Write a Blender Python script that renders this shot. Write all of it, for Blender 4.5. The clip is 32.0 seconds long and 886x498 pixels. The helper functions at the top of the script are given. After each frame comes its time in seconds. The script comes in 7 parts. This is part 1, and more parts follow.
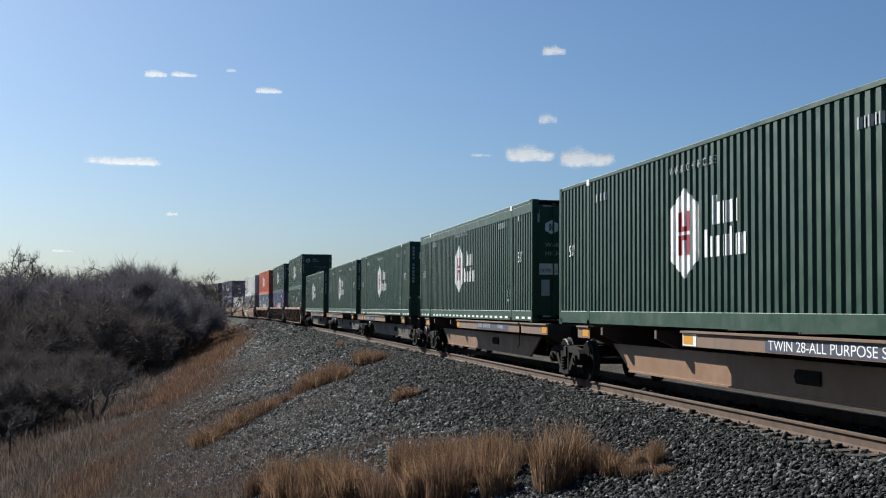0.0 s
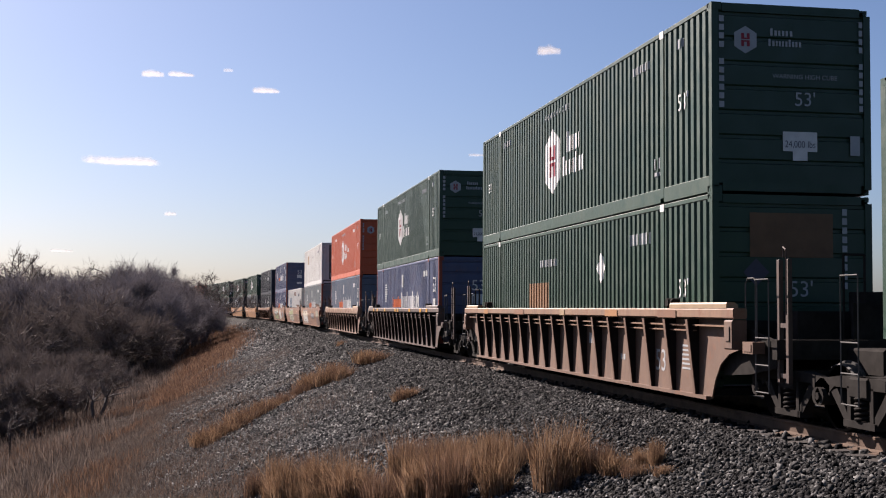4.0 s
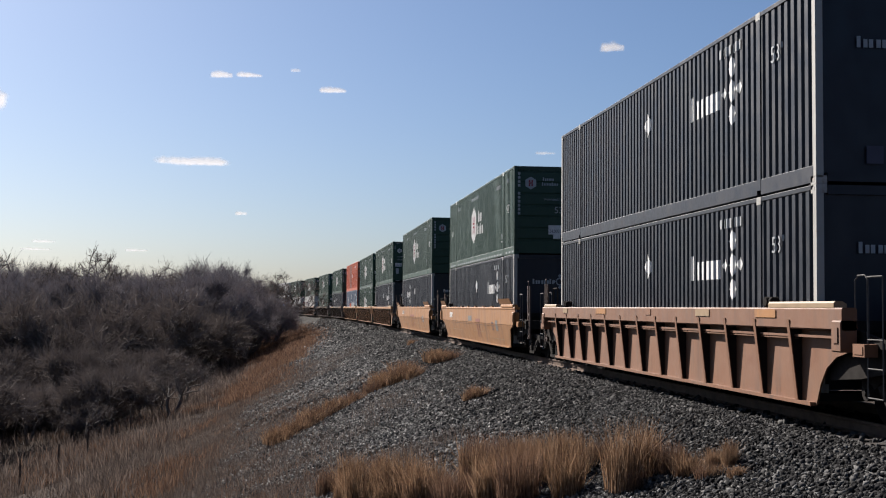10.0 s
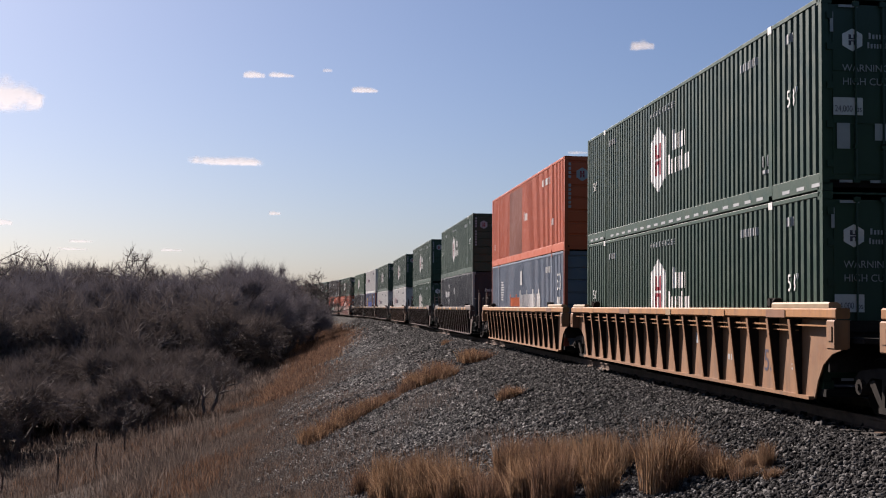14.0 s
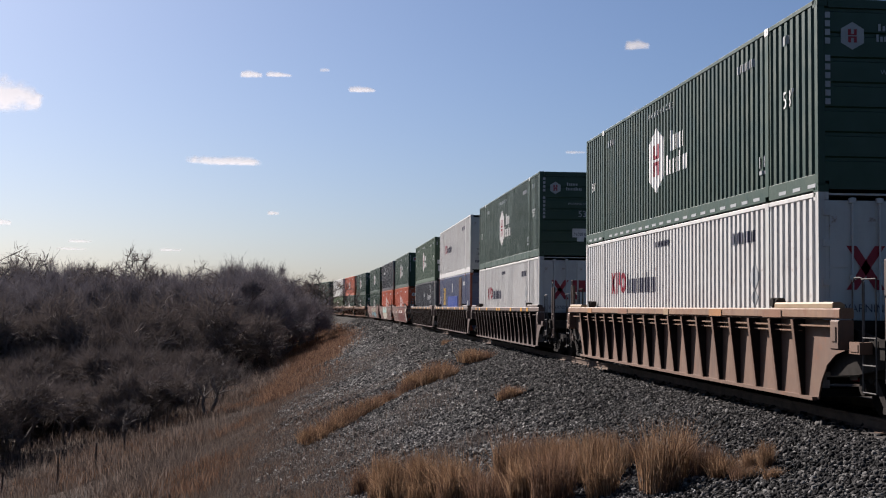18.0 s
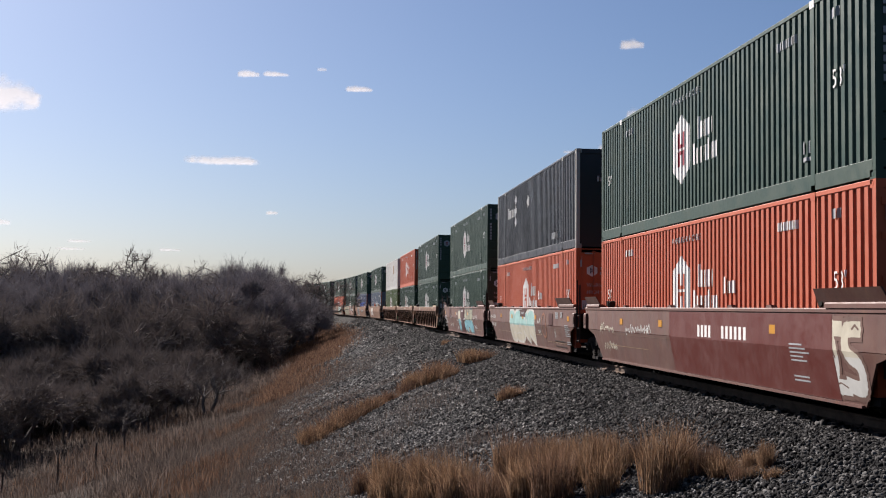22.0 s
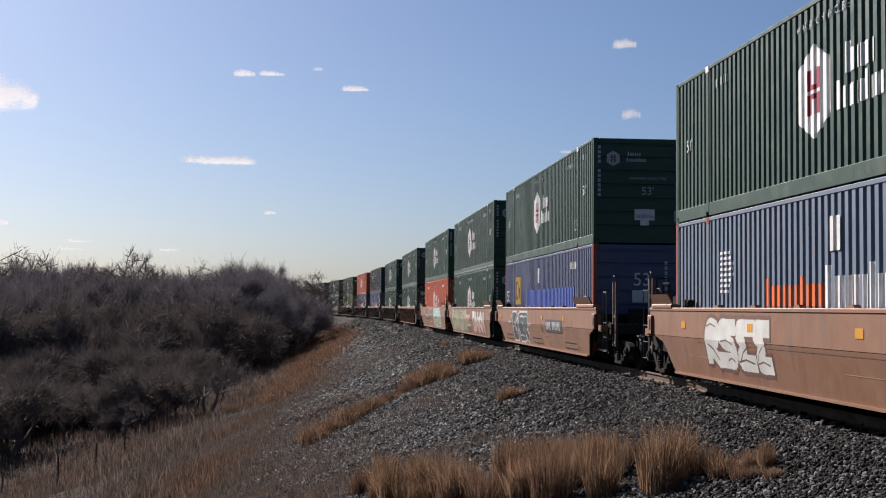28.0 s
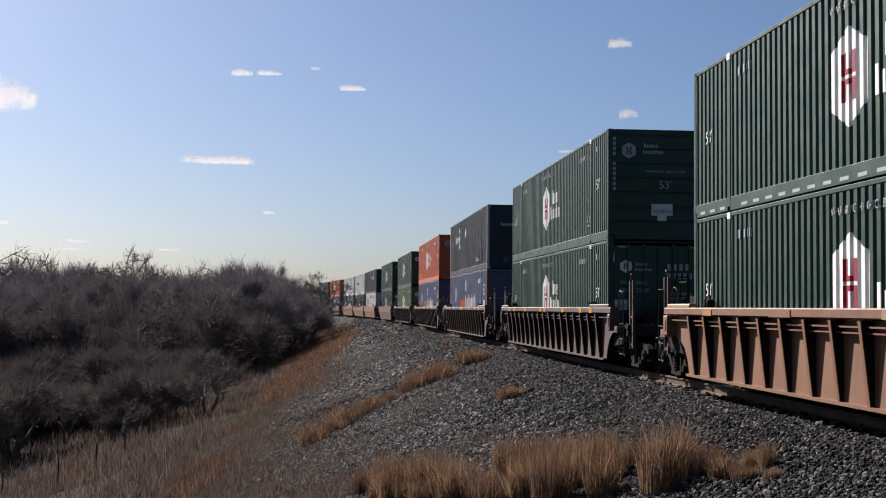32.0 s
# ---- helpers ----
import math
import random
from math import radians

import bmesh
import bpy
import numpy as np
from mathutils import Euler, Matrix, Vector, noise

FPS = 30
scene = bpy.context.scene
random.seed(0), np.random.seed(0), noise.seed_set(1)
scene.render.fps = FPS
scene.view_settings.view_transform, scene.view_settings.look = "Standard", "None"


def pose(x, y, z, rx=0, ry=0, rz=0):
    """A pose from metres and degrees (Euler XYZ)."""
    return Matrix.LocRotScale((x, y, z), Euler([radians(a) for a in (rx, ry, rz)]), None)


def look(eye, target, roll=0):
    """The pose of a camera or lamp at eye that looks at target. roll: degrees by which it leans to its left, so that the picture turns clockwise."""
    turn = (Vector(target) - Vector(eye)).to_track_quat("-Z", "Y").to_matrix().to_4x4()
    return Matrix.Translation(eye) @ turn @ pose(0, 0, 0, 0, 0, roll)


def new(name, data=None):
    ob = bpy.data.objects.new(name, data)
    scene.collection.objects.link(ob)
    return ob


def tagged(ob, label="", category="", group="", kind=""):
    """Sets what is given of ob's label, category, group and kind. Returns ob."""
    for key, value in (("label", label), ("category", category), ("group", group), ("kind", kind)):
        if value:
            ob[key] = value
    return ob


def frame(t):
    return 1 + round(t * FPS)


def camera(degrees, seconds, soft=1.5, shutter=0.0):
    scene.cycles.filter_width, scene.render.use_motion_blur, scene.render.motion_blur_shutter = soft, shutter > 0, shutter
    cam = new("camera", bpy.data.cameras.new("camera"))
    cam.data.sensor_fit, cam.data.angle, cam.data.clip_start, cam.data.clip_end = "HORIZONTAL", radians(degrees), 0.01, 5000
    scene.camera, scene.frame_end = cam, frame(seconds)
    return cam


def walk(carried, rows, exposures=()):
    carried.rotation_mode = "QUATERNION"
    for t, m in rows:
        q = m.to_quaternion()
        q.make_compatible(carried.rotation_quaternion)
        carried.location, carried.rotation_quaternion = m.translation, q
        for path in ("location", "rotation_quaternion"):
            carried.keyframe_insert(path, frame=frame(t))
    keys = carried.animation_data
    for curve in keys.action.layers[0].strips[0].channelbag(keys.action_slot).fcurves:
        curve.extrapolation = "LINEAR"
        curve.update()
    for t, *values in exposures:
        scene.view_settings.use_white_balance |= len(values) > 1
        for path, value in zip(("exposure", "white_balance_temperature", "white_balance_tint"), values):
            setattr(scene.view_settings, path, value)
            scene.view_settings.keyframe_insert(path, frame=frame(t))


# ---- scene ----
SKY_STRENGTH, SUN_STRENGTH = 0.0293, 5.0
# stops, white balance and tint, which the clip's camera changes on the way
EXPOSURES = [(0.0, 1.44, 5610, 3), (2.95, 1.42, 5610, 3), (3.5, 1.6, 5930, 15), (4.0, 1.72, 6280, 20), (5.0, 1.7, 6180, 19), (7.0, 1.48, 5900, 14), (8.3, 1.22, 5510, 8), (9.2, 1.44, 5530, 6), (10.3, 1.49, 6170, 14), (11.5, 1.46, 6300, 19), (15.5, 1.44, 6250, 18), (17.5, 1.42, 6060, 15), (32.0, 1.39, 6010, 14)]
# The clip: a handheld camera on the bank beside a curved railway line, panning a little to the left
# World: z = 0 at the top of the rail, y along the straight part of the track, camera at x = y = 0
EYE = 1.5
cam = camera(39.63, 32.0, soft=1.1)
# seconds, degrees turned right of the track, degrees up, degrees of lean to the left
TURNS = [
    (0.0, 10.38, 2.79, 0.33), (2.0, 10.37, 2.795, 0.33), (4.0, 10.385, 2.80, 0.33), (4.5, 10.38, 2.815, 0.34),
    (5.5, 10.34, 2.84, 0.35), (6.5, 10.29, 2.86, 0.36), (7.0, 10.195, 2.825, 0.35), (7.5, 10.19, 2.825, 0.35),
    (8.0, 10.15, 2.85, 0.37), (8.5, 9.812, 2.825, 0.38), (9.0, 8.87, 2.82, 0.39), (9.5, 7.866, 2.746, 0.38),
    (10.0, 7.109, 2.735, 0.39), (10.5, 6.552, 2.739, 0.39), (11.0, 6.077, 2.75, 0.40), (11.5, 5.702, 2.732, 0.41),
    (12.0, 5.503, 2.722, 0.44), (12.5, 5.47, 2.724, 0.45), (13.0, 5.493, 2.724, 0.46), (15.5, 5.512, 2.723, 0.46),
    (20.0, 5.512, 2.722, 0.46), (26.5, 5.508, 2.725, 0.46), (32.0, 5.496, 2.724, 0.46),
]
walk(cam, [(t, pose(0, 0, EYE, 90 + up, 0, -yaw) @ pose(0, 0, 0, 0, 0, lean)) for t, yaw, up, lean in TURNS],
     exposures=EXPOSURES)

# ---- light: low winter sun ahead on the left, clear sky ----
SUN_EL, SUN_AZ = 35.0, 31.0          # degrees above the horizon; degrees left of the track's direction
world = bpy.data.worlds.new("world")
scene.world = world
world.use_nodes = True
wn = world.node_tree.nodes
sky = wn.new("ShaderNodeTexSky")
sky.sky_type, sky.sun_disc = "NISHITA", False
sky.sun_elevation, sky.sun_rotation = radians(SUN_EL), radians(-SUN_AZ)
sky.altitude, sky.air_density, sky.dust_density, sky.ozone_density = 1000, 1.0, 2.9, 4.8
world.node_tree.links.new(sky.outputs[0], wn["Background"].inputs[0])
wn["Background"].inputs[1].default_value = SKY_STRENGTH
sun = new("sun", bpy.data.lights.new("sun", "SUN"))
sun.data.energy, sun.data.angle, sun.data.color = SUN_STRENGTH, radians(0.55), (1.0, 0.89, 0.76)
sun.matrix_world = look((-60 * math.sin(radians(SUN_AZ)), 60 * math.cos(radians(SUN_AZ)), 60 * math.tan(radians(SUN_EL))), (0, 0, 0))


# ---- the line of the track: straight, then a spiral into a left-hand curve ----
LATERAL, CURVE_START, SPIRAL, CURVATURE = 8.55, 57.2, 138.8, 0.00103967
S_AXIS = np.arange(-1000.0, 1300.0, 1.0)
_bend = CURVATURE * np.clip((S_AXIS - CURVE_START) / SPIRAL, 0, 1)
HEADING = np.concatenate([[0], np.cumsum((_bend[1:] + _bend[:-1]) / 2)])
_mid = (HEADING[1:] + HEADING[:-1]) / 2
LINE_X = LATERAL + np.concatenate([[0], np.cumsum(-np.sin(_mid))])
LINE_Y = S_AXIS[0] + np.concatenate([[0], np.cumsum(np.cos(_mid))])


def on_line(s):
    return (float(np.interp(s, S_AXIS, LINE_X)), float(np.interp(s, S_AXIS, LINE_Y)), float(np.interp(s, S_AXIS, HEADING)))


def line_pose(s, z=0.0):
    x, y, h = on_line(s)
    return pose(x, y, z, 0, 0, math.degrees(h))


def beside_line(s, d, z=0.0):
    """A place d metres to the left of the track's centre."""
    x, y, h = on_line(s)
    return (x - d * math.cos(h), y - d * math.sin(h), z)


def line_coords(x, y):
    """Arc length and distance to the left of the track for arrays of places."""
    x, y = np.asarray(x, float), np.asarray(y, float)
    s = y.copy()
    for _ in range(12):
        px, py, h = np.interp(s, S_AXIS, LINE_X), np.interp(s, S_AXIS, LINE_Y), np.interp(s, S_AXIS, HEADING)
        s = np.clip(s + np.clip(-(x - px) * np.sin(h) + (y - py) * np.cos(h), -60, 60), -990, 1290)
    px, py, h = np.interp(s, S_AXIS, LINE_X), np.interp(s, S_AXIS, LINE_Y), np.interp(s, S_AXIS, HEADING)
    return s, -((x - px) * np.cos(h) + (y - py) * np.sin(h))


def smooth(a, b, v):
    u = np.clip((v - a) / (b - a), 0, 1)
    return u * u * (3 - 2 * u)


# seeded value noise on a lattice, for the ground
_lattice = np.random.RandomState(7).rand(256, 256)


def bumpy(x, y, size):
    x, y = np.asarray(x) / size + 900.0, np.asarray(y) / size + 900.0
    i, j = np.floor(x).astype(int), np.floor(y).astype(int)
    u, v = x - i, y - j
    u, v = u * u * (3 - 2 * u), v * v * (3 - 2 * v)
    g = lambda a, b: _lattice[a % 256, b % 256]
    return (g(i, j) * (1 - u) + g(i + 1, j) * u) * (1 - v) + (g(i, j + 1) * (1 - u) + g(i + 1, j + 1) * u) * v - 0.5


def ground_z(x, y):
    s, d = line_coords(x, y)
    left = np.interp(d, [-3000, -60, -14, -9, -6, -4.5, -2.3, 2.3, 13, 21, 30, 70, 160, 400, 3000],
                     [1.0, 0.4, 0.9, 0.7, -0.7, -0.95, -0.205, -0.205, -4.5, -6.6, -7.0, -7.0, -6.0, -1.5, 3.0])
    z = left + 0.9 * bumpy(x, y, 34) * smooth(14, 40, np.abs(d)) + 0.30 * bumpy(x, y, 6) * smooth(6, 12, np.abs(d))
    z = z + 0.10 * bumpy(x, y, 1.6) * smooth(2.6, 5, np.abs(d)) + 0.05 * bumpy(x, y, 0.5) * smooth(2.4, 4, np.abs(d))
    # a low gravel berm that runs down the bank
    berm = np.exp(-((y - 46.5 - 0.75 * (d - 5)) / 0.9) ** 2) * smooth(2.6, 3.6, d) * (1 - smooth(9.5, 11, d))
    z = z + 0.22 * berm
    # the knoll on which the camera stands
    r = np.hypot(x, y + 1.0)
    return np.maximum(z, -0.12 - 0.42 * np.maximum(0, r - 4.0))


# ---- mesh helpers ----
class Build:
    """Collects boxes, prisms and tubes into one mesh."""

    def __init__(self):
        self.v, self.f = [], []

    def add(self, verts, faces):
        k = len(self.v)
        self.v += [tuple(p) for p in verts]
        self.f += [tuple(i + k for i in f) for f in faces]
        return self

    def box(self, x0, x1, y0, y1, z0, z1):
        return self.add([(x0, y0, z0), (x1, y0, z0), (x1, y1, z0), (x0, y1, z0), (x0, y0, z1), (x1, y0, z1), (x1, y1, z1), (x0, y1, z1)],
                        [(3, 2, 1, 0), (4, 5, 6, 7), (0, 1, 5, 4), (1, 2, 6, 5), (2, 3, 7, 6), (3, 0, 4, 7)])

    def rbox(self, x0, x1, y0, y1, z0, z1, c=0.01):
        """A box with its four long edges along y chamfered."""
        p = [(x0 + c, z0), (x1 - c, z0), (x1, z0 + c), (x1, z1 - c), (x1 - c, z1), (x0 + c, z1), (x0, z1 - c), (x0, z0 + c)]
        return self.prism_y(p, y0, y1)

    def prism(self, pts, lift):
        n = len(pts)
        return self.add(list(pts) + [tuple(Vector(p) + Vector(lift)) for p in pts],
                        [tuple(range(n))[::-1], tuple(range(n, 2 * n))] + [(i, (i + 1) % n, n + (i + 1) % n, n + i) for i in range(n)])

    def prism_y(self, xz, y0, y1):
        return self.prism([(x, y0, z) for x, z in xz], (0, y1 - y0, 0))

    def prism_x(self, yz, x0, x1):
        return self.prism([(x0, y, z) for y, z in yz], (x1 - x0, 0, 0))

    def prism_z(self, xy, z0, z1):
        return self.prism([(x, y, z0) for x, y in xy], (0, 0, z1 - z0))

    def tube(self, a, b, r, n=8, r2=None, caps=True):
        a, b = Vector(a), Vector(b)
        q = (b - a).to_track_quat("Z", "Y")
        r2 = r if r2 is None else r2
        ring = [(math.cos(2 * math.pi * i / n), math.sin(2 * math.pi * i / n)) for i in range(n)]
        v = [a + q @ Vector((c * r, s * r, 0)) for c, s in ring] + [b + q @ Vector((c * r2, s * r2, 0)) for c, s in ring]
        f = [(i, (i + 1) % n, n + (i + 1) % n, n + i) for i in range(n)]
        if caps:
            f += [tuple(range(n))[::-1], tuple(range(n, 2 * n))]
        return self.add(v, f)

    def rod(self, pts, r, n=6):
        for a, b in zip(pts, pts[1:]):
            self.tube(a, b, r, n)
        return self

    def mesh(self, name):
        me = bpy.data.meshes.new(name)
        me.from_pydata([tuple(p) for p in self.v], [], self.f)
        bm = bmesh.new()
        bm.from_mesh(me)
        bmesh.ops.recalc_face_normals(bm, faces=bm.faces)
        bm.to_mesh(me)
        bm.free()
        return me


def quick_mesh(name, verts, faces_flat, sizes):
    """A large mesh from arrays."""
    me = bpy.data.meshes.new(name)
    verts = np.asarray(verts, np.float32)
    me.vertices.add(len(verts))
    me.vertices.foreach_set("co", verts.ravel())
    loops = np.asarray(faces_flat, np.int32).ravel()
    n = len(loops) // sizes
    me.loops.add(len(loops))
    me.loops.foreach_set("vertex_index", loops)
    me.polygons.add(n)
    me.polygons.foreach_set("loop_start", np.arange(n, dtype=np.int32) * sizes)
    me.update(calc_edges=True)
    return me


# writing and strips whose pieces are too small to take apart
PRINT = {"number", "side_number", "small_print", "wordmark", "wordmark_red", "wordmark_dark", "wordmark_white", "wordmark_orange", "lettering", "length_mark", "reflector_strip", "weight_print", "warning", "data_print", "car_number", "stencil", "label", "inner_mark", "suffix", "emblem", "hazard_mark", "reflector", "logo", "graffiti", "stain"}


def part(name, mesh, material, parent=None, label="", at=None):
    """One mesh object under its thing; its material sits on the object, so that alike parts share the mesh."""
    if isinstance(mesh, Build):
        mesh = mesh.mesh(name)
    if not mesh.materials:
        mesh.materials.append(None)
    ob = new(name, mesh)
    ob.material_slots[0].link = "OBJECT"
    ob.material_slots[0].material = material
    ob.parent = parent
    if at is not None:
        ob.matrix_basis = at
    if label:
        ob["label"] = label
    if name in PRINT:
        ob["kind"] = "stuff"
    return ob


_store = {}


def shared(key, maker):
    if key not in _store:
        made = maker()
        _store[key] = made.mesh(key if isinstance(key, str) else key[0]) if isinstance(made, Build) else made
    return _store[key]


# ---- materials ----
def tree_of(name):
    m = bpy.data.materials.new(name)
    m.use_nodes = True
    return m, m.node_tree, m.node_tree.nodes["Principled BSDF"]


def noise_node(nt, scale, detail=4, rough=0.6, coord="Object", stretch=None):
    tc = nt.nodes.new("ShaderNodeTexCoord")
    no = nt.nodes.new("ShaderNodeTexNoise")
    no.inputs["Scale"].default_value, no.inputs["Detail"].default_value, no.inputs["Roughness"].default_value = scale, detail, rough
    src = tc.outputs[coord]
    if stretch:
        mp = nt.nodes.new("ShaderNodeMapping")
        mp.inputs["Scale"].default_value = stretch
        nt.links.new(src, mp.inputs[0])
        src = mp.outputs[0]
    nt.links.new(src, no.inputs["Vector"])
    return no.outputs["Fac"]


def ramp(nt, fac, stops):
    r = nt.nodes.new("ShaderNodeValToRGB")
    el = r.color_ramp.elements
    while len(el) < len(stops):
        el.new(0.5)
    for e, (p, c) in zip(el, stops):
        e.position, e.color = p, (*c, 1) if len(c) == 3 else c
    nt.links.new(fac, r.inputs[0])
    return r.outputs[0]


def grey(v):
    return (v, v, v)


def mixed(nt, fac, a, b, blend="MIX"):
    m = nt.nodes.new("ShaderNodeMix")
    m.data_type, m.blend_type = "RGBA", blend
    for sock, val in ((m.inputs[0], fac), (m.inputs[6], a), (m.inputs[7], b)):
        if isinstance(val, (int, float)):
            sock.default_value = val
        elif isinstance(val, tuple):
            sock.default_value = (*val, 1)
        else:
            nt.links.new(val, sock)
    return m.outputs[2]


def bump(nt, bsdf, fac, strength, distance):
    b = nt.nodes.new("ShaderNodeBump")
    b.inputs["Strength"].default_value, b.inputs["Distance"].default_value = strength, distance
    nt.links.new(fac, b.inputs["Height"])
    nt.links.new(b.outputs[0], bsdf.inputs["Normal"])


def paint(name, rgb, rough=0.45, fade=0.22, rust=0.0, dirt=0.25, metal=0.0, gloss=0.3, dust=0.0):
    """Weathered paint on steel: faded patches, streaks that run down, chips and rust."""
    m, nt, b = tree_of(name)
    pale = tuple(c * 1.1 + 0.025 for c in rgb)
    dark = tuple(c * 0.55 for c in rgb)
    col = mixed(nt, ramp(nt, noise_node(nt, 0.5, 5, 0.65), [(0.35, grey(0)), (0.75, grey(fade))]), rgb, pale)
    streak = noise_node(nt, 1.0, 5, 0.7, stretch=(6, 6, 0.35))
    col = mixed(nt, ramp(nt, streak, [(0.5, grey(0)), (0.8, grey(dirt))]), col, dark)
    info = nt.nodes.new("ShaderNodeObjectInfo")
    vary = ramp(nt, info.outputs["Random"], [(0, grey(0.90)), (1, grey(1.08))])
    col = mixed(nt, 1.0, col, vary, "MULTIPLY")
    if dust:
        film = noise_node(nt, 1.6, 9, 0.75, stretch=(1, 1, 1.8))
        col = mixed(nt, ramp(nt, film, [(0.47, grey(0)), (0.68, grey(dust))]), col, (0.15, 0.094, 0.058))
        grime = noise_node(nt, 1.0, 8, 0.75, stretch=(2.4, 2.4, 0.5))
        col = mixed(nt, ramp(nt, grime, [(0.50, grey(0)), (0.72, grey(0.65))]), col, (0.055, 0.040, 0.033))
    if rust:
        broad = noise_node(nt, 0.9, 6, 0.7)
        col = mixed(nt, ramp(nt, broad, [(0.48, grey(0)), (0.66, grey(0.75 * rust if max(rgb) < 0.45 else 0.12 * rust))]), col, (0.135, 0.070, 0.045))
        spots = noise_node(nt, 3.5, 8, 0.75)
        col = mixed(nt, ramp(nt, spots, [(0.66 - 0.22 * rust, grey(0)), (0.74 - 0.16 * rust, grey(0.85))]), col, (0.13, 0.055, 0.028))
    nt.links.new(col, b.inputs["Base Color"])
    b.inputs["Metallic"].default_value = metal
    b.inputs["Specular IOR Level"].default_value = gloss
    rr = ramp(nt, noise_node(nt, 2.5, 5, 0.7), [(0.3, grey(rough - 0.08)), (0.7, grey(min(1, rough + 0.18)))])
    nt.links.new(rr, b.inputs["Roughness"])
    dents = nt.nodes.new("ShaderNodeMath")
    dents.operation = "MULTIPLY_ADD"
    nt.links.new(noise_node(nt, 1.1, 3, 0.5), dents.inputs[0])
    dents.inputs[1].default_value = 4.0
    nt.links.new(noise_node(nt, 14, 4, 0.6), dents.inputs[2])
    bump(nt, b, dents.outputs[0], 0.3, 0.004)
    return m


def plain(name, rgb, rough=0.6, metal=0.0, scale=6.0, amount=0.3, gloss=0.25):
    m, nt, b = tree_of(name)
    fac = noise_node(nt, scale, 6, 0.65)
    col = mixed(nt, ramp(nt, fac, [(0.3, grey(0)), (0.7, grey(1))]), tuple(c * (1 - amount) for c in rgb), tuple(min(1, c * (1 + amount)) for c in rgb))
    nt.links.new(col, b.inputs["Base Color"])
    b.inputs["Roughness"].default_value, b.inputs["Metallic"].default_value = rough, metal
    b.inputs["Specular IOR Level"].default_value = gloss
    bump(nt, b, noise_node(nt, scale * 8, 4, 0.6), 0.3, 0.004)
    return m


GREEN = paint("green_paint", (0.0078, 0.031, 0.0165), 0.42, gloss=0.34)
OLIVE = paint("sun_faded_green_paint", (0.0486, 0.0742, 0.023), 0.5)
ORANGE = paint("orange_paint", (0.325, 0.062, 0.0205), 0.5, 0.25)
FADED_GREEN = paint("faded_green_paint", (0.0225, 0.0512, 0.025), 0.5)
NAVY = paint("navy_paint", (0.0072, 0.0092, 0.0155), 0.40, gloss=0.30)
BLUE = paint("blue_paint", (0.031, 0.046, 0.104), 0.45, 0.5, 0.25, 0.4, gloss=0.4)
SLATE = paint("faded_blue_paint", (0.0716, 0.0972, 0.138), 0.55, 0.45, 0.2)
PALE_SLATE = paint("bleached_blue_paint", (0.12, 0.141, 0.149), 0.6, 0.5, 0.25, 0.5)
WHITE = paint("white_paint", (0.399, 0.399, 0.389), 0.45, 0.1, 0.25, 0.3)
CREAM = paint("cream_paint", (0.40, 0.40, 0.385), 0.5, 0.1, 0.3, 0.6)
POST_RED = paint("orange_red_post_paint", (0.168, 0.0349, 0.0168), 0.5)
POST_WHITE = paint("white_post_paint", (0.281, 0.276, 0.256), 0.5, 0.1, 0.3)
RUST_TAN = paint("rusty_tan_car_paint", (0.162, 0.0936, 0.053), 0.6, 0.2, 0.55, 0.5, dust=0.5)
DUSTY = paint("dusty_brown_car_paint", (0.105, 0.060, 0.039), 0.65, 0.25, 0.45, 0.5, dust=0.4)
OCHRE_PANEL = paint("dusty_ochre_panel_paint", (0.190, 0.096, 0.043), 0.62, 0.25, 0.4, 0.5, dust=0.3)
# near-black web colour: shade on the posts' near faces, painted in
POST_SHADE = plain("shade_dark_post_web", (0.017, 0.013, 0.011), 0.9, 0, 4, 0.35, 0.05)
SPINE_BROWN = paint("worn_brown_plate_paint", (0.109, 0.0655, 0.0406), 0.62, 0.3, 0.55, 0.5, dust=0.5)
YELLOW_TAN = paint("yellow_car_paint", (0.245, 0.112, 0.033), 0.6, 0.15, 0.3, 0.5, dust=0.15)
BROWN = paint("brown_car_paint", (0.047, 0.030, 0.025), 0.62, 0.25, 0.3, 0.75, dust=0.22)
OXIDE = paint("oxide_red_car_paint", (0.0799, 0.03, 0.0218), 0.6, 0.15, 0.3, 0.4, dust=0.28)
ORANGE_TAN = paint("orange_tan_car_paint", (0.145, 0.066, 0.032), 0.6, 0.25, 0.45, 0.5, dust=0.3)
LADDER_GREY = plain("grey_ladder_paint", (0.0686, 0.0655, 0.0624), 0.7, gloss=0.1)
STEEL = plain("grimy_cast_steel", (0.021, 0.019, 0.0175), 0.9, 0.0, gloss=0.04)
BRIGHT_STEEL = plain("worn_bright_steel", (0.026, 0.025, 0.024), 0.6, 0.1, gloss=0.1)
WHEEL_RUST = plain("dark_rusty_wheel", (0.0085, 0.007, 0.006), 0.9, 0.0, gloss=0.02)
BLACK = plain("near_black", (0.0112, 0.0106, 0.00998), 0.85, gloss=0.08)
MARK_WHITE = plain("white_lettering", (0.5616, 0.5616, 0.546), 0.5, 0, 3, 0.12)
MARK_GREY = plain("grey_lettering", (0.2652, 0.2808, 0.2886), 0.5, 0, 3, 0.12)
MARK_RED = plain("red_lettering", (0.21, 0.014, 0.026), 0.5, 0, 3, 0.12)
MARK_ORANGE = plain("orange_lettering", (0.4836, 0.1014, 0.0234), 0.5, 0, 3, 0.12)
MARK_DARK = plain("dark_lettering", (0.0468, 0.0468, 0.0702), 0.5, 0, 3, 0.12)
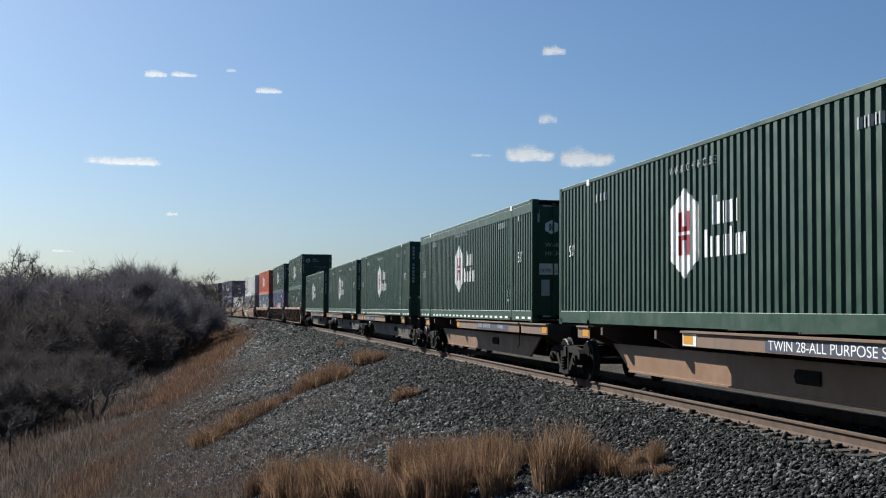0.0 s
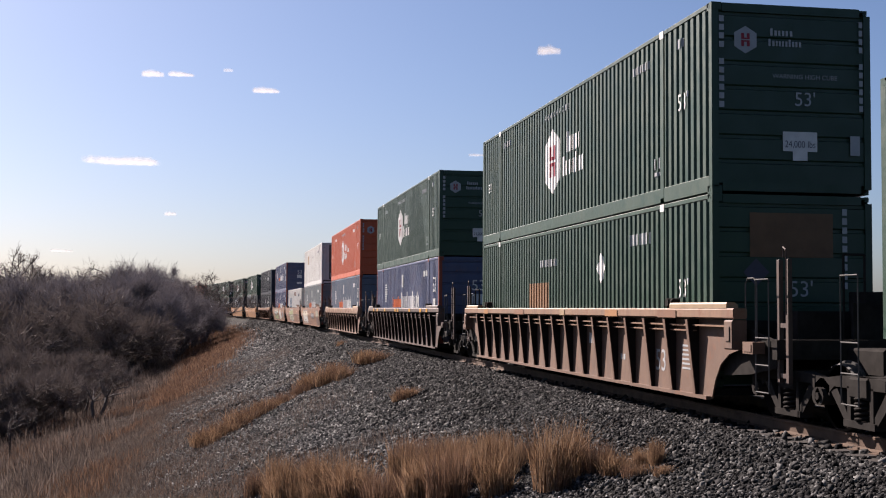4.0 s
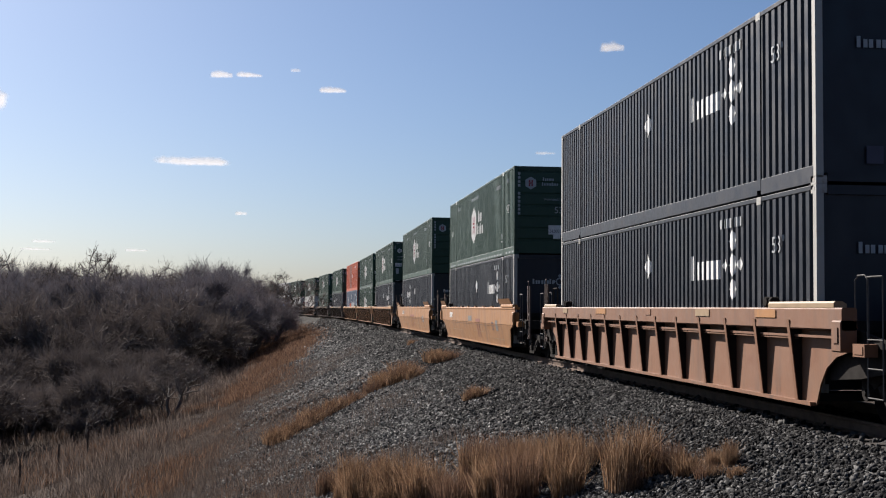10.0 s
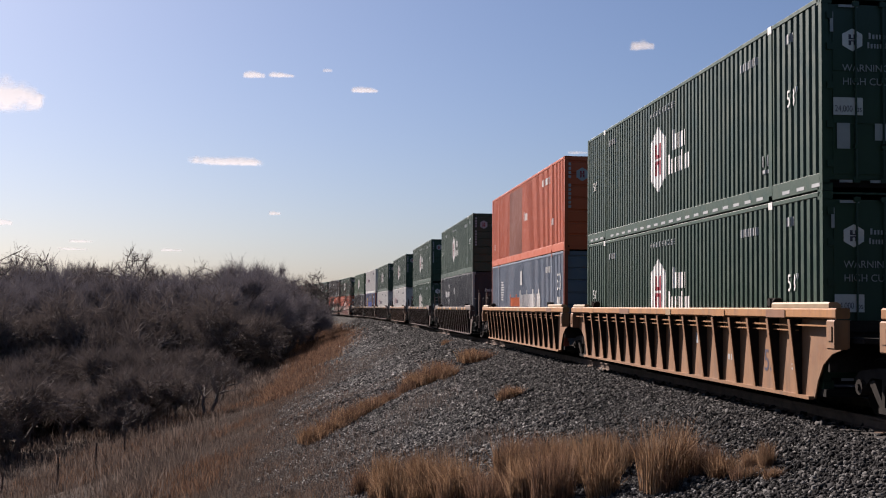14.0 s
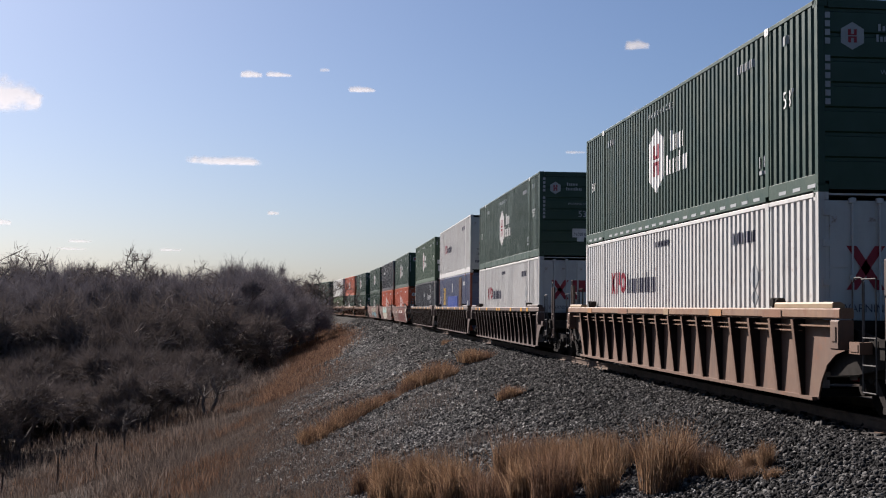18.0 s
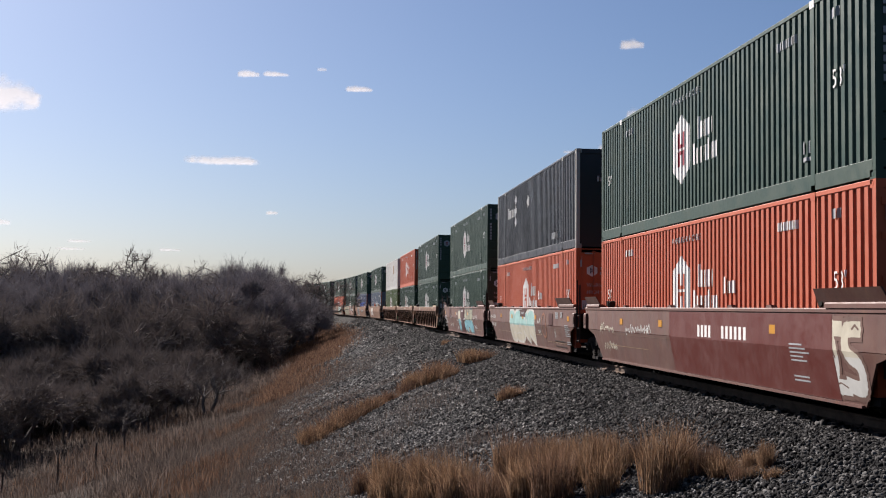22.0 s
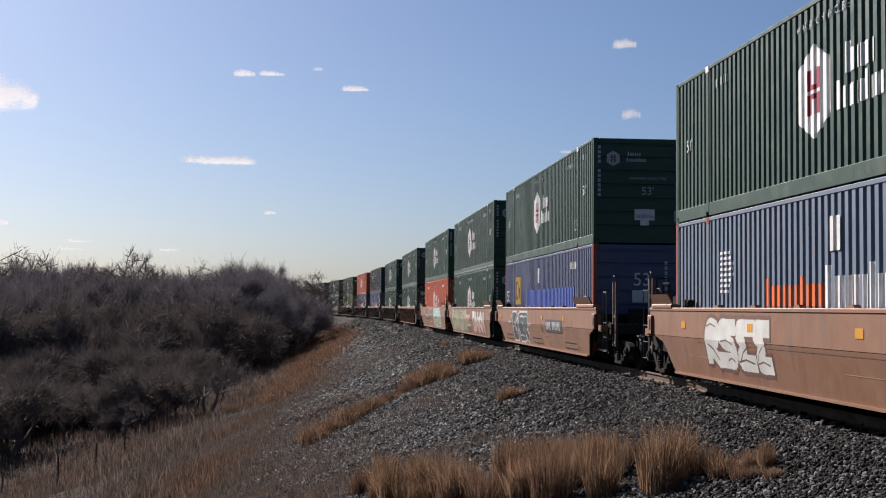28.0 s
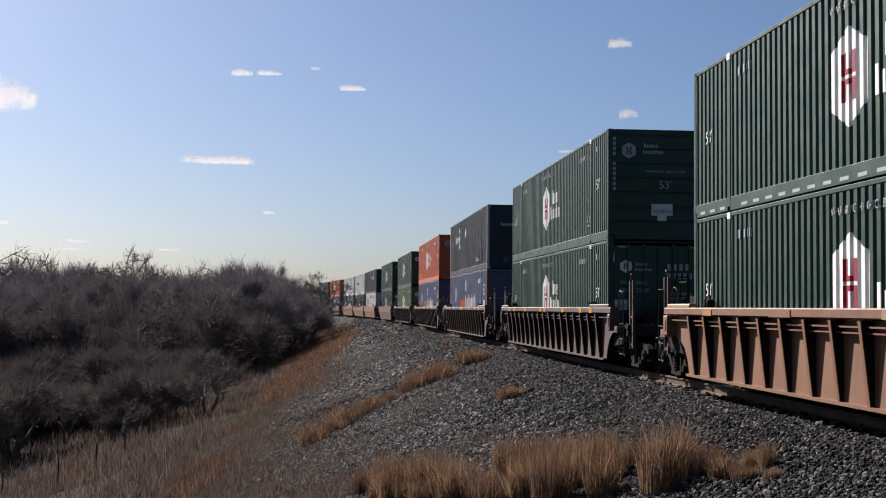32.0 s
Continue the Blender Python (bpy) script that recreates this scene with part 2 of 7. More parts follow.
GUIDE_PAINT = plain("worn_cream_guide_paint", (0.225, 0.159, 0.0936), 0.6, 0, 3, 0.2)
MARK_YELLOW = plain("yellow_reflector", (0.4056, 0.195, 0.0234), 0.4, 0, 3, 0.12)
MARK_BLUE = plain("blue_lettering", (0.0312, 0.0936, 0.156), 0.5, 0, 3, 0.12)
LABEL_WHITE = plain("white_label", (0.468, 0.468, 0.4524), 0.6, 0, 5, 0.15)


# ---- ground: one sheet out to the horizon ----
def ground_material():
    m, nt, b = tree_of("ground_earth_gravel_grass")
    at = nt.nodes.new("ShaderNodeAttribute")
    at.attribute_name = "gravel"
    edge = noise_node(nt, 0.9, 6, 0.7)
    add = nt.nodes.new("ShaderNodeMath")
    add.operation = "ADD"
    nt.links.new(at.outputs["Fac"], add.inputs[0])
    nt.links.new(edge, add.inputs[1])
    mask = ramp(nt, add.outputs[0], [(0.85, grey(0)), (1.1, grey(1))])
    add2 = nt.nodes.new("ShaderNodeMath")
    add2.operation = "MULTIPLY"
    nt.links.new(mask, add2.inputs[0])
    add2.inputs[1].default_value = 1.0
    grass = ramp(nt, noise_node(nt, 0.35, 8, 0.7), [(0.25, (0.022, 0.0185, 0.016)), (0.5, (0.045, 0.036, 0.030)), (0.72, (0.076, 0.059, 0.047))])
    fine = ramp(nt, noise_node(nt, 5.0, 6, 0.8), [(0.3, grey(0.55)), (0.7, grey(1.15))])
    grass = mixed(nt, 1.0, grass, fine, "MULTIPLY")
    vor = nt.nodes.new("ShaderNodeTexVoronoi")
    tc = nt.nodes.new("ShaderNodeTexCoord")
    vor.inputs["Scale"].default_value = 17.0
    nt.links.new(tc.outputs["Object"], vor.inputs["Vector"])
    stone = ramp(nt, vor.outputs["Color"], [(0.1, (0.034, 0.033, 0.031)), (0.6, (0.062, 0.060, 0.056)), (0.95, (0.115, 0.110, 0.103))])
    # crevice shade between stones, multiplied into the stone colour
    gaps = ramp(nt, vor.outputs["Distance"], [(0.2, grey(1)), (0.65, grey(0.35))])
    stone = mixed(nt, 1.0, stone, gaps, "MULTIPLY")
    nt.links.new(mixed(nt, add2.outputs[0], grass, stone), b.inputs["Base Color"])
    b.inputs["Roughness"].default_value = 1.0
    b.inputs["Specular IOR Level"].default_value = 0.05
    h = mixed(nt, add2.outputs[0], noise_node(nt, 9, 6, 0.75), vor.outputs["Distance"])
    bump(nt, b, h, 0.9, 0.05)
    return m


GROUND = ground_material()


def graded(stops):
    out = []
    for (a, step), (b, _) in zip(stops, stops[1:]):
        out.append(np.arange(a, b, step))
    return np.concatenate(out + [[stops[-1][0]]])


def make_ground():
    xs = graded([(-2600, 260), (-520, 40), (-200, 8), (-60, 2), (-16, 0.6), (12, 1.5), (40, 8), (120, 40), (520, 260), (2600, 1)])
    ys = graded([(-900, 100), (-100, 15), (-10, 1), (10, 0.45), (62, 1.2), (130, 4), (300, 20), (700, 120), (4200, 1)])
    X, Y = np.meshgrid(xs, ys)
    Z = ground_z(X, Y)
    nx, ny = len(xs), len(ys)
    i = np.arange(nx * ny).reshape(ny, nx)
    quads = np.stack([i[:-1, :-1], i[:-1, 1:], i[1:, 1:], i[1:, :-1]], -1).reshape(-1, 4)
    me = quick_mesh("ground", np.stack([X, Y, Z], -1).reshape(-1, 3), quads, 4)
    s, d = line_coords(X.ravel(), Y.ravel())
    lim = np.interp(s, [30, 60, 90, 115, 200], [10.6, 10.6, 8.2, 5.4, 4.0]) + 1.6 * bumpy(X.ravel(), Y.ravel(), 7)
    g = np.where(d >= 0, 1 - smooth(lim - 1.2, lim + 1.6, d), 1 - smooth(4, 6.5, -d))
    att = me.attributes.new("gravel", "FLOAT", "POINT")
    att.data.foreach_set("value", g.astype(np.float32))
    me.polygons.foreach_set("use_smooth", np.ones(len(me.polygons), bool))
    me.materials.append(GROUND)
    return tagged(new("ground", me), "grey gravel railway bank falling to a dry brown grass valley", "ground", kind="structure")


make_ground()


# ---- track: rails on ties ----
RAIL_RUST = plain("rusty_rail_side", (0.078, 0.0537, 0.0399), 0.8, 0.0, 4, gloss=0.1)
TIE_WOOD = plain("weathered_tie_wood", (0.024, 0.020, 0.018), 0.9, 0, 3)


def make_rail(side):
    """A rail swept along the line: head, web and foot."""
    prof = [(-0.07, -0.185), (0.07, -0.185), (0.07, -0.172), (0.010, -0.150), (0.009, -0.045), (0.036, -0.034), (0.036, -0.005), (0.030, 0.0),
            (-0.030, 0.0), (-0.036, -0.005), (-0.036, -0.034), (-0.009, -0.045), (-0.010, -0.150), (-0.07, -0.172)]
    ss = np.concatenate([np.arange(-160, 60, 20), np.arange(60, 420, 5)])
    v, f, n = [], [], len(prof)
    for s in ss:
        x, y, h = on_line(s)
        for px, pz in prof:
            o = side * 0.754 + px
            v.append((x + o * math.cos(h), y + o * math.sin(h), pz))
    for k in range(len(ss) - 1):
        for a in range(n):
            b2 = (a + 1) % n
            f.append((k * n + a, k * n + b2, (k + 1) * n + b2, (k + 1) * n + a))
    me = Build().add(v, f).mesh("rail")
    me.materials.append(RAIL_RUST)
    return tagged(new("rail", me), "rust-brown steel running rail on wooden ties", "rail", "rails of the track", "structure")


make_rail(-1), make_rail(1)
tie_mesh = shared("tie", lambda: Build().rbox(-1.3, 1.3, -0.115, 0.115, -0.36, -0.187, 0.012))
tie_bed = tagged(new("tie_row"), "dark weathered wooden railway ties under the rails", "ties", kind="structure")
for n in range(290):
    s = 8.0 + n * 0.495
    part("tie", tie_mesh, TIE_WOOD, tie_bed, at=line_pose(s) @ pose(random.uniform(-.03, .03), 0, 0, 0, 0, random.uniform(-1, 1)))
plate_mesh = shared("tie_plate", lambda: Build().box(-0.17, 0.17, -0.09, 0.09, -0.1865, -0.176).tube((0.1, 0.05, -0.18), (0.1, 0.05, -0.15), 0.014, 6).tube((-0.1, -0.05, -0.18), (-0.1, -0.05, -0.15), 0.014, 6))
for n in range(60):
    part("tie_plate", plate_mesh, RAIL_RUST, tie_bed, at=line_pose(8.0 + n * 0.495) @ pose(-0.754, 0, 0))


# ---- containers ----
CL, CW, CH = 16.15, 2.59, 2.896
HALF = CL / 2
POST_A = 2.1                       # the 40-foot lifting posts, metres in from each end


def profile(style):
    """Breaks (a, depth) of a side wall: a runs from the far end, depth inwards."""
    pts = []
    for a0, a1 in ((0.10, POST_A - 0.07), (POST_A + 0.07, CL - POST_A - 0.07), (CL - POST_A + 0.07, CL - 0.10)):
        if style == "groove":
            n = max(2, round((a1 - a0) / 0.43))
            w = (a1 - a0) / n
            pts.append((a0, 0.0))
            for k in range(n):
                c = a0 + (k + 0.5) * w
                pts += [(c - 0.055, 0.0), (c - 0.045, 0.07), (c + 0.045, 0.07), (c + 0.055, 0.0)]
            pts.append((a1, 0.0))
        else:
            n = max(2, round((a1 - a0) / 0.235))
            w = (a1 - a0) / n
            pts.append((a0, 0.0))
            for k in range(n):
                q = a0 + k * w
                pts += [(q + 0.32 * w, 0.0), (q + 0.46 * w, 0.034), (q + 0.70 * w, 0.034), (q + 0.84 * w, 0.0)]
            pts.append((a1, 0.0))
    return pts


PROFILES = {s: profile(s) for s in ("corrugated", "groove")}
WALL_X = -CW / 2 + 0.012


def side_wall(style, flip):
    b = Build()
    sgn = -1 if flip else 1
    pts = PROFILES[style]
    lo, hi = 0.25, CH - 0.06
    v = []
    for a, dep in pts:
        for z in (lo, hi):
            v.append((sgn * (WALL_X + dep), HALF - a, z))
    b.add(v, [(2 * i, 2 * i + 1, 2 * i + 3, 2 * i + 2) for i in range(len(pts) - 1)])
    me = b.mesh("side_wall")
    return me


# flat outlines on a side wall, laid into its corrugation
def laid(polys, style, proud=0.004):
    """polys: lists of (a, z). Each is cut at the breaks of the wall and pressed onto it."""
    pts = PROFILES[style]
    ba, bd = [p[0] for p in pts], [p[1] for p in pts]
    bm = bmesh.new()
    for poly in polys:
        vs = [bm.verts.new((0, a, z)) for a, z in poly]
        bm.faces.new(vs)
    lo = min(a for p in polys for a, z in p)
    hi = max(a for p in polys for a, z in p)
    for a in ba:
        if lo < a < hi:
            bmesh.ops.bisect_plane(bm, geom=bm.verts[:] + bm.edges[:] + bm.faces[:], dist=1e-5, plane_co=(0, a, 0), plane_no=(0, 1, 0))
    for v in bm.verts:
        a = v.co.y
        v.co = (WALL_X + float(np.interp(a, ba, bd)) - proud, HALF - a, v.co.z)
    bmesh.ops.triangulate(bm, faces=bm.faces[:])
    me = bpy.data.meshes.new("marking")
    bm.to_mesh(me)
    bm.free()
    return me


def glyphs(text, size):
    """Triangles of a text in the built-in font: lists of (u, v), its left edge at 0."""
    cu = bpy.data.curves.new("text", "FONT")
    cu.body, cu.size = text, size
    ob = bpy.data.objects.new("text", cu)
    scene.collection.objects.link(ob)
    bpy.context.view_layer.update()
    me = bpy.data.meshes.new_from_object(ob.evaluated_get(bpy.context.evaluated_depsgraph_get()))
    polys = [[(me.vertices[i].co.x, me.vertices[i].co.y) for i in p.vertices] for p in me.polygons]
    bpy.data.objects.remove(ob)
    bpy.data.curves.remove(cu)
    bpy.data.meshes.remove(me)
    return polys


_glyphs = {}


def words(text, size, a, z, wide=None):
    key = (text, size)
    if key not in _glyphs:
        _glyphs[key] = glyphs(text, size)
    polys = _glyphs[key]
    k = 1.0 if wide is None else wide / max(u for p in polys for u, v in p)
    return [[(a + u * k, z + v) for u, v in p] for p in polys]


def bars(a, z, n, w, h, gap):
    """Unreadable writing: n upright bars."""
    return [rect(a + i * (w + gap), z, a + i * (w + gap) + w, z + h) for i in range(n)]


def rect(a0, z0, a1, z1):
    return [(a0, z0), (a1, z0), (a1, z1), (a0, z1)]


def hexa(a, z, w, h, cap=0.2):
    return [[(a, z + h / 2), (a - w / 2, z + h / 2 - h * cap), (a - w / 2, z - h / 2 + h * cap), (a, z - h / 2), (a + w / 2, z - h / 2 + h * cap), (a + w / 2, z + h / 2 - h * cap)]]


def badge_bars(a, z, w, h):
    """The red bars inside the badge."""
    out = []
    for sg in (-1, 1):
        out += [rect(a + min(sg * w * 0.06, sg * w * 0.19), z + h * 0.02, a + max(sg * w * 0.06, sg * w * 0.19), z + h * 0.24),
                rect(a + min(sg * w * 0.06, sg * w * 0.19), z - h * 0.24, a + max(sg * w * 0.06, sg * w * 0.19), z - h * 0.02)]
    out += [rect(a - w * 0.06, z + h * 0.02, a + w * 0.06, z + h * 0.075), rect(a - w * 0.06, z - h * 0.075, a + w * 0.06, z - h * 0.02)]
    return out


def wordmark(a, z, widths, h, gap=0.06):
    """A company's word as a row of plain upright bars, the first of each three taller."""
    out = []
    for k, w in enumerate(widths):
        out += [rect(a, z, a + 0.36 * w, z + h * (1.0 if k % 3 == 0 else 0.74)), rect(a + 0.62 * w, z, a + w, z + h * 0.74)]
        a += w + gap
    return out


def crossed(a, z, h):
    """A cross, a flag and a ring in a row, as thick plain shapes."""
    w = h * 0.9
    return ([[(a, z), (a + 0.18, z), (a + w, z + h), (a + w - 0.18, z + h)], [(a + w - 0.18, z), (a + w, z), (a + 0.18, z + h), (a, z + h)]]
            + [rect(a + w + 0.06, z, a + w + 0.20, z + h), rect(a + w + 0.26, z + h * 0.40, a + w + 0.48, z + h)]
            + ring(a + w + 0.78, z + h / 2, h * 0.5, 0.13))


def ring(a, z, r, t):
    n = 12
    p = [(math.cos(2 * math.pi * i / n), math.sin(2 * math.pi * i / n)) for i in range(n)]
    return [[(a + p[i][0] * r, z + p[i][1] * r), (a + p[(i + 1) % n][0] * r, z + p[(i + 1) % n][1] * r),
             (a + p[(i + 1) % n][0] * (r - t), z + p[(i + 1) % n][1] * (r - t)), (a + p[i][0] * (r - t), z + p[i][1] * (r - t))] for i in range(n)]


def diamond(a, z, w, h):
    return [[(a - w / 2, z), (a, z - h / 2), (a + w / 2, z), (a, z + h / 2)]]


# markings on the sides: name -> list of (part name, outlines, material, label)
def side_marks(kind):
    num = bars(12.6, 2.40, 7, 0.07, 0.14, 0.05)
    small = words("WARNING HIGH CUBE", 0.17, 6.6, 2.50, 1.85)
    foot = bars(13.62, 0.62, 2, 0.12, 0.18, 0.1) + [rect(13.62, 0.5, 13.9, 0.56)]
    ft = words("53'", 0.38, 14.75, 1.44)
    if kind in ("hub", "hub_inc"):
        out = [("badge", hexa(7.2, 1.52, 1.24, 1.44, 0.22), MARK_WHITE, "white six-sided badge"),
               ("inner_mark", badge_bars(7.2, 1.52, 1.24, 1.44), MARK_RED if kind == "hub" else ORANGE, "bars inside the badge"),
               ("wordmark", wordmark(8.35, 1.58, [0.28, 0.24, 0.26], 0.44, 0.06) + wordmark(8.05, 1.10, [0.30, 0.20, 0.24, 0.24, 0.26], 0.42, 0.06), MARK_WHITE, "white company wordmark"),
               ("number", num + bars(2.5, 2.40, 6, 0.07, 0.15, 0.06), MARK_WHITE if kind == "hub_inc" else MARK_GREY, "pale container number"),
               ("length_mark", ft + words("53'", 0.34, 0.75, 1.4), MARK_WHITE, "white 53-foot mark"),
               ("small_print", small + foot + bars(14.7, 2.46, 3, 0.06, 0.14, 0.05), MARK_GREY, "")]
        if kind == "hub_inc":
            out.append(("suffix", wordmark(9.95, 1.44, [0.22, 0.30], 0.30), MARK_WHITE, ""))
        return out
    if kind == "patched":
        return [("repaint", [rect(4.9, 0.22, 8.0, 2.74)], paint_store("brown_repaint", (0.1872, 0.0663, 0.0429)), "brown repainted patch"),
                ("suffix", wordmark(8.5, 1.42, [0.22, 0.36], 0.34), MARK_WHITE, ""),
                ("number", bars(12.3, 2.30, 8, 0.10, 0.22, 0.08), MARK_WHITE, ""), ("length_mark", words("53'", 0.3, 0.7, 0.7), MARK_WHITE, ""), ("small_print", bars(13.9, 0.9, 2, 0.14, 0.22, 0.08), MARK_WHITE, "")]
    if kind == "umax":
        return [("wordmark", wordmark(10.75, 1.66, [0.44, 0.50, 0.44], 0.44), MARK_WHITE, "white company wordmark"),
                ("emblem", diamond(12.85, 1.88, 0.40, 0.40) + diamond(12.85, 2.28, 0.40, 0.36) + diamond(12.85, 1.48, 0.40, 0.36) + diamond(13.2, 1.88, 0.28, 0.30) + diamond(12.5, 1.88, 0.24, 0.26), MARK_WHITE, "emblem of white diamonds"),
                ("hazard_mark", diamond(8.05, 2.0, 0.46, 0.50), MARK_WHITE, ""),
                ("number", bars(12.3, 2.5, 7, 0.09, 0.16, 0.06), MARK_GREY, ""),
                ("length_mark", words("53'", 0.36, 14.55, 2.0), MARK_GREY, "")]
    if kind == "umax_rev":
        return [("wordmark", wordmark(2.9, 1.75, [0.44, 0.50, 0.44], 0.42), MARK_WHITE, "white company wordmark"),
                ("emblem", diamond(4.75, 1.95, 0.42, 0.44) + diamond(4.75, 2.37, 0.42, 0.40) + diamond(4.75, 1.53, 0.42, 0.40), MARK_WHITE, "emblem of white diamonds"),
                ("hazard_mark", diamond(7.6, 2.08, 0.50, 0.50), MARK_WHITE, ""),
                ("number", bars(12.3, 0.45, 7, 0.12, 0.20, 0.09), MARK_GREY, "")]
    if kind == "stack":
        return [("wordmark_orange", wordmark(5.1, 1.20, [0.52, 0.44, 0.40, 0.40, 0.40], 0.46), MARK_ORANGE, "orange company wordmark"),
                ("wordmark_white", wordmark(7.6, 1.18, [0.50, 0.36, 0.42, 0.40, 0.40, 0.36, 0.34, 0.36, 0.24, 0.40], 0.62), MARK_WHITE, "white company wordmark"),
                ("emblem", [rect(2.75, 1.45 + 0.1 * i, 3.55 - 0.06 * abs(i - 4), 1.50 + 0.1 * i) for i in range(8)], MARK_WHITE, "striped white emblem"),
                ("number", bars(12.9, 2.30, 7, 0.10, 0.20, 0.06), MARK_WHITE, ""),
                ("length_mark", words("53", 0.74, 14.9, 1.72), MARK_WHITE, "large white 53"),
                ("label", [rect(14.95, 0.98, 15.55, 1.5), rect(7.75, 2.0, 8.15, 2.5)], LABEL_WHITE, "")]
    if kind == "xpo":
        return [("wordmark_red", crossed(2.95, 1.52, 0.52), MARK_RED, "red company wordmark"),
                ("wordmark_dark", wordmark(4.6, 1.52, [0.22, 0.28, 0.28, 0.16, 0.26, 0.22, 0.16, 0.24, 0.24], 0.46), MARK_DARK, "dark company wordmark"),
                ("hazard_mark", diamond(13.42, 1.7, 0.5, 0.5) + diamond(13.42, 1.35, 0.36, 0.3), MARK_GREY, ""),
                ("number", bars(12.3, 2.3, 8, 0.09, 0.20, 0.06) + bars(7.0, 2.5, 12, 0.06, 0.12, 0.05), MARK_DARK, "")]
    if kind == "xpo_top":
        return [("wordmark_red", crossed(2.95, 1.42, 0.52), MARK_RED, "red company wordmark"),
                ("wordmark_dark", wordmark(4.6, 1.42, [0.22, 0.28, 0.28, 0.16, 0.26, 0.22, 0.16, 0.24, 0.24], 0.44), MARK_DARK, "dark company wordmark"),
                ("hazard_mark", diamond(13.35, 1.5, 0.5, 0.5) + diamond(13.35, 1.1, 0.36, 0.3), MARK_GREY, ""),
                ("number", bars(12.3, 2.3, 8, 0.09, 0.20, 0.06), MARK_DARK, "")]
    if kind == "emp":
        return [("logo_panel", [rect(3.35, 1.75, 4.75, 2.42)], plain_store("tan_logo_panel", (0.234, 0.1716, 0.1092)), "faded tan logo panel"),
                ("hazard_mark", ring(7.75, 1.35, 0.26, 0.05), MARK_GREY, ""),
                ("number", bars(12.4, 2.28, 7, 0.10, 0.20, 0.06) + bars(8.2, 2.1, 3, 0.10, 0.16, 0.05), MARK_DARK, "")]
    if kind == "emp_dark":
        return [("logo_panel", [rect(5.2, 1.0, 6.9, 1.75)], plain_store("ochre_logo_panel", (0.156, 0.0819, 0.0351)), "faded ochre logo panel"),
                ("hazard_mark", diamond(10.7, 1.95, 0.55, 0.6), MARK_WHITE, "white diamond placard"),
                ("number", bars(12.4, 2.28, 7, 0.10, 0.20, 0.06) + bars(6.2, 2.1, 9, 0.10, 0.16, 0.05), MARK_GREY, ""),
                ("length_mark", words("53'", 0.42, 14.7, 1.35), MARK_WHITE, "")]
    if kind == "emp_mid":
        return [("logo_panel", [rect(10.0, 1.55, 11.5, 2.35)], plain_store("tan_logo_panel", (0.234, 0.1716, 0.1092)), "faded tan logo panel"),
                ("number", bars(2.4, 2.28, 7, 0.10, 0.20, 0.06), MARK_GREY, "")]
    if kind == "csx":
        return [("logo", [rect(2.5, 1.5, 3.1, 2.1), rect(3.3, 1.5, 3.9, 1.62), rect(3.3, 1.74, 3.9, 1.86), rect(3.3, 1.98, 3.9, 2.1), rect(4.1, 1.5, 4.7, 2.1)] + [rect(2.5, 1.2, 4.7, 1.4)], MARK_BLUE, "blue company logo blocks"),
                ("scuff", [rect(7.7, 2.3, 9.6, 2.62)], plain_store("brown_scuff", (0.156, 0.0936, 0.0702)), "brown scuffed patch"),
                ("number", bars(12.3, 2.2, 9, 0.10, 0.24, 0.06), MARK_DARK, "")]
    if kind in ("yellow_box", "yellow_box_rust"):
        out = [("logo_panel", [rect(2.55, 1.28, 3.75, 2.30)], plain_store("worn_yellow_panel", (0.39, 0.2496, 0.039)), "worn yellow logo panel"),
               ("logo", [rect(2.7, 1.46, 2.84, 2.14), rect(2.84, 1.46, 3.05, 1.58), rect(2.84, 2.02, 3.05, 2.14), rect(3.2, 1.5, 3.34, 2.1), rect(3.34, 1.5, 3.5, 1.9)], MARK_DARK, "dark logo strokes"),
               ("label", [rect(7.4, 2.0, 7.8, 2.5), rect(14.9, 1.0, 15.3, 1.5)], LABEL_WHITE, ""),
               ("number", bars(12.9, 2.30, 7, 0.10, 0.20, 0.06), MARK_WHITE, ""),
               ("repaint", [rect(5.2, 0.3, 10.4 if kind == "yellow_box_rust" else 13.6, 1.78)], paint_store("bright_blue_repaint", (0.0468, 0.078, 0.2808)), "bright blue repainted band"),
               ("length_mark", words("53", 0.6, 0.45, 1.4), MARK_WHITE, "")]
        if kind == "yellow_box_rust":
            out.append(("rust_panel", [rect(11.0, 0.22, 12.35, 2.74)], paint_store("rust_brown_panel", (0.117, 0.0585, 0.0273)), "rust-brown replaced panel"))
        return out
    return []


def plain_store(name, rgb):
    return bpy.data.materials.get(name) or plain(name, rgb, 0.6, 0, 3, 0.2)


def paint_store(name, rgb):
    return bpy.data.materials.get(name) or paint(name, rgb)


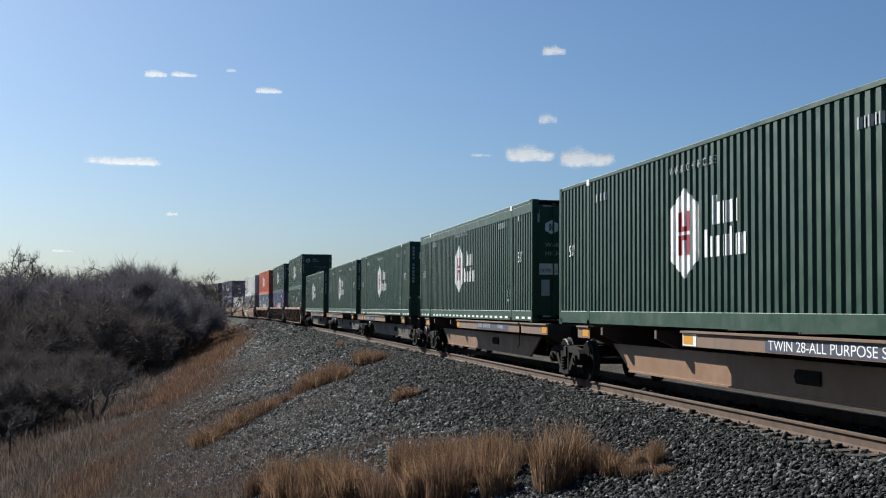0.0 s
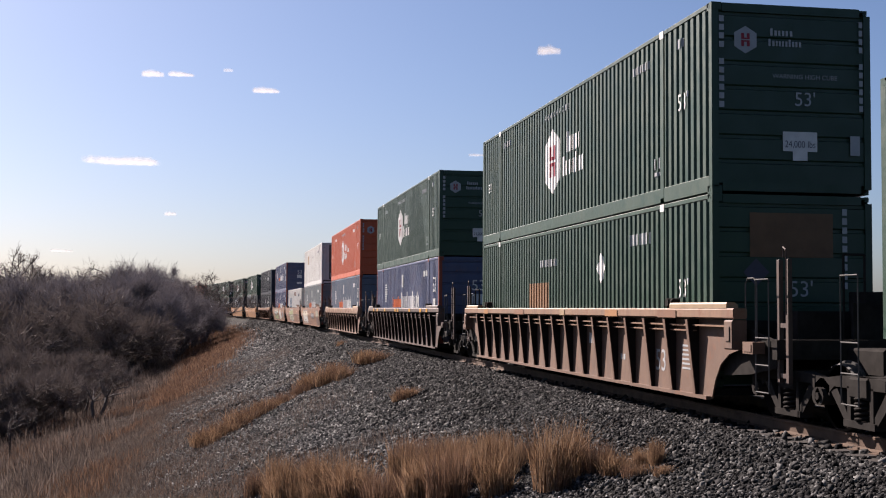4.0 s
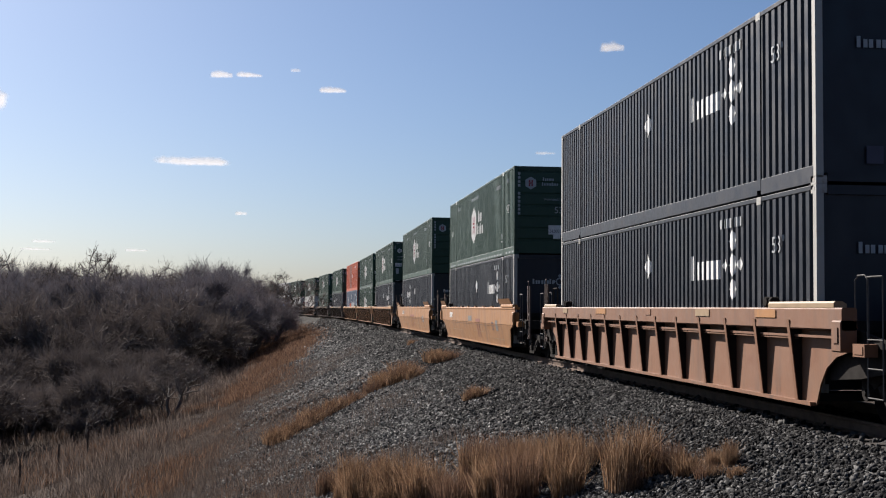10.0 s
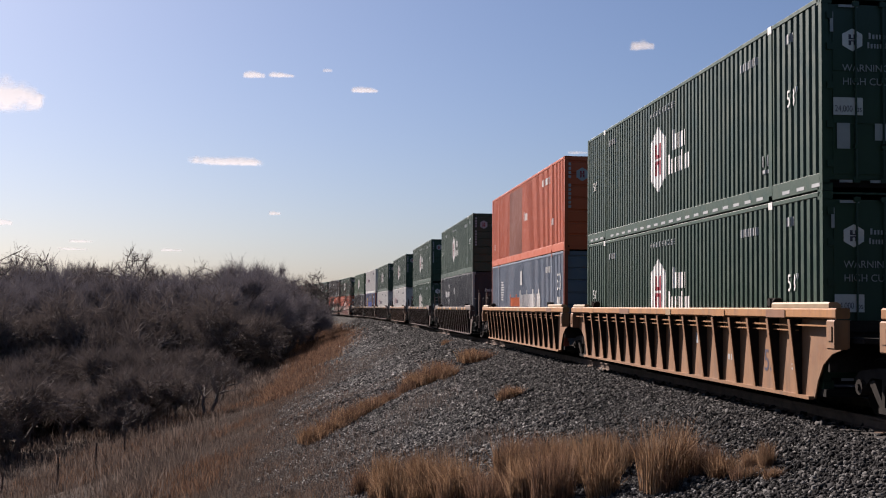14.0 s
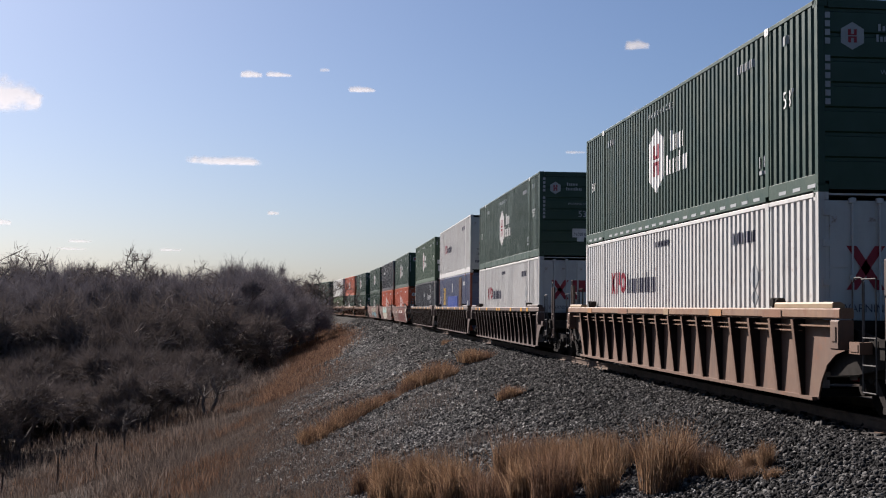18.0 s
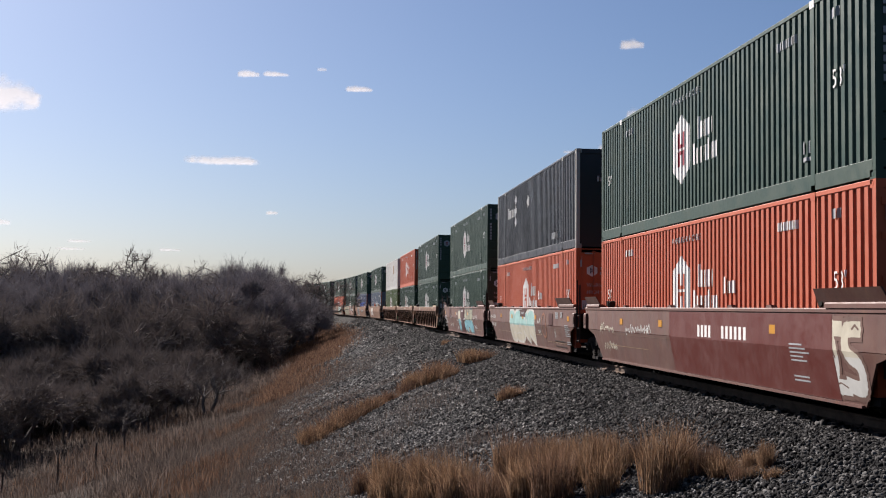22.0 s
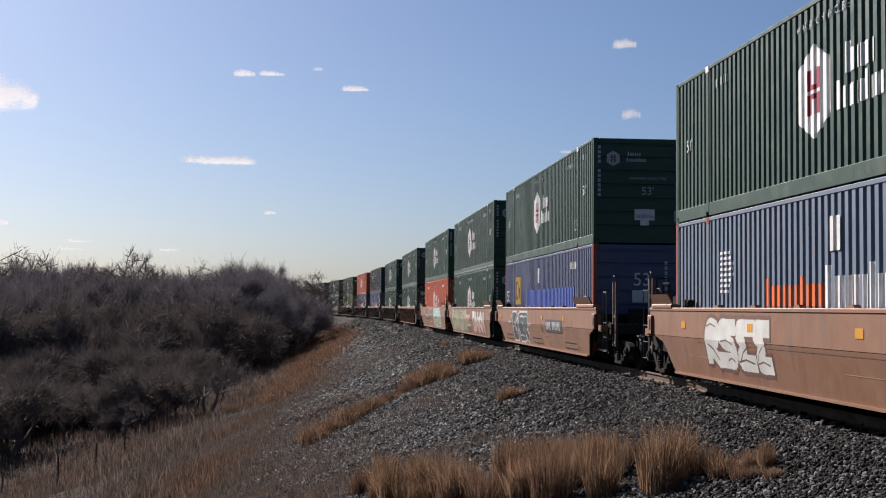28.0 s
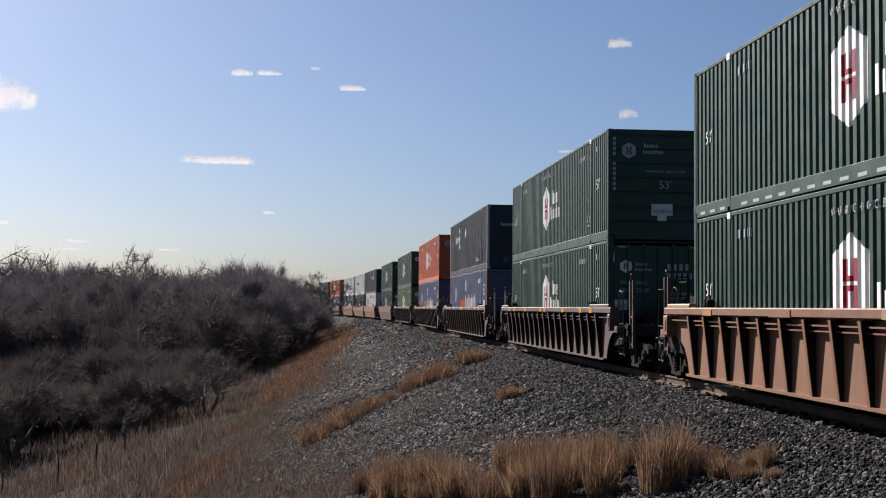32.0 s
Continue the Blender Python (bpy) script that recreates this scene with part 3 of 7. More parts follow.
def end_marks(kind):
    """Writing on the end wall: (name, outlines in (u, z), material), u from its left edge."""
    if kind == "panel":
        return [("badge", hexa(0.55, 2.34, 0.36, 0.42, 0.25), MARK_GREY), ("inner_mark", badge_bars(0.55, 2.34, 0.36, 0.42), MARK_RED),
                ("wordmark", wordmark(0.95, 2.42, [0.11, 0.10, 0.11], 0.11, 0.02) + wordmark(0.92, 2.26, [0.10, 0.08, 0.09, 0.09, 0.09], 0.11, 0.02), MARK_GREY),
                ("warning", words("WARNING HIGH CUBE", 0.10, 0.98, 1.77, 1.06), MARK_GREY), ("length_mark", words("53'", 0.30, 1.33, 1.36), MARK_GREY),
                ("weight_label", [rect(1.14, 0.66, 1.70, 0.96), rect(1.30, 0.52, 1.54, 0.66)], LABEL_WHITE),
                ("weight_print", words("24,000 lbs", 0.15, 1.17, 0.72, 0.5), MARK_DARK),
                ("number", [rect(0.12, 2.60 - 0.13 * i, 0.20, 2.69 - 0.13 * i) for i in range(11) if i != 4], MARK_GREY),
                ("side_number", [rect(2.40, 2.60 - 0.13 * i, 2.46, 2.69 - 0.13 * i) for i in range(11) if i != 4], MARK_GREY),
                ("pouch", [rect(2.24, 0.62, 2.40, 0.92)], MARK_GREY)]
    if kind == "door":
        return [("badge", hexa(0.47, 2.24, 0.31, 0.34, 0.25), MARK_WHITE), ("inner_mark", badge_bars(0.47, 2.24, 0.31, 0.34), MARK_DARK),
                ("wordmark", wordmark(0.72, 2.26, [0.09, 0.08, 0.09], 0.09, 0.02) + wordmark(0.70, 2.12, [0.08, 0.07, 0.07, 0.07, 0.07], 0.09, 0.02), MARK_GREY),
                ("warning", words("WARNING", 0.15, 0.31, 1.77, 0.72) + words("HIGH CUBE", 0.15, 0.31, 1.57, 0.78), MARK_GREY),
                ("weight_label", [rect(0.17, 1.12, 0.62, 1.38)], LABEL_WHITE), ("weight_print", words("24,000 lbs", 0.13, 0.19, 1.17, 0.41), MARK_DARK),
                ("label", [rect(0.22, 0.62, 0.42, 1.0), rect(0.80, 0.75, 1.0, 1.0)], MARK_GREY),
                ("number", bars(1.55, 2.14, 4, 0.09, 0.17, 0.07) + bars(1.55, 1.92, 6, 0.09, 0.15, 0.05), MARK_GREY),
                ("small_print", bars(1.55, 1.5, 11, 0.04, 0.07, 0.02) + bars(1.55, 1.38, 11, 0.04, 0.07, 0.02) + bars(1.55, 0.72, 8, 0.03, 0.09, 0.02), MARK_GREY),
                ("length_mark", words("53'", 0.26, 2.0, 1.06), MARK_GREY),
                ("reflector", [rect(0.25, 2.72, 0.55, 2.76), rect(0.12, 2.35, 0.17, 2.65), rect(0.25, 0.12, 0.45, 0.16), rect(0.72, 0.12, 0.9, 0.16), rect(1.68, 0.12, 1.86, 0.16), rect(2.08, 0.12, 2.3, 0.16), rect(2.08, 2.72, 2.34, 2.76)], MARK_GREY)]
    if kind == "xpo":
        return [("wordmark_red", [[(0.42, 1.45), (0.58, 1.45), (1.02, 2.1), (0.86, 2.1)], [(0.86, 1.45), (1.02, 1.45), (0.58, 2.1), (0.42, 2.1)]] + [rect(1.15, 1.45, 1.3, 2.1), rect(1.36, 1.70, 1.60, 2.1)] + ring(2.0, 1.78, 0.34, 0.13), MARK_RED),
                ("warning", words("WARNING", 0.17, 0.31, 1.12, 0.80) + words("HIGH CUBE", 0.17, 0.31, 0.88, 0.86), MARK_DARK),
                ("small_print", bars(1.6, 1.14, 8, 0.05, 0.08, 0.02) + bars(1.6, 0.92, 10, 0.05, 0.08, 0.02) + bars(0.25, 0.5, 6, 0.05, 0.12, 0.02), MARK_DARK),
                ("reflector", [rect(0.5, 0.10, 0.9, 0.15), rect(1.6, 0.10, 2.0, 0.15)], MARK_RED)]
    if kind == "umax":
        return [("wordmark", wordmark(0.62, 1.94, [0.16, 0.18, 0.16, 0.14], 0.16, 0.02), MARK_GREY), ("emblem", ring(1.52, 2.02, 0.13, 0.04) + diamond(1.52, 2.21, 0.12, 0.12) + diamond(1.52, 1.83, 0.12, 0.12) + diamond(1.33, 2.02, 0.12, 0.12) + diamond(1.71, 2.02, 0.12, 0.12), MARK_GREY),
                ("label", [rect(0.75, 0.3, 1.0, 0.55)], MARK_DARK), ("number", [rect(2.05, 2.55 - 0.13 * i, 2.11, 2.63 - 0.13 * i) for i in range(7)], MARK_GREY)]
    if kind == "stack":
        return [("length_mark", words("53", 0.50, 1.1, 1.78), LABEL_WHITE), ("label", [rect(1.08, 1.32, 1.55, 1.65), rect(1.08, 0.72, 1.6, 0.92)], LABEL_WHITE),
                ("number", [rect(1.98, 2.35 - 0.14 * i, 2.06, 2.45 - 0.14 * i) for i in range(6)], MARK_GREY)]
    if kind == "emp":
        return [("logo_panel", [rect(1.02, 2.28, 1.62, 2.62)], plain_store("dull_logo_panel", (0.0936, 0.0702, 0.0624))), ("number", [rect(2.14, 2.58 - 0.13 * i, 2.30, 2.67 - 0.13 * i) for i in range(8)], MARK_DARK),
                # four dark upright bands and a low dark strip across the end
                ("stain", [rect(0.52, 0.3, 0.68, 2.74), rect(1.0, 0.3, 1.14, 2.74), rect(1.52, 0.3, 1.66, 2.74), rect(2.0, 0.3, 2.12, 2.74), rect(0.12, 0.17, 2.46, 0.27)], plain_store("dark_grey_band", (0.075, 0.066, 0.06))), ("placard", diamond(0.75, 1.32, 0.5, 0.5), MARK_DARK), ("label", [rect(0.6, 0.45, 0.85, 0.75), rect(1.05, 0.4, 1.35, 0.9), rect(1.9, 0.4, 2.1, 0.7)], MARK_GREY)]
    if kind == "csx":
        return [("number", [rect(1.02, 2.1 - 0.14 * i, 1.16, 2.2 - 0.14 * i) for i in range(7)] + [rect(2.0, 2.3 - 0.14 * i, 2.12, 2.4 - 0.14 * i) for i in range(6)], MARK_DARK)]
    if kind == "emp_dark":
        return [("logo_panel", [rect(0.6, 1.95, 1.95, 2.62)], plain_store("dim_ochre_panel", (0.1092, 0.0624, 0.03276))), ("placard", diamond(0.7, 1.72, 0.42, 0.42), MARK_DARK),
                ("length_mark", words("53'", 0.34, 1.22, 1.36), MARK_GREY), ("number", [rect(2.1, 2.6 - 0.14 * i, 2.18, 2.7 - 0.14 * i) for i in range(9)], MARK_GREY)]
    return []


def end_shape(kind):
    """The near end wall, facing -y; u runs along x from the camera's side."""
    b = Build()
    y0 = -HALF + 0.02
    if kind in ("panel", "stack", "emp_dark"):
        zz, pts = np.linspace(0.16, CH - 0.12, 8), []
        for a, c in zip(zz, zz[1:]):
            w = c - a
            pts += [(a, 0.0), (a + 0.78 * w, 0.0), (a + 0.82 * w, 0.028), (a + 0.94 * w, 0.028)]
        pts.append((zz[-1], 0.0))
        v = [(x, y0 + dep, z) for z, dep in pts for x in (-CW / 2 + 0.1, CW / 2 - 0.1)]
        return b.add(v, [(2 * i, 2 * i + 1, 2 * i + 3, 2 * i + 2) for i in range(len(pts) - 1)])
    if kind in ("emp", "csx"):
        pts, n = [], 8
        w = (CW - 0.2) / n
        for k in range(n):
            q = -CW / 2 + 0.1 + k * w
            pts += [(q, 0.0), (q + 0.62 * w, 0.0), (q + 0.70 * w, 0.03), (q + 0.92 * w, 0.03)]
        pts.append((CW / 2 - 0.1, 0.0))
        v = [(x, y0 + dep, z) for x, dep in pts for z in (0.16, CH - 0.12)]
        return b.add(v, [(2 * i, 2 * i + 2, 2 * i + 3, 2 * i + 1) for i in range(len(pts) - 1)])
    # plain sheet behind doors
    return b.box(-CW / 2 + 0.1, CW / 2 - 0.1, y0 + 0.03, y0 + 0.06, 0.16, CH - 0.12)


def end_flat(polys, proud=0.006):
    bm = bmesh.new()
    for p in polys:
        bm.faces.new([bm.verts.new((-CW / 2 + u, -HALF + 0.02 - proud, z)) for u, z in p])
    me = bpy.data.meshes.new("marking")
    bm.to_mesh(me)
    bm.free()
    return me


DOOR_LEAF = Build().box(0, 1.17, 0, 0.035, 0.17, CH - 0.13).box(0.06, 1.11, -0.012, 0, 0.25, 0.95).box(0.06, 1.11, -0.012, 0, 1.0, 1.72).box(0.06, 1.11, -0.012, 0, 1.78, CH - 0.22)
LOCK_ROD = Build().tube((0, 0, 0.12), (0, 0, CH - 0.08), 0.017, 8).box(-0.05, 0.05, -0.02, 0.03, 0.12, 0.18).box(-0.05, 0.05, -0.02, 0.03, CH - 0.16, CH - 0.09).box(-0.035, 0.035, -0.02, 0.03, 0.62, 0.68).box(-0.035, 0.035, -0.02, 0.03, 1.6, 1.66)
ROD_HANDLE = Build().rod([(0, -0.03, 0.66), (0.36, -0.04, 0.68)], 0.012).box(0.3, 0.38, -0.05, 0.0, 0.62, 0.74)
HINGE = Build().box(-0.04, 0.05, -0.03, 0.03, -0.05, 0.05)


def container(paint_mat, marks, end, label, post_mat=None, style="corrugated", reflectors=False, lite=False):
    """lite: without the smallest fittings, for those that stay far off."""
    root = tagged(new("shipping_container"), label, "container", "containers on the train")
    for nm, flip in (("side_wall", False), ("side_wall", True)):
        part(nm, shared(("side_wall", style, flip), lambda: side_wall(style, flip)), paint_mat, root)
    post_mat = post_mat or paint_mat
    part("roof", shared("roof", lambda: Build().box(-CW / 2 + 0.05, CW / 2 - 0.05, -HALF + 0.05, HALF - 0.05, CH - 0.04, CH - 0.012)), paint_mat, root)
    part("floor_frame", shared("floor_frame", lambda: Build().box(-CW / 2 + 0.06, CW / 2 - 0.06, -HALF + 0.06, HALF - 0.06, 0.06, 0.16)), BLACK, root)
    for sx in (-1, 1):
        x = sx * (CW / 2 - 0.035)
        part("top_rail", shared("top_rail", lambda: Build().rbox(-0.035, 0.035, -HALF + 0.09, HALF - 0.09, CH - 0.075, CH, 0.008)), paint_mat, root, at=pose(x, 0, 0))
        part("bottom_rail", shared("bottom_rail", lambda: Build().prism_y([(-0.035, 0.03), (0.045, 0.03), (0.045, 0.27), (-0.026, 0.27), (-0.035, 0.262)], -HALF + POST_A + 0.08, HALF - POST_A - 0.08)
                                          .prism_y([(-0.035, 0.03), (0.045, 0.03), (0.045, 0.27), (-0.026, 0.27), (-0.035, 0.262)], -HALF + 0.09, -HALF + POST_A - 0.08)
                                          .prism_y([(-0.035, 0.03), (0.045, 0.03), (0.045, 0.27), (-0.026, 0.27), (-0.035, 0.262)], HALF - POST_A + 0.08, HALF - 0.09)), paint_mat, root, at=pose(x, 0, 0, 0, 0, 0 if sx < 0 else 180))
        for sy in (-1, 1):
            part("corner_post", shared("corner_post", lambda: Build().box(-0.055, 0.055, -0.055, 0.055, 0.1, CH - 0.11)), post_mat, root, at=pose(sx * (CW / 2 - 0.055), sy * (HALF - 0.055), 0))
            if sx > 0:
                continue
            post = part("lifting_post", shared("lifting_post", lambda: Build().box(-0.04, 0.04, -0.075, 0.075, 0.1, CH - 0.12)), paint_mat, root, at=pose(sx * (CW / 2 - 0.036), sy * (HALF - POST_A), 0))
            for z in (0.0, CH - 0.118):
                if lite or sx > 0:
                    continue
                part("corner_casting", shared("corner_casting", lambda: Build().box(-0.08, 0.08, -0.089, 0.089, 0, 0.118).box(-0.083, 0.083, -0.03, 0.03, 0.035, 0.085)), post_mat, root, at=pose(sx * (CW / 2 - 0.08), sy * (HALF - 0.089), z))
                if sx > 0 or z == 0:
                    continue
                part("lifting_casting", shared("lifting_casting", lambda: Build().box(-0.08, 0.08, -0.085, 0.085, 0, 0.118).tube((-0.083, 0, 0.06), (0.083, 0, 0.06), 0.03, 6)), MARK_WHITE if paint_mat is GREEN else post_mat, post, "white lifting casting" if paint_mat is GREEN else "", at=pose(sx * -0.036, 0, z))
    # near end
    if end in ("door", "xpo"):
        part("door_backing", shared("door_backing", lambda: end_shape("door")), paint_mat, root)
        for k, x in enumerate((-CW / 2 + 0.11, 0.015)):
            leaf = part("door_leaf", shared("door_leaf", lambda: DOOR_LEAF), paint_mat, root, at=pose(x, -HALF + 0.012, 0))
            for u in (0.40, 0.82):
                rod_ob = part("lock_rod", shared("lock_rod", lambda: LOCK_ROD), paint_mat, leaf, at=pose(u, -0.045, 0))
            part("rod_handle", shared("rod_handle", lambda: ROD_HANDLE), STEEL, leaf, at=pose(0.78, -0.03, 0.02))
            for z in () if lite else (0.4, 0.98, 1.56, 2.14, 2.6):
                part("hinge", shared("hinge", lambda: HINGE), paint_mat, leaf, at=pose(0.0 if k == 0 else 1.17, -0.012, z))
    else:
        part("end_wall", shared(("end_wall", end), lambda: end_shape(end)), paint_mat, root)
        for nm, z in (("end_sill", 0.04), ("end_header", CH - 0.136)):
            part(nm, shared("end_sill", lambda: Build().rbox(-CW / 2 + 0.17, CW / 2 - 0.17, -0.042, 0.042, 0, 0.13, 0.01)), paint_mat, root, at=pose(0, -HALF + 0.048, z))
    part("end_wall", shared("rear_wall", lambda: Build().box(-CW / 2 + 0.1, CW / 2 - 0.1, HALF - 0.06, HALF - 0.02, 0.05, CH - 0.02)), paint_mat, root)
    for i, (nm, polys, mat, lab) in enumerate(side_marks(marks)):
        part(nm, shared(("mark", marks, style, i), lambda: laid(polys, style, 0.004 + 0.003 * i)), mat, root, lab)
    for i, (nm, polys, mat) in enumerate(end_marks(end)[:3] if lite else end_marks(end)):
        part(nm, shared(("end_mark", end, i), lambda: end_flat(polys, (0.028 if end in ("door", "xpo") else 0.006) + 0.002 * i)), mat, root)
    if reflectors:
        def strip():
            b = Build()
            for k in range(27):
                a = 0.42 + k * 0.59
                if abs(a + 0.14 - POST_A) > 0.3 and abs(a + 0.14 - (CL - POST_A)) > 0.3:
                    b.box(-CW / 2 - 0.004, -CW / 2 + 0.001, HALF - a - 0.30, HALF - a, 0.07, 0.125)
            return b
        part("reflector_strip", shared("reflector_strip", strip), MARK_WHITE if reflectors is True else MARK_GREY, root, "row of white reflector strips")
    return root


# ---- bogies ----
def wheel_mesh():
    b = Build()
    prof = [(-0.065, 0.10), (-0.065, 0.40), (-0.045, 0.42), (0.045, 0.425), (0.05, 0.455), (0.075, 0.455), (0.075, 0.38), (0.02, 0.34), (0.02, 0.16), (0.07, 0.12), (0.07, 0.10)]
    n = 24
    v = [(x, r * math.cos(2 * math.pi * i / n), r * math.sin(2 * math.pi * i / n)) for i in range(n) for x, r in prof]
    k = len(prof)
    return b.add(v, [(i * k + j, i * k + (j + 1) % k, ((i + 1) % n) * k + (j + 1) % k, ((i + 1) % n) * k + j) for i in range(n) for j in range(k)])


def tread_mesh():
    n, prof = 24, [(-0.064, 0.402), (-0.045, 0.4225), (0.045, 0.4275), (0.05, 0.4575), (0.074, 0.4575)]
    k = len(prof)
    v = [(x, r * math.cos(2 * math.pi * i / n), r * math.sin(2 * math.pi * i / n)) for i in range(n) for x, r in prof]
    return Build().add(v, [(i * k + j, i * k + j + 1, ((i + 1) % n) * k + j + 1, ((i + 1) % n) * k + j) for i in range(n) for j in range(k - 1)])


def sideframe_mesh():
    b = Build()
    top = [(-1.12, 0.46), (-1.12, 0.58), (-0.98, 0.66), (-0.45, 0.72), (0.45, 0.72), (0.98, 0.66), (1.12, 0.58), (1.12, 0.46), (0.80, 0.46), (0.62, 0.58), (-0.62, 0.58), (-0.80, 0.46)]
    b.prism_x([top[i] for i in (0, 1, 2, 3, 10, 11)], -0.07, 0.07)
    b.prism_x([top[i] for i in (3, 4, 9, 10)], -0.07, 0.07)
    b.prism_x([top[i] for i in (4, 5, 6, 7, 8, 9)], -0.07, 0.07)
    b.prism_x([(-0.72, 0.52), (-0.56, 0.56), (-0.20, 0.14), (-0.34, 0.14)], -0.06, 0.06)
    b.prism_x([(0.56, 0.56), (0.72, 0.52), (0.34, 0.14), (0.20, 0.14)], -0.06, 0.06)
    b.prism_x([(-0.36, 0.12), (-0.36, 0.20), (0.36, 0.20), (0.36, 0.12)], -0.09, 0.09)
    b.prism_x([(-0.30, 0.20), (-0.22, 0.20), (-0.22, 0.60), (-0.30, 0.60)], -0.07, 0.07)
    b.prism_x([(0.22, 0.20), (0.30, 0.20), (0.30, 0.60), (0.22, 0.60)], -0.07, 0.07)
    return b


def coil_mesh():
    n, turns, k, r, rr = 60, 5, 5, 0.085, 0.02
    v, f = [], []
    for i in range(n + 1):
        t = 2 * math.pi * turns * i / n
        for j in range(k):
            u = 2 * math.pi * j / k
            q = r + rr * math.cos(u)
            v.append((q * math.cos(t), q * math.sin(t), 0.20 + 0.30 * i / n + rr * math.sin(u)))
    for i in range(n):
        for j in range(k):
            f.append((i * k + j, i * k + (j + 1) % k, (i + 1) * k + (j + 1) % k, (i + 1) * k + j))
    return Build().add(v, f)


def bogie(root, y, lite=False):
    """A three-piece bogie with its middle at y; its sideframes stand outside the wheels."""
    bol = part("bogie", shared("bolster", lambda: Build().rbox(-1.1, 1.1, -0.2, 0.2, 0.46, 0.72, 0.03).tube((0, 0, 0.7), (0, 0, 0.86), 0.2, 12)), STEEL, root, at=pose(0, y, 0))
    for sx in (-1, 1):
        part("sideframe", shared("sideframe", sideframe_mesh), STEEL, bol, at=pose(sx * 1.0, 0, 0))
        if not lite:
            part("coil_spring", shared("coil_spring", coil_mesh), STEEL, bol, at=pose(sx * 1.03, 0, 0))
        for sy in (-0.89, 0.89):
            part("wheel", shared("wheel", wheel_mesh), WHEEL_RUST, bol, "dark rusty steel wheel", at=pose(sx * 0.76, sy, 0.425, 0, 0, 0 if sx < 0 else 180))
            if sx > 0 or lite:
                continue
            part("tread", shared("tread", tread_mesh), BRIGHT_STEEL, bol, "bright worn wheel tread", at=pose(sx * 0.76, sy, 0.425))
            part("bearing_cap", shared("bearing_cap", lambda: Build().tube((-0.10, 0, 0), (0.10, 0, 0), 0.11, 12).tube((-0.13, 0, 0), (0.13, 0, 0), 0.05, 6)), STEEL, bol, at=pose(sx * 1.03, sy, 0.44))
    for sy in (-0.89, 0.89):
        part("axle", shared("axle", lambda: Build().tube((-0.95, 0, 0), (0.95, 0, 0), 0.08, 10)), STEEL, bol, at=pose(0, sy, 0.43))


def ladder_mesh():
    b = Build().rod([(0, -0.2, 0.42), (0, -0.2, 1.92)], 0.0105).rod([(0, 0.2, 0.42), (0, 0.2, 1.92)], 0.0105)
    for z in (0.42, 0.78, 1.14, 1.92):
        b.rod([(0, -0.2, z), (0, 0.2, z)], 0.0105)
    return b


# ---- well cars ----
WELL_FLOOR = 0.36
CHORD_OUT = 1.50


def flare(z):
    """How far a smooth side leans in below its crease."""
    return max(0.0, 0.95 - z) * 0.20


def chord_half(open_near, open_far):
    return (-HALF - (1.28 if open_near else 1.0), HALF + (1.28 if open_far else 1.0))


def split_at(poly, z):
    """A convex outline (a, z) cut in two along a level line."""
    if min(q[1] for q in poly) > z - 0.01 or max(q[1] for q in poly) < z + 0.01:
        return [poly]
    low, top = [], []
    for p, q in zip(poly, poly[1:] + poly[:1]):
        (low if p[1] < z else top).append(p)
        if (p[1] < z) != (q[1] < z):
            k = (z - p[1]) / (q[1] - p[1])
            c = (p[0] + (q[0] - p[0]) * k, z)
            low.append(c)
            top.append(c)
    return [f for f in (low, top) if len(f) > 2]


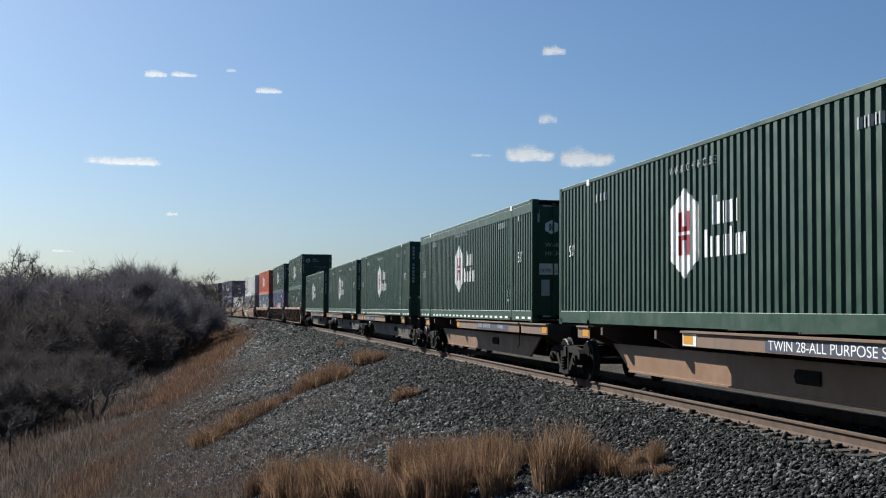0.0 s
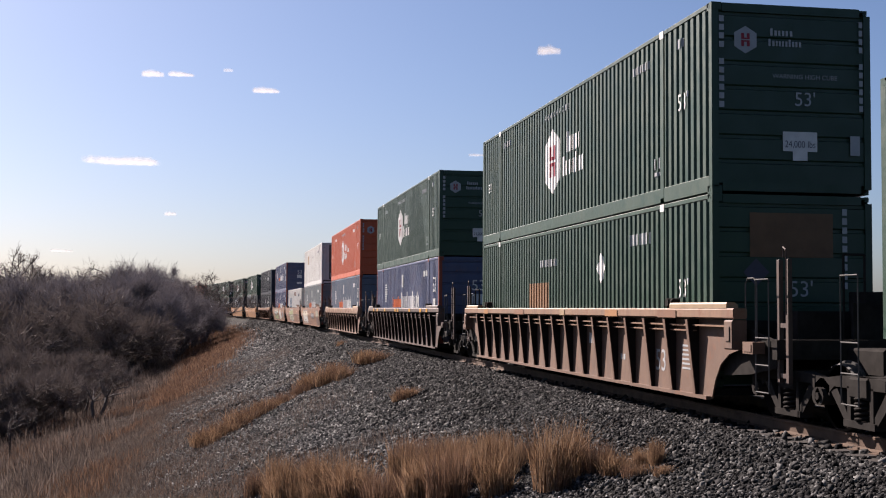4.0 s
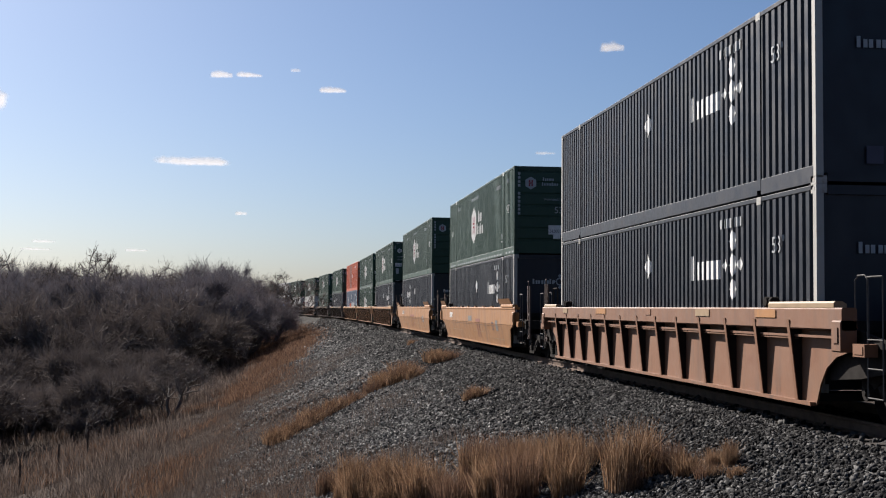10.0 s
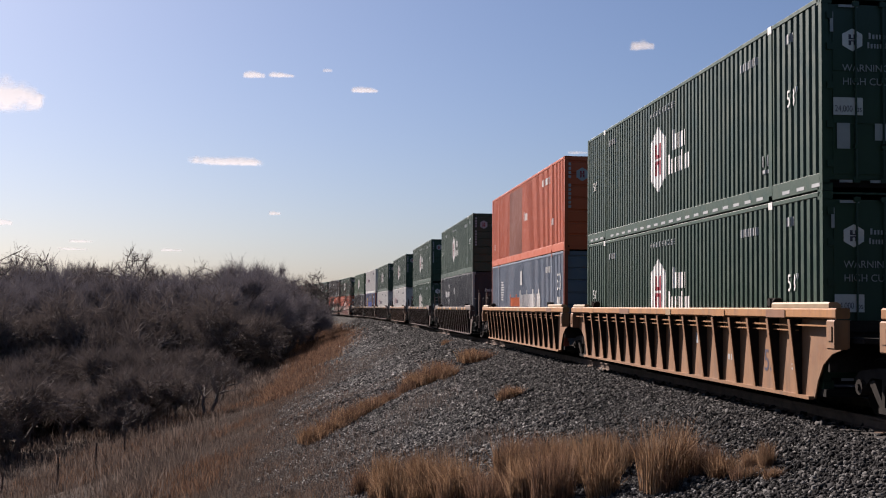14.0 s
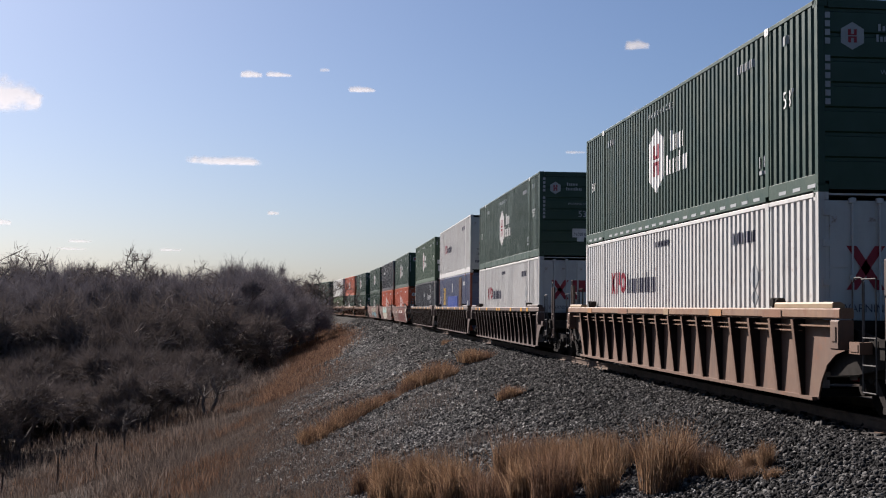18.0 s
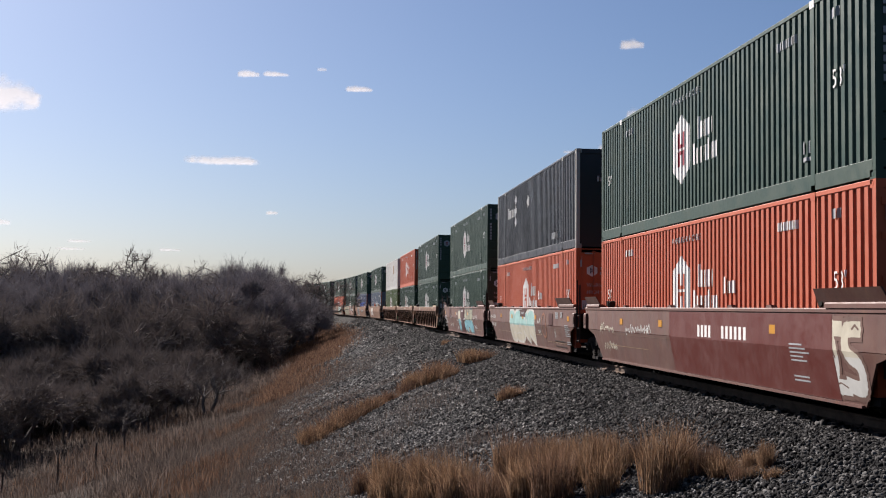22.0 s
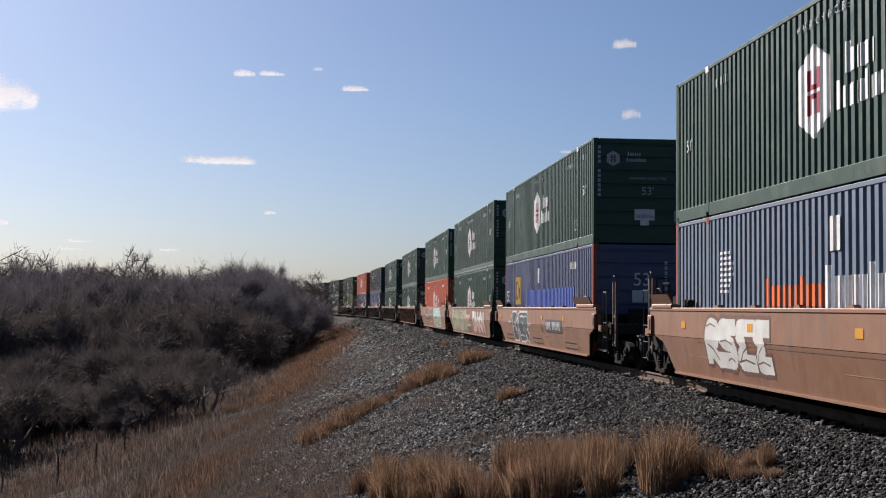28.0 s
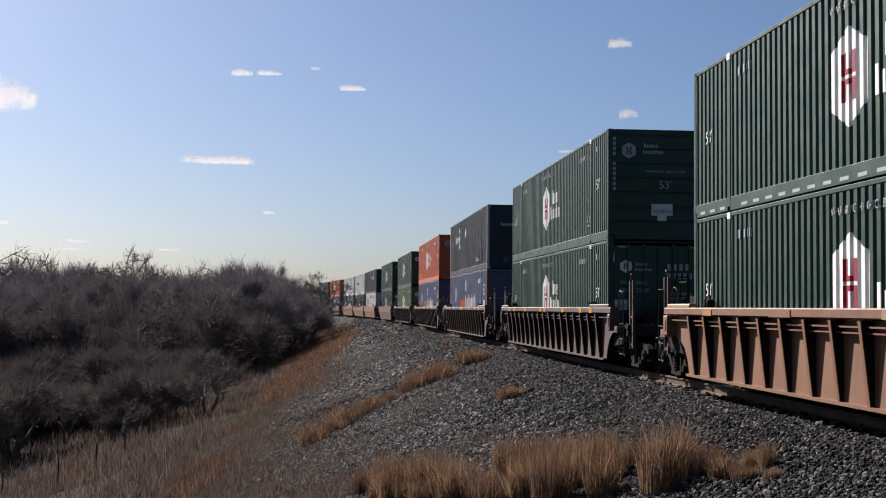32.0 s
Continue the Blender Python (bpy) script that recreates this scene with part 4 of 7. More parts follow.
def well_car(paint_mat, kind, joined_near, joined_far, label, posts=17, marks=(), graffiti=(), lite=False):
    """kind: ribbed or smooth. joined_near/far: shares a bogie with its neighbour (an articulated set)."""
    root = tagged(new("well_car"), label, "freight car", "cars of the train")
    near, far = chord_half(not joined_near, not joined_far)
    web_mat = DUSTY if paint_mat is RUST_TAN else OCHRE_PANEL if paint_mat is YELLOW_TAN and kind == "ribbed" else paint_mat
    key = (kind, joined_near, joined_far)
    bn, bf = near + 1.18, far - 1.18           # ends of the deep part of the side
    for sx in (-1, 1):
        turn = pose(0, 0, 0) if sx < 0 else Matrix.Diagonal((-1, 1, 1, 1))
        if kind == "smooth":
            def skin():
                b = Build()
                b.prism_x([(near, 1.50), (near, 0.96), (far, 0.96), (far, 1.50)], -CHORD_OUT, -CHORD_OUT + 0.03)
                low = [(-CHORD_OUT + flare(z), y, z) for y, z in ((near + 0.35, 0.95), (bn - 0.25, 0.82), (bn + 0.3, 0.22), (bf - 0.3, 0.22), (bf + 0.25, 0.82), (far - 0.35, 0.95))]
                b.prism(low, (0.03, 0, 0))
                b.box(-CHORD_OUT + 0.10, -1.30, bn + 0.35, bf - 0.35, 0.20, 0.24)
                return b
            part("side_sheet", shared(("side_sheet",) + key, skin), paint_mat, root, at=turn)
            part("top_chord", shared(("top_chord",) + key, lambda: Build().rbox(-CHORD_OUT - 0.015, -1.33, near, far, 1.46, 1.535, 0.015)), paint_mat, root, at=turn)
            if sx < 0:
                for y0, ln in ((near + 0.45, 2.3), (far - 1.75, 1.5)):
                    part("guide_plate", shared(("guide_plate", ln), lambda: Build().prism([(-0.03, 0.0, 0.0), (-0.03, ln, 0.0), (-0.17, ln - 0.10, 0.28), (-0.17, 0.06, 0.28)], (0.03, 0, 0.0))), paint_mat, root, at=pose(-CHORD_OUT + 0.06, y0, 1.53))
                for z, a0, a1 in ((0.60, 1.4, 5.2), (0.62, 8.6, 11.4), (0.44, 12.2, 15.4), (0.88, 2.0, 14.6)):
                    part("weld_seam", shared(("weld_seam", z, a0), lambda: Build().add([(-CHORD_OUT + flare(z) - 0.004, HALF - a0, z), (-CHORD_OUT + flare(z) - 0.004, HALF - a1, z), (-CHORD_OUT + flare(z + 0.014) - 0.004, HALF - a1, z + 0.014), (-CHORD_OUT + flare(z + 0.014) - 0.004, HALF - a0, z + 0.014)], [(0, 1, 2, 3)])), DUSTY if z > 0.8 else GUIDE_PAINT, root)
            for k in range(6 if sx < 0 else 0):
                part("clip", shared("clip", lambda: Build().prism_x([(-0.14, 0), (0.14, 0), (0.08, 0.05), (-0.08, 0.05)], -0.05, 0.05)), paint_mat, root, at=pose(sx * 1.43, -4.6 + k * 1.9, 1.534))
        else:
            part("top_chord", shared(("rib_chord", posts < 14) + key, lambda: Build().rbox(-CHORD_OUT - 0.04, -1.33, near, far, 1.385 if posts > 14 else 1.24, 1.535, 0.02)), paint_mat, root, at=turn)
            def sheet():
                b = Build()
                arch = [(0.0, 1.37), (0.0, 0.98), (0.22, 0.95), (0.55, 0.88), (0.85, 0.72), (1.05, 0.48), (1.18, 0.20)]
                out = [(near + a, z) for a, z in arch] + [(far - a, z) for a, z in reversed(arch)]
                b.prism_x(out, -1.36, -1.335)
                b.box(-1.44, -1.36, near + 1.2, far - 1.2, 0.19, 0.24)
                return b
            part("side_sheet", shared(("rib_sheet",) + key, sheet), web_mat, root, at=turn)
            if sx < 0:
                for k, (a, w) in enumerate(((1.6, 0.5), (5.2, 0.9), (8.9, 0.35), (12.1, 0.7), (14.9, 0.8)) if paint_mat is not BROWN else ((0.9, 0.34), (2.1, 0.34), (4.6, 0.34), (7.7, 0.34), (8.4, 0.34), (11.4, 0.34), (13.9, 0.34), (15.2, 0.34))):
                    part("paint_patch", shared(("paint_patch", w), lambda: Build().box(-0.003, 0, -w / 2, w / 2, 1.39, 1.51)), MARK_YELLOW if paint_mat is BROWN else (ORANGE_TAN, GUIDE_PAINT, YELLOW_TAN)[(k + posts) % 3], root, "yellow reflector" if paint_mat is BROWN else "patch of brighter paint", at=pose(-CHORD_OUT - 0.05, HALF - a, 0))
                part("lower_ledge", shared(("lower_ledge", posts < 14) + key, lambda: Build().box(-1.47, -1.361, near + 0.1, far - 0.1, 1.27 if posts > 14 else 1.13, 1.295 if posts > 14 else 1.165).box(-1.46, -1.42, near + 1.6, far - 1.6, 1.19 if posts > 14 else 1.10, 1.21 if posts > 14 else 1.115)), paint_mat, root)
            stations = [bn + 0.5 + k * (bf - bn - 1.0) / (posts - 1) for k in range(posts)]
            if sx < 0:
                for y in stations:
                    # web takes the painted shade; only the flange keeps the car's paint
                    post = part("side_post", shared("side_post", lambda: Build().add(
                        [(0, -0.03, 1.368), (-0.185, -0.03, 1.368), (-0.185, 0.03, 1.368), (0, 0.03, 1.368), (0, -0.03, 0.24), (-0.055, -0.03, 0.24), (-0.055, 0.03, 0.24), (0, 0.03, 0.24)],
                        [(0, 1, 2, 3), (4, 5, 6, 7), (0, 1, 5, 4), (1, 2, 6, 5), (2, 3, 7, 6), (3, 0, 4, 7)])), POST_SHADE, root, "tapering post with its shade put into the colour", at=pose(-1.36, y, 0))
                    if not lite:
                        part("flange", shared("post_flange", lambda: Build().prism([(-0.186, -0.045, 1.366), (-0.186, 0.045, 1.366), (-0.056, 0.04, 0.242), (-0.056, -0.04, 0.242)], (-0.014, 0, 0))), web_mat, post, "painted flange")
            else:
                row = Build()
                for y in stations:
                    row.prism_y([(1.36, 1.368), (1.55, 1.368), (1.42, 0.24), (1.36, 0.24)], y - 0.04, y + 0.04)
                part("post_row", row, web_mat, root)["kind"] = "stuff"
        # upright boxes that close the ends of the side
        for y0, sgn in ((near, 1), (far, -1)) if sx < 0 else ():
            part("end_post", shared(("end_post", sgn), lambda: Build().rbox(-1.56, -1.36, min(0, sgn * 0.26), max(0, sgn * 0.26), 0.96, 1.37, 0.02).box(-1.575, -1.56, min(sgn * 0.06, sgn * 0.2), max(sgn * 0.06, sgn * 0.2), 1.08, 1.28)), web_mat, root, at=pose(0, y0, 0) if sx < 0 else pose(0, y0, 0) @ Matrix.Diagonal((-1, 1, 1, 1)))
        # guides on the chord ends
        for y0, sgn in ((near, 1), (far, -1)) if sx < 0 else ():
            part("guide_rail", shared(("guide", sgn), lambda: Build().prism_y([(-0.10, 0), (0.08, 0), (0.08, 0.05), (0.02, 0.085), (-0.08, 0.085), (-0.10, 0.06)], 0.25, 2.45) if sgn > 0 else Build().prism_y([(-0.10, 0), (0.08, 0), (0.08, 0.05), (0.02, 0.075), (-0.08, 0.075), (-0.10, 0.05)], -1.7, -0.2)), GUIDE_PAINT if kind == "ribbed" and paint_mat is not BROWN else paint_mat, root, at=pose(sx * 1.43, y0, 1.535))
            part("guide_roller", shared("guide_roller", lambda: Build().rbox(-0.08, 0.08, -0.13, 0.13, 0, 0.15, 0.04).tube((-0.1, 0.0, 0.09), (0.1, 0.0, 0.09), 0.07, 8)), STEEL, root, at=pose(sx * 1.42, y0 + sgn * 2.6, 1.535))
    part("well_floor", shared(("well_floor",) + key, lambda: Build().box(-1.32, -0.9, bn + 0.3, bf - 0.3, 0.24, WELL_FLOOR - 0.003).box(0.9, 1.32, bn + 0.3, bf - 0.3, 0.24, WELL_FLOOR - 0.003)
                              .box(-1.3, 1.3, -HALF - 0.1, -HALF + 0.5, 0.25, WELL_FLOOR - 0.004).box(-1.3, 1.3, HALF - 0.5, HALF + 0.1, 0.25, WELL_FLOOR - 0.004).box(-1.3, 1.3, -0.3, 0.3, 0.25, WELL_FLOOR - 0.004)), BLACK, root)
    for y0, sgn, joined in ((near, -1, joined_near), (far, 1, joined_far)):
        inner = -sgn * 1.0
        bulk = part("end_bulkhead", shared(("bulkhead", sgn), lambda: Build().box(-1.33, 1.33, -0.03, 0.03, 0.62, 1.36).box(-1.2, 1.2, -0.08, 0.08, 1.2, 1.34)), STEEL, root, at=pose(0, sgn * (HALF + 0.28), 0))
        if joined:
            part("end_sill", shared(("joined_sill", sgn), lambda: Build().rbox(-0.42, 0.42, 0, 1.35, 0.74, 1.12, 0.03).box(-1.25, 1.25, 0, 0.95, 1.05, 1.12)), STEEL, root, at=pose(0, sgn * (HALF + 0.32), 0) @ (pose(0, 0, 0) if sgn > 0 else pose(0, 0, 0, 0, 0, 180)))
        else:
            sill = part("end_platform", shared("end_platform", lambda: Build().box(-1.30, 1.30, 0, 1.85, 1.02, 1.10).rbox(-0.32, 0.32, 0, 2.75, 0.66, 1.02, 0.03).box(-1.32, 1.32, 1.72, 1.86, 0.86, 1.12)), STEEL, root, at=pose(0, sgn * (HALF + 0.32), 0) @ (pose(0, 0, 0) if sgn > 0 else pose(0, 0, 0, 0, 0, 180)))
            # added dark panels that fill the shaded space beside the end platform
            for sx in (-1, 1):
                part("side_skirt", shared("side_skirt", lambda: Build().prism_x([(0.0, 1.30), (0.9, 1.24), (1.72, 1.10), (1.72, 0.74), (0.9, 0.62), (0.0, 0.56)], -0.02, 0.02)), STEEL, sill, at=pose(sx * 1.24, 0, 0))
            part("coupler", shared("coupler", lambda: Build().rbox(-0.09, 0.09, 2.7, 3.15, 0.78, 0.98, 0.02).prism_z([(-0.16, 3.1), (0.14, 3.1), (0.2, 3.3), (0.06, 3.42), (-0.16, 3.36)], 0.72, 1.02)), STEEL, sill)
            part("air_hose", shared("air_hose", lambda: Build().rod([(0.28, 2.6, 0.8), (0.3, 2.85, 0.62), (0.24, 3.1, 0.45), (0.1, 3.3, 0.52)], 0.025, 6)), BLACK, sill)
            for sx in (-1, 1):
                part("ladder", shared("ladder", ladder_mesh), LADDER_GREY, root, at=pose(sx * 1.42, sgn * (HALF + 1.95), 0))
            part("grab_iron", shared("grab_iron", lambda: Build().rod([(0, -0.18, 1.1), (0, -0.18, 1.88), (0, -0.1, 1.95), (0, 0.1, 1.95), (0, 0.18, 1.88), (0, 0.18, 1.1)], 0.012)), LADDER_GREY, root, at=pose(-1.3, sgn * (HALF + 1.35), 0))
            part("step_bracket", shared("step_bracket", lambda: Build().box(-0.12, 0.06, -0.16, 0.16, 0.92, 1.08).box(-0.13, -0.12, -0.12, 0.12, 0.95, 1.05)), web_mat, root, at=pose(-1.36, sgn * (HALF + 1.62), 0))
            part("handrail_pole", shared("handrail_pole", lambda: Build().rbox(-0.03, 0.03, -0.035, 0.035, 0.55, 2.18, 0.008).rbox(-0.03, 0.03, 0.225, 0.295, 0.55, 2.18, 0.008).box(-0.02, 0.02, 0.0, 0.26, 1.28, 1.34).box(-0.02, 0.02, 0.0, 0.26, 0.62, 0.68).rod([(-0.05, -0.02, 1.45), (-0.05, -0.02, 2.3), (-0.05, 0.06, 2.34), (-0.05, 0.06, 2.2)], 0.011)), BROWN, root, "tall brown handrail pole", at=pose(-1.22, sgn * (HALF + 2.2) - 0.13, 0))
            part("equipment_rack", shared("equipment_rack", lambda: Build().box(-1.0, -0.45, 0.5, 0.95, 1.1, 1.78).box(-0.3, 0.5, 0.35, 0.8, 1.1, 1.5).tube((-1.15, 0.75, 1.42), (-1.15, 1.5, 1.42), 0.15, 10).rod([(-1.28, 0.2, 1.1), (-1.28, 0.2, 2.05), (-1.28, 0.7, 2.05), (-1.28, 0.7, 1.1)], 0.02).rod([(-0.42, 1.0, 1.1), (-0.42, 1.0, 2.3), (-0.1, 1.0, 2.3), (-0.1, 1.0, 1.1)], 0.02).box(-1.2, -0.1, 1.2, 1.26, 1.1, 1.62)), STEEL, sill, "grimy black brake gear and pipes")
            if sgn < 0:
                wheel_stand = part("brake_stand", shared("brake_stand", lambda: Build().box(-0.04, 0.04, -0.05, 0.05, 1.1, 1.95).box(-0.14, 0.14, -0.06, 0.06, 1.5, 1.8)), STEEL, root, at=pose(0.55, -(HALF + 2.05), 0))
                def wheel_ring():
                    n, b = 16, Build()
                    p = [(0.28 * math.cos(2 * math.pi * i / n), -0.1, 1.72 + 0.28 * math.sin(2 * math.pi * i / n)) for i in range(n + 1)]
                    b.rod(p, 0.016, 5)
                    for i in range(0, n, 4):
                        b.tube(p[i], (0, -0.1, 1.72), 0.012, 5)
                    return b
                part("brake_wheel", shared("brake_wheel", wheel_ring), STEEL, wheel_stand, "round brake handwheel")
            bogie(root, sgn * (HALF + 1.98), lite)
        if joined and sgn < 0 and kind == "smooth":
            part("ladder", shared("end_ladder", lambda: Build().rod([(0, -0.17, 0.55), (0, -0.17, 2.15)], 0.022).rod([(0, 0.17, 0.55), (0, 0.17, 2.3)], 0.022).rod([(0, -0.17, 0.6), (0, 0.17, 0.6)], 0.016).rod([(0, -0.17, 0.95), (0, 0.17, 0.95)], 0.016).rod([(0, -0.17, 1.3), (0, 0.17, 1.3)], 0.016)), STEEL, root, at=pose(-1.47, y0 - 0.2, 0))
        if joined and sgn > 0:
            bogie(root, joined, lite)
    cut = lambda polys: [f for q in polys for f in (split_at(list(q), 0.95) if kind == "smooth" else [q])]
    over = 0.003 if kind == "smooth" else 0.044
    for polys, mat in graffiti:
        me = Build()
        for n, poly in enumerate(cut(polys)):
            me.add([(-CHORD_OUT - over - 0.000016 * (n % 45) + (flare(z) if kind == "smooth" else 0), HALF - a, z) for a, z in poly], [tuple(range(len(poly)))])
        over += 0.0008
        part("graffiti", me, mat, root, "spray-painted graffiti lettering that cannot be read")
    for nm, polys, mat, lab in marks:
        me = Build()
        over += 0.0008
        for poly in cut(polys):
            me.add([(-CHORD_OUT - over + flare(z) if kind == "smooth" else -1.364, HALF - a, z) for a, z in poly], [tuple(range(len(poly)))])
        part(nm, me, mat, root, lab)
    return root


# ---- spine cars ----
SPINE_BED = 1.20


def spine_car(label, joined_near, joined_far, text, stand=9.0, turned=1, sill=(0.055, 0.042, 0.034)):
    root = tagged(new("spine_car"), label, "freight car", "cars of the train")
    # centre sill in near-black: the shade under the container, put into its colour
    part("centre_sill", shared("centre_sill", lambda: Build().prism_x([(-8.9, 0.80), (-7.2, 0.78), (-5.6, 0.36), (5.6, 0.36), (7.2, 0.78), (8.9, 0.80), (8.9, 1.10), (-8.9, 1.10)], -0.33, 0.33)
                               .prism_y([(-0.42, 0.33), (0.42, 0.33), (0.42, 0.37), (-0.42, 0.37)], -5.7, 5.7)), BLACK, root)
    for sx in (-1, 1):
        # same sill in two painted tones: tan as if sunlit, brown as if shaded
        part("side_sill", shared("side_sill", lambda: Build().prism_x([(-6.5, 0.84), (-5.5, 0.36), (5.5, 0.36), (6.5, 0.84)], -0.02, 0.02).box(-0.05, 0.05, -5.5, 5.5, 0.33, 0.362)), paint_store("shade_brown_sill" if sill[0] < 0.1 else "sunlit_tan_sill", sill), root, "fishbelly sill with its sun or shade put into the paint", at=pose(sx * 0.85, 0, 0))
    for y in (-7.2, -5.95, -3.0, 0.0, 3.0, 5.95, 7.2):
        part("cross_arm", shared("cross_arm", lambda: Build().prism_y([(-1.28, 1.16), (-1.28, 1.02), (-0.34, 0.62), (0.34, 0.62), (1.28, 1.02), (1.28, 1.16)], -0.05, 0.05)), BROWN, root, at=pose(0, y, 0))
    for sx in (-1, 1):
        for nm, y0, y1 in [("side_plate", min(p, q), max(p, q)) for p, q in ((-8.85 * turned, -6.45 * turned), (-6.25 * turned, 1.6 * turned), (6.5 * turned, 7.3 * turned))]:
            sp = part(nm, shared((nm, round(y1 - y0, 2)), lambda: Build().prism_y([(-0.02, 0.94), (0.0, 0.94), (0.0, 1.15), (0.12, 1.15), (0.12, 1.18), (-0.06, 1.18), (-0.06, 1.15), (-0.02, 1.15)], y0 - (y0 + y1) / 2, y1 - (y0 + y1) / 2)), SPINE_BROWN, root, at=pose(sx * 1.33, (y0 + y1) / 2, 0, 0, 0, 0 if sx < 0 else 180))
            if sx < 0:
                for yy in ((y0 + 0.25),) if y1 - y0 < 3 else ((y1 - 0.25),):
                    part("reflector", shared("side_reflector", lambda: Build().box(-0.006, 0, -0.2, 0.2, 0.97, 1.12)), MARK_YELLOW, sp, "yellow reflector", at=pose(-0.02, yy - (y0 + y1) / 2, 0))
                if y1 - y0 > 7:
                    start = 0.85 if turned > 0 else 3.3
                    def letters():
                        b = Build()
                        for p in (words(text, 0.19, 0, 0, 3.5) if text else bars(0, 0.02, 4, 0.07, 0.12, 0.07) + bars(0.75, 0.02, 6, 0.07, 0.12, 0.07) + bars(2.5, 0.02, 5, 0.06, 0.1, 0.07)):
                            b.add([(-0.026, start - u, 0.98 + v) for u, v in p], [tuple(range(len(p)))])
                        return b
                    def board():
                        return Build().box(-0.0235, -0.020, start - 3.6, start + 0.1, 0.955, 1.135)
                    part("lettering_board", shared(("lettering_board", start), board), MARK_DARK, sp)
                    part("lettering", shared(("spine_letters", text, start), letters), MARK_WHITE if text else MARK_GREY, sp, "white stencilled words" if text else "worn grey car number")
                if y1 - y0 > 7 and text:
                    part("logo_blocks", shared("logo_blocks", lambda: Build().box(-0.0245, -0.020, 3.35, 3.9, 0.95, 1.14)), MARK_WHITE, sp, "worn white logo blocks")
                part("grab_iron", shared("plate_grab", lambda: Build().rod([(-0.01, 0, 0.94), (-0.01, 0, 0.62), (0.0, 0.16, 0.58)], 0.012)), STEEL, sp, at=pose(0, y0 + 0.03 - (y0 + y1) / 2, 0))
    part("brake_cylinder", shared("brake_cylinder", lambda: Build().tube((-0.75, -2.0, 0.62), (-0.75, -1.3, 0.62), 0.16, 12).tube((-0.62, -0.9, 0.66), (-0.62, -0.2, 0.66), 0.11, 10).rod([(-0.7, -1.3, 0.6), (-0.72, 1.6, 0.55), (-0.66, 2.2, 0.5)], 0.02)), STEEL, root)
    for sgn, joined in ((-1, joined_near), (1, joined_far)):
        flip = pose(0, 0, 0) if sgn > 0 else pose(0, 0, 0, 0, 0, 180)
        if joined:
            part("end_sill", shared("spine_joint", lambda: Build().rbox(-0.3, 0.3, 8.8, 9.35, 0.74, 1.06, 0.03)), STEEL, root, at=flip)
            if sgn > 0:
                bogie(root, joined)
        else:
            part("coupler", shared("spine_coupler", lambda: Build().rbox(-0.3, 0.3, 8.0, 8.9, 0.72, 1.06, 0.03).rbox(-0.09, 0.09, 8.85, 9.4, 0.78, 0.98, 0.02)), STEEL, root, at=flip)
            bogie(root, sgn * stand)
            for sx in (-1, 1):
                part("ladder", shared("ladder", ladder_mesh), LADDER_GREY, root, at=pose(sx * 1.36, sgn * 8.7, 0))
    return root


# ---- graffiti: thick looped strokes ----
def ribbon(pts, w):
    out = []
    for (a, z), (a2, z2) in zip(pts, pts[1:]):
        dx, dz = a2 - a, z2 - z
        n = math.hypot(dx, dz) or 1
        ox, oz = -dz / n * w / 2, dx / n * w / 2
        ex, ez = dx / n * w * 0.35, dz / n * w * 0.35
        out.append([(a - ox - ex, z - oz - ez), (a2 - ox + ex, z2 - oz + ez), (a2 + ox + ex, z2 + oz + ez), (a + ox - ex, z + oz - ez)])
    return out


STROKES = [[(0, 0), (0, 1), (.7, 1), (.75, .55), (0, .5), (.8, 0)], [(.8, .85), (.4, 1), (0, .8), (.1, .5), (.75, .45), (.8, .15), (.4, 0), (0, .15)], [(.8, 1), (.05, .95), (0, .5), (.55, .5), (0, .45), (.05, .02), (.8, 0)],
           [(0, 0), (.1, 1), (.75, 0), (.8, 1)], [(.1, .9), (0, .3), (.3, 0), (.65, .1), (.8, .5), (.6, .95), (.1, .9)], [(0, 1), (.1, 0), (.1, .5), (.8, 1), (.2, .5), (.85, 0)], [(0, 0), (.4, 1), (.8, 0), (.6, .42), (.2, .42)], [(.8, 1), (0, .9), (.5, .5), (.1, .05), (.85, 0)]]


def rounded(pts):
    """A polyline with its corners cut twice."""
    for _ in range(2):
        out = [pts[0]]
        for (a, z), (a2, z2) in zip(pts, pts[1:]):
            out += [(a * .75 + a2 * .25, z * .75 + z2 * .25), (a * .25 + a2 * .75, z * .25 + z2 * .75)]
        pts = out + [pts[-1]]
    return pts


def stroke(pts, w, soft=True):
    """A thick painted stroke with round joints."""
    pts = rounded(pts) if soft else pts
    out = ribbon(pts, w)
    for a, z in pts[1:-1:2 if soft else 1]:
        out.append([(a + w * 0.5 * math.cos(math.pi * q / 4), z + w * 0.5 * math.sin(math.pi * q / 4)) for q in range(8)])
    return out


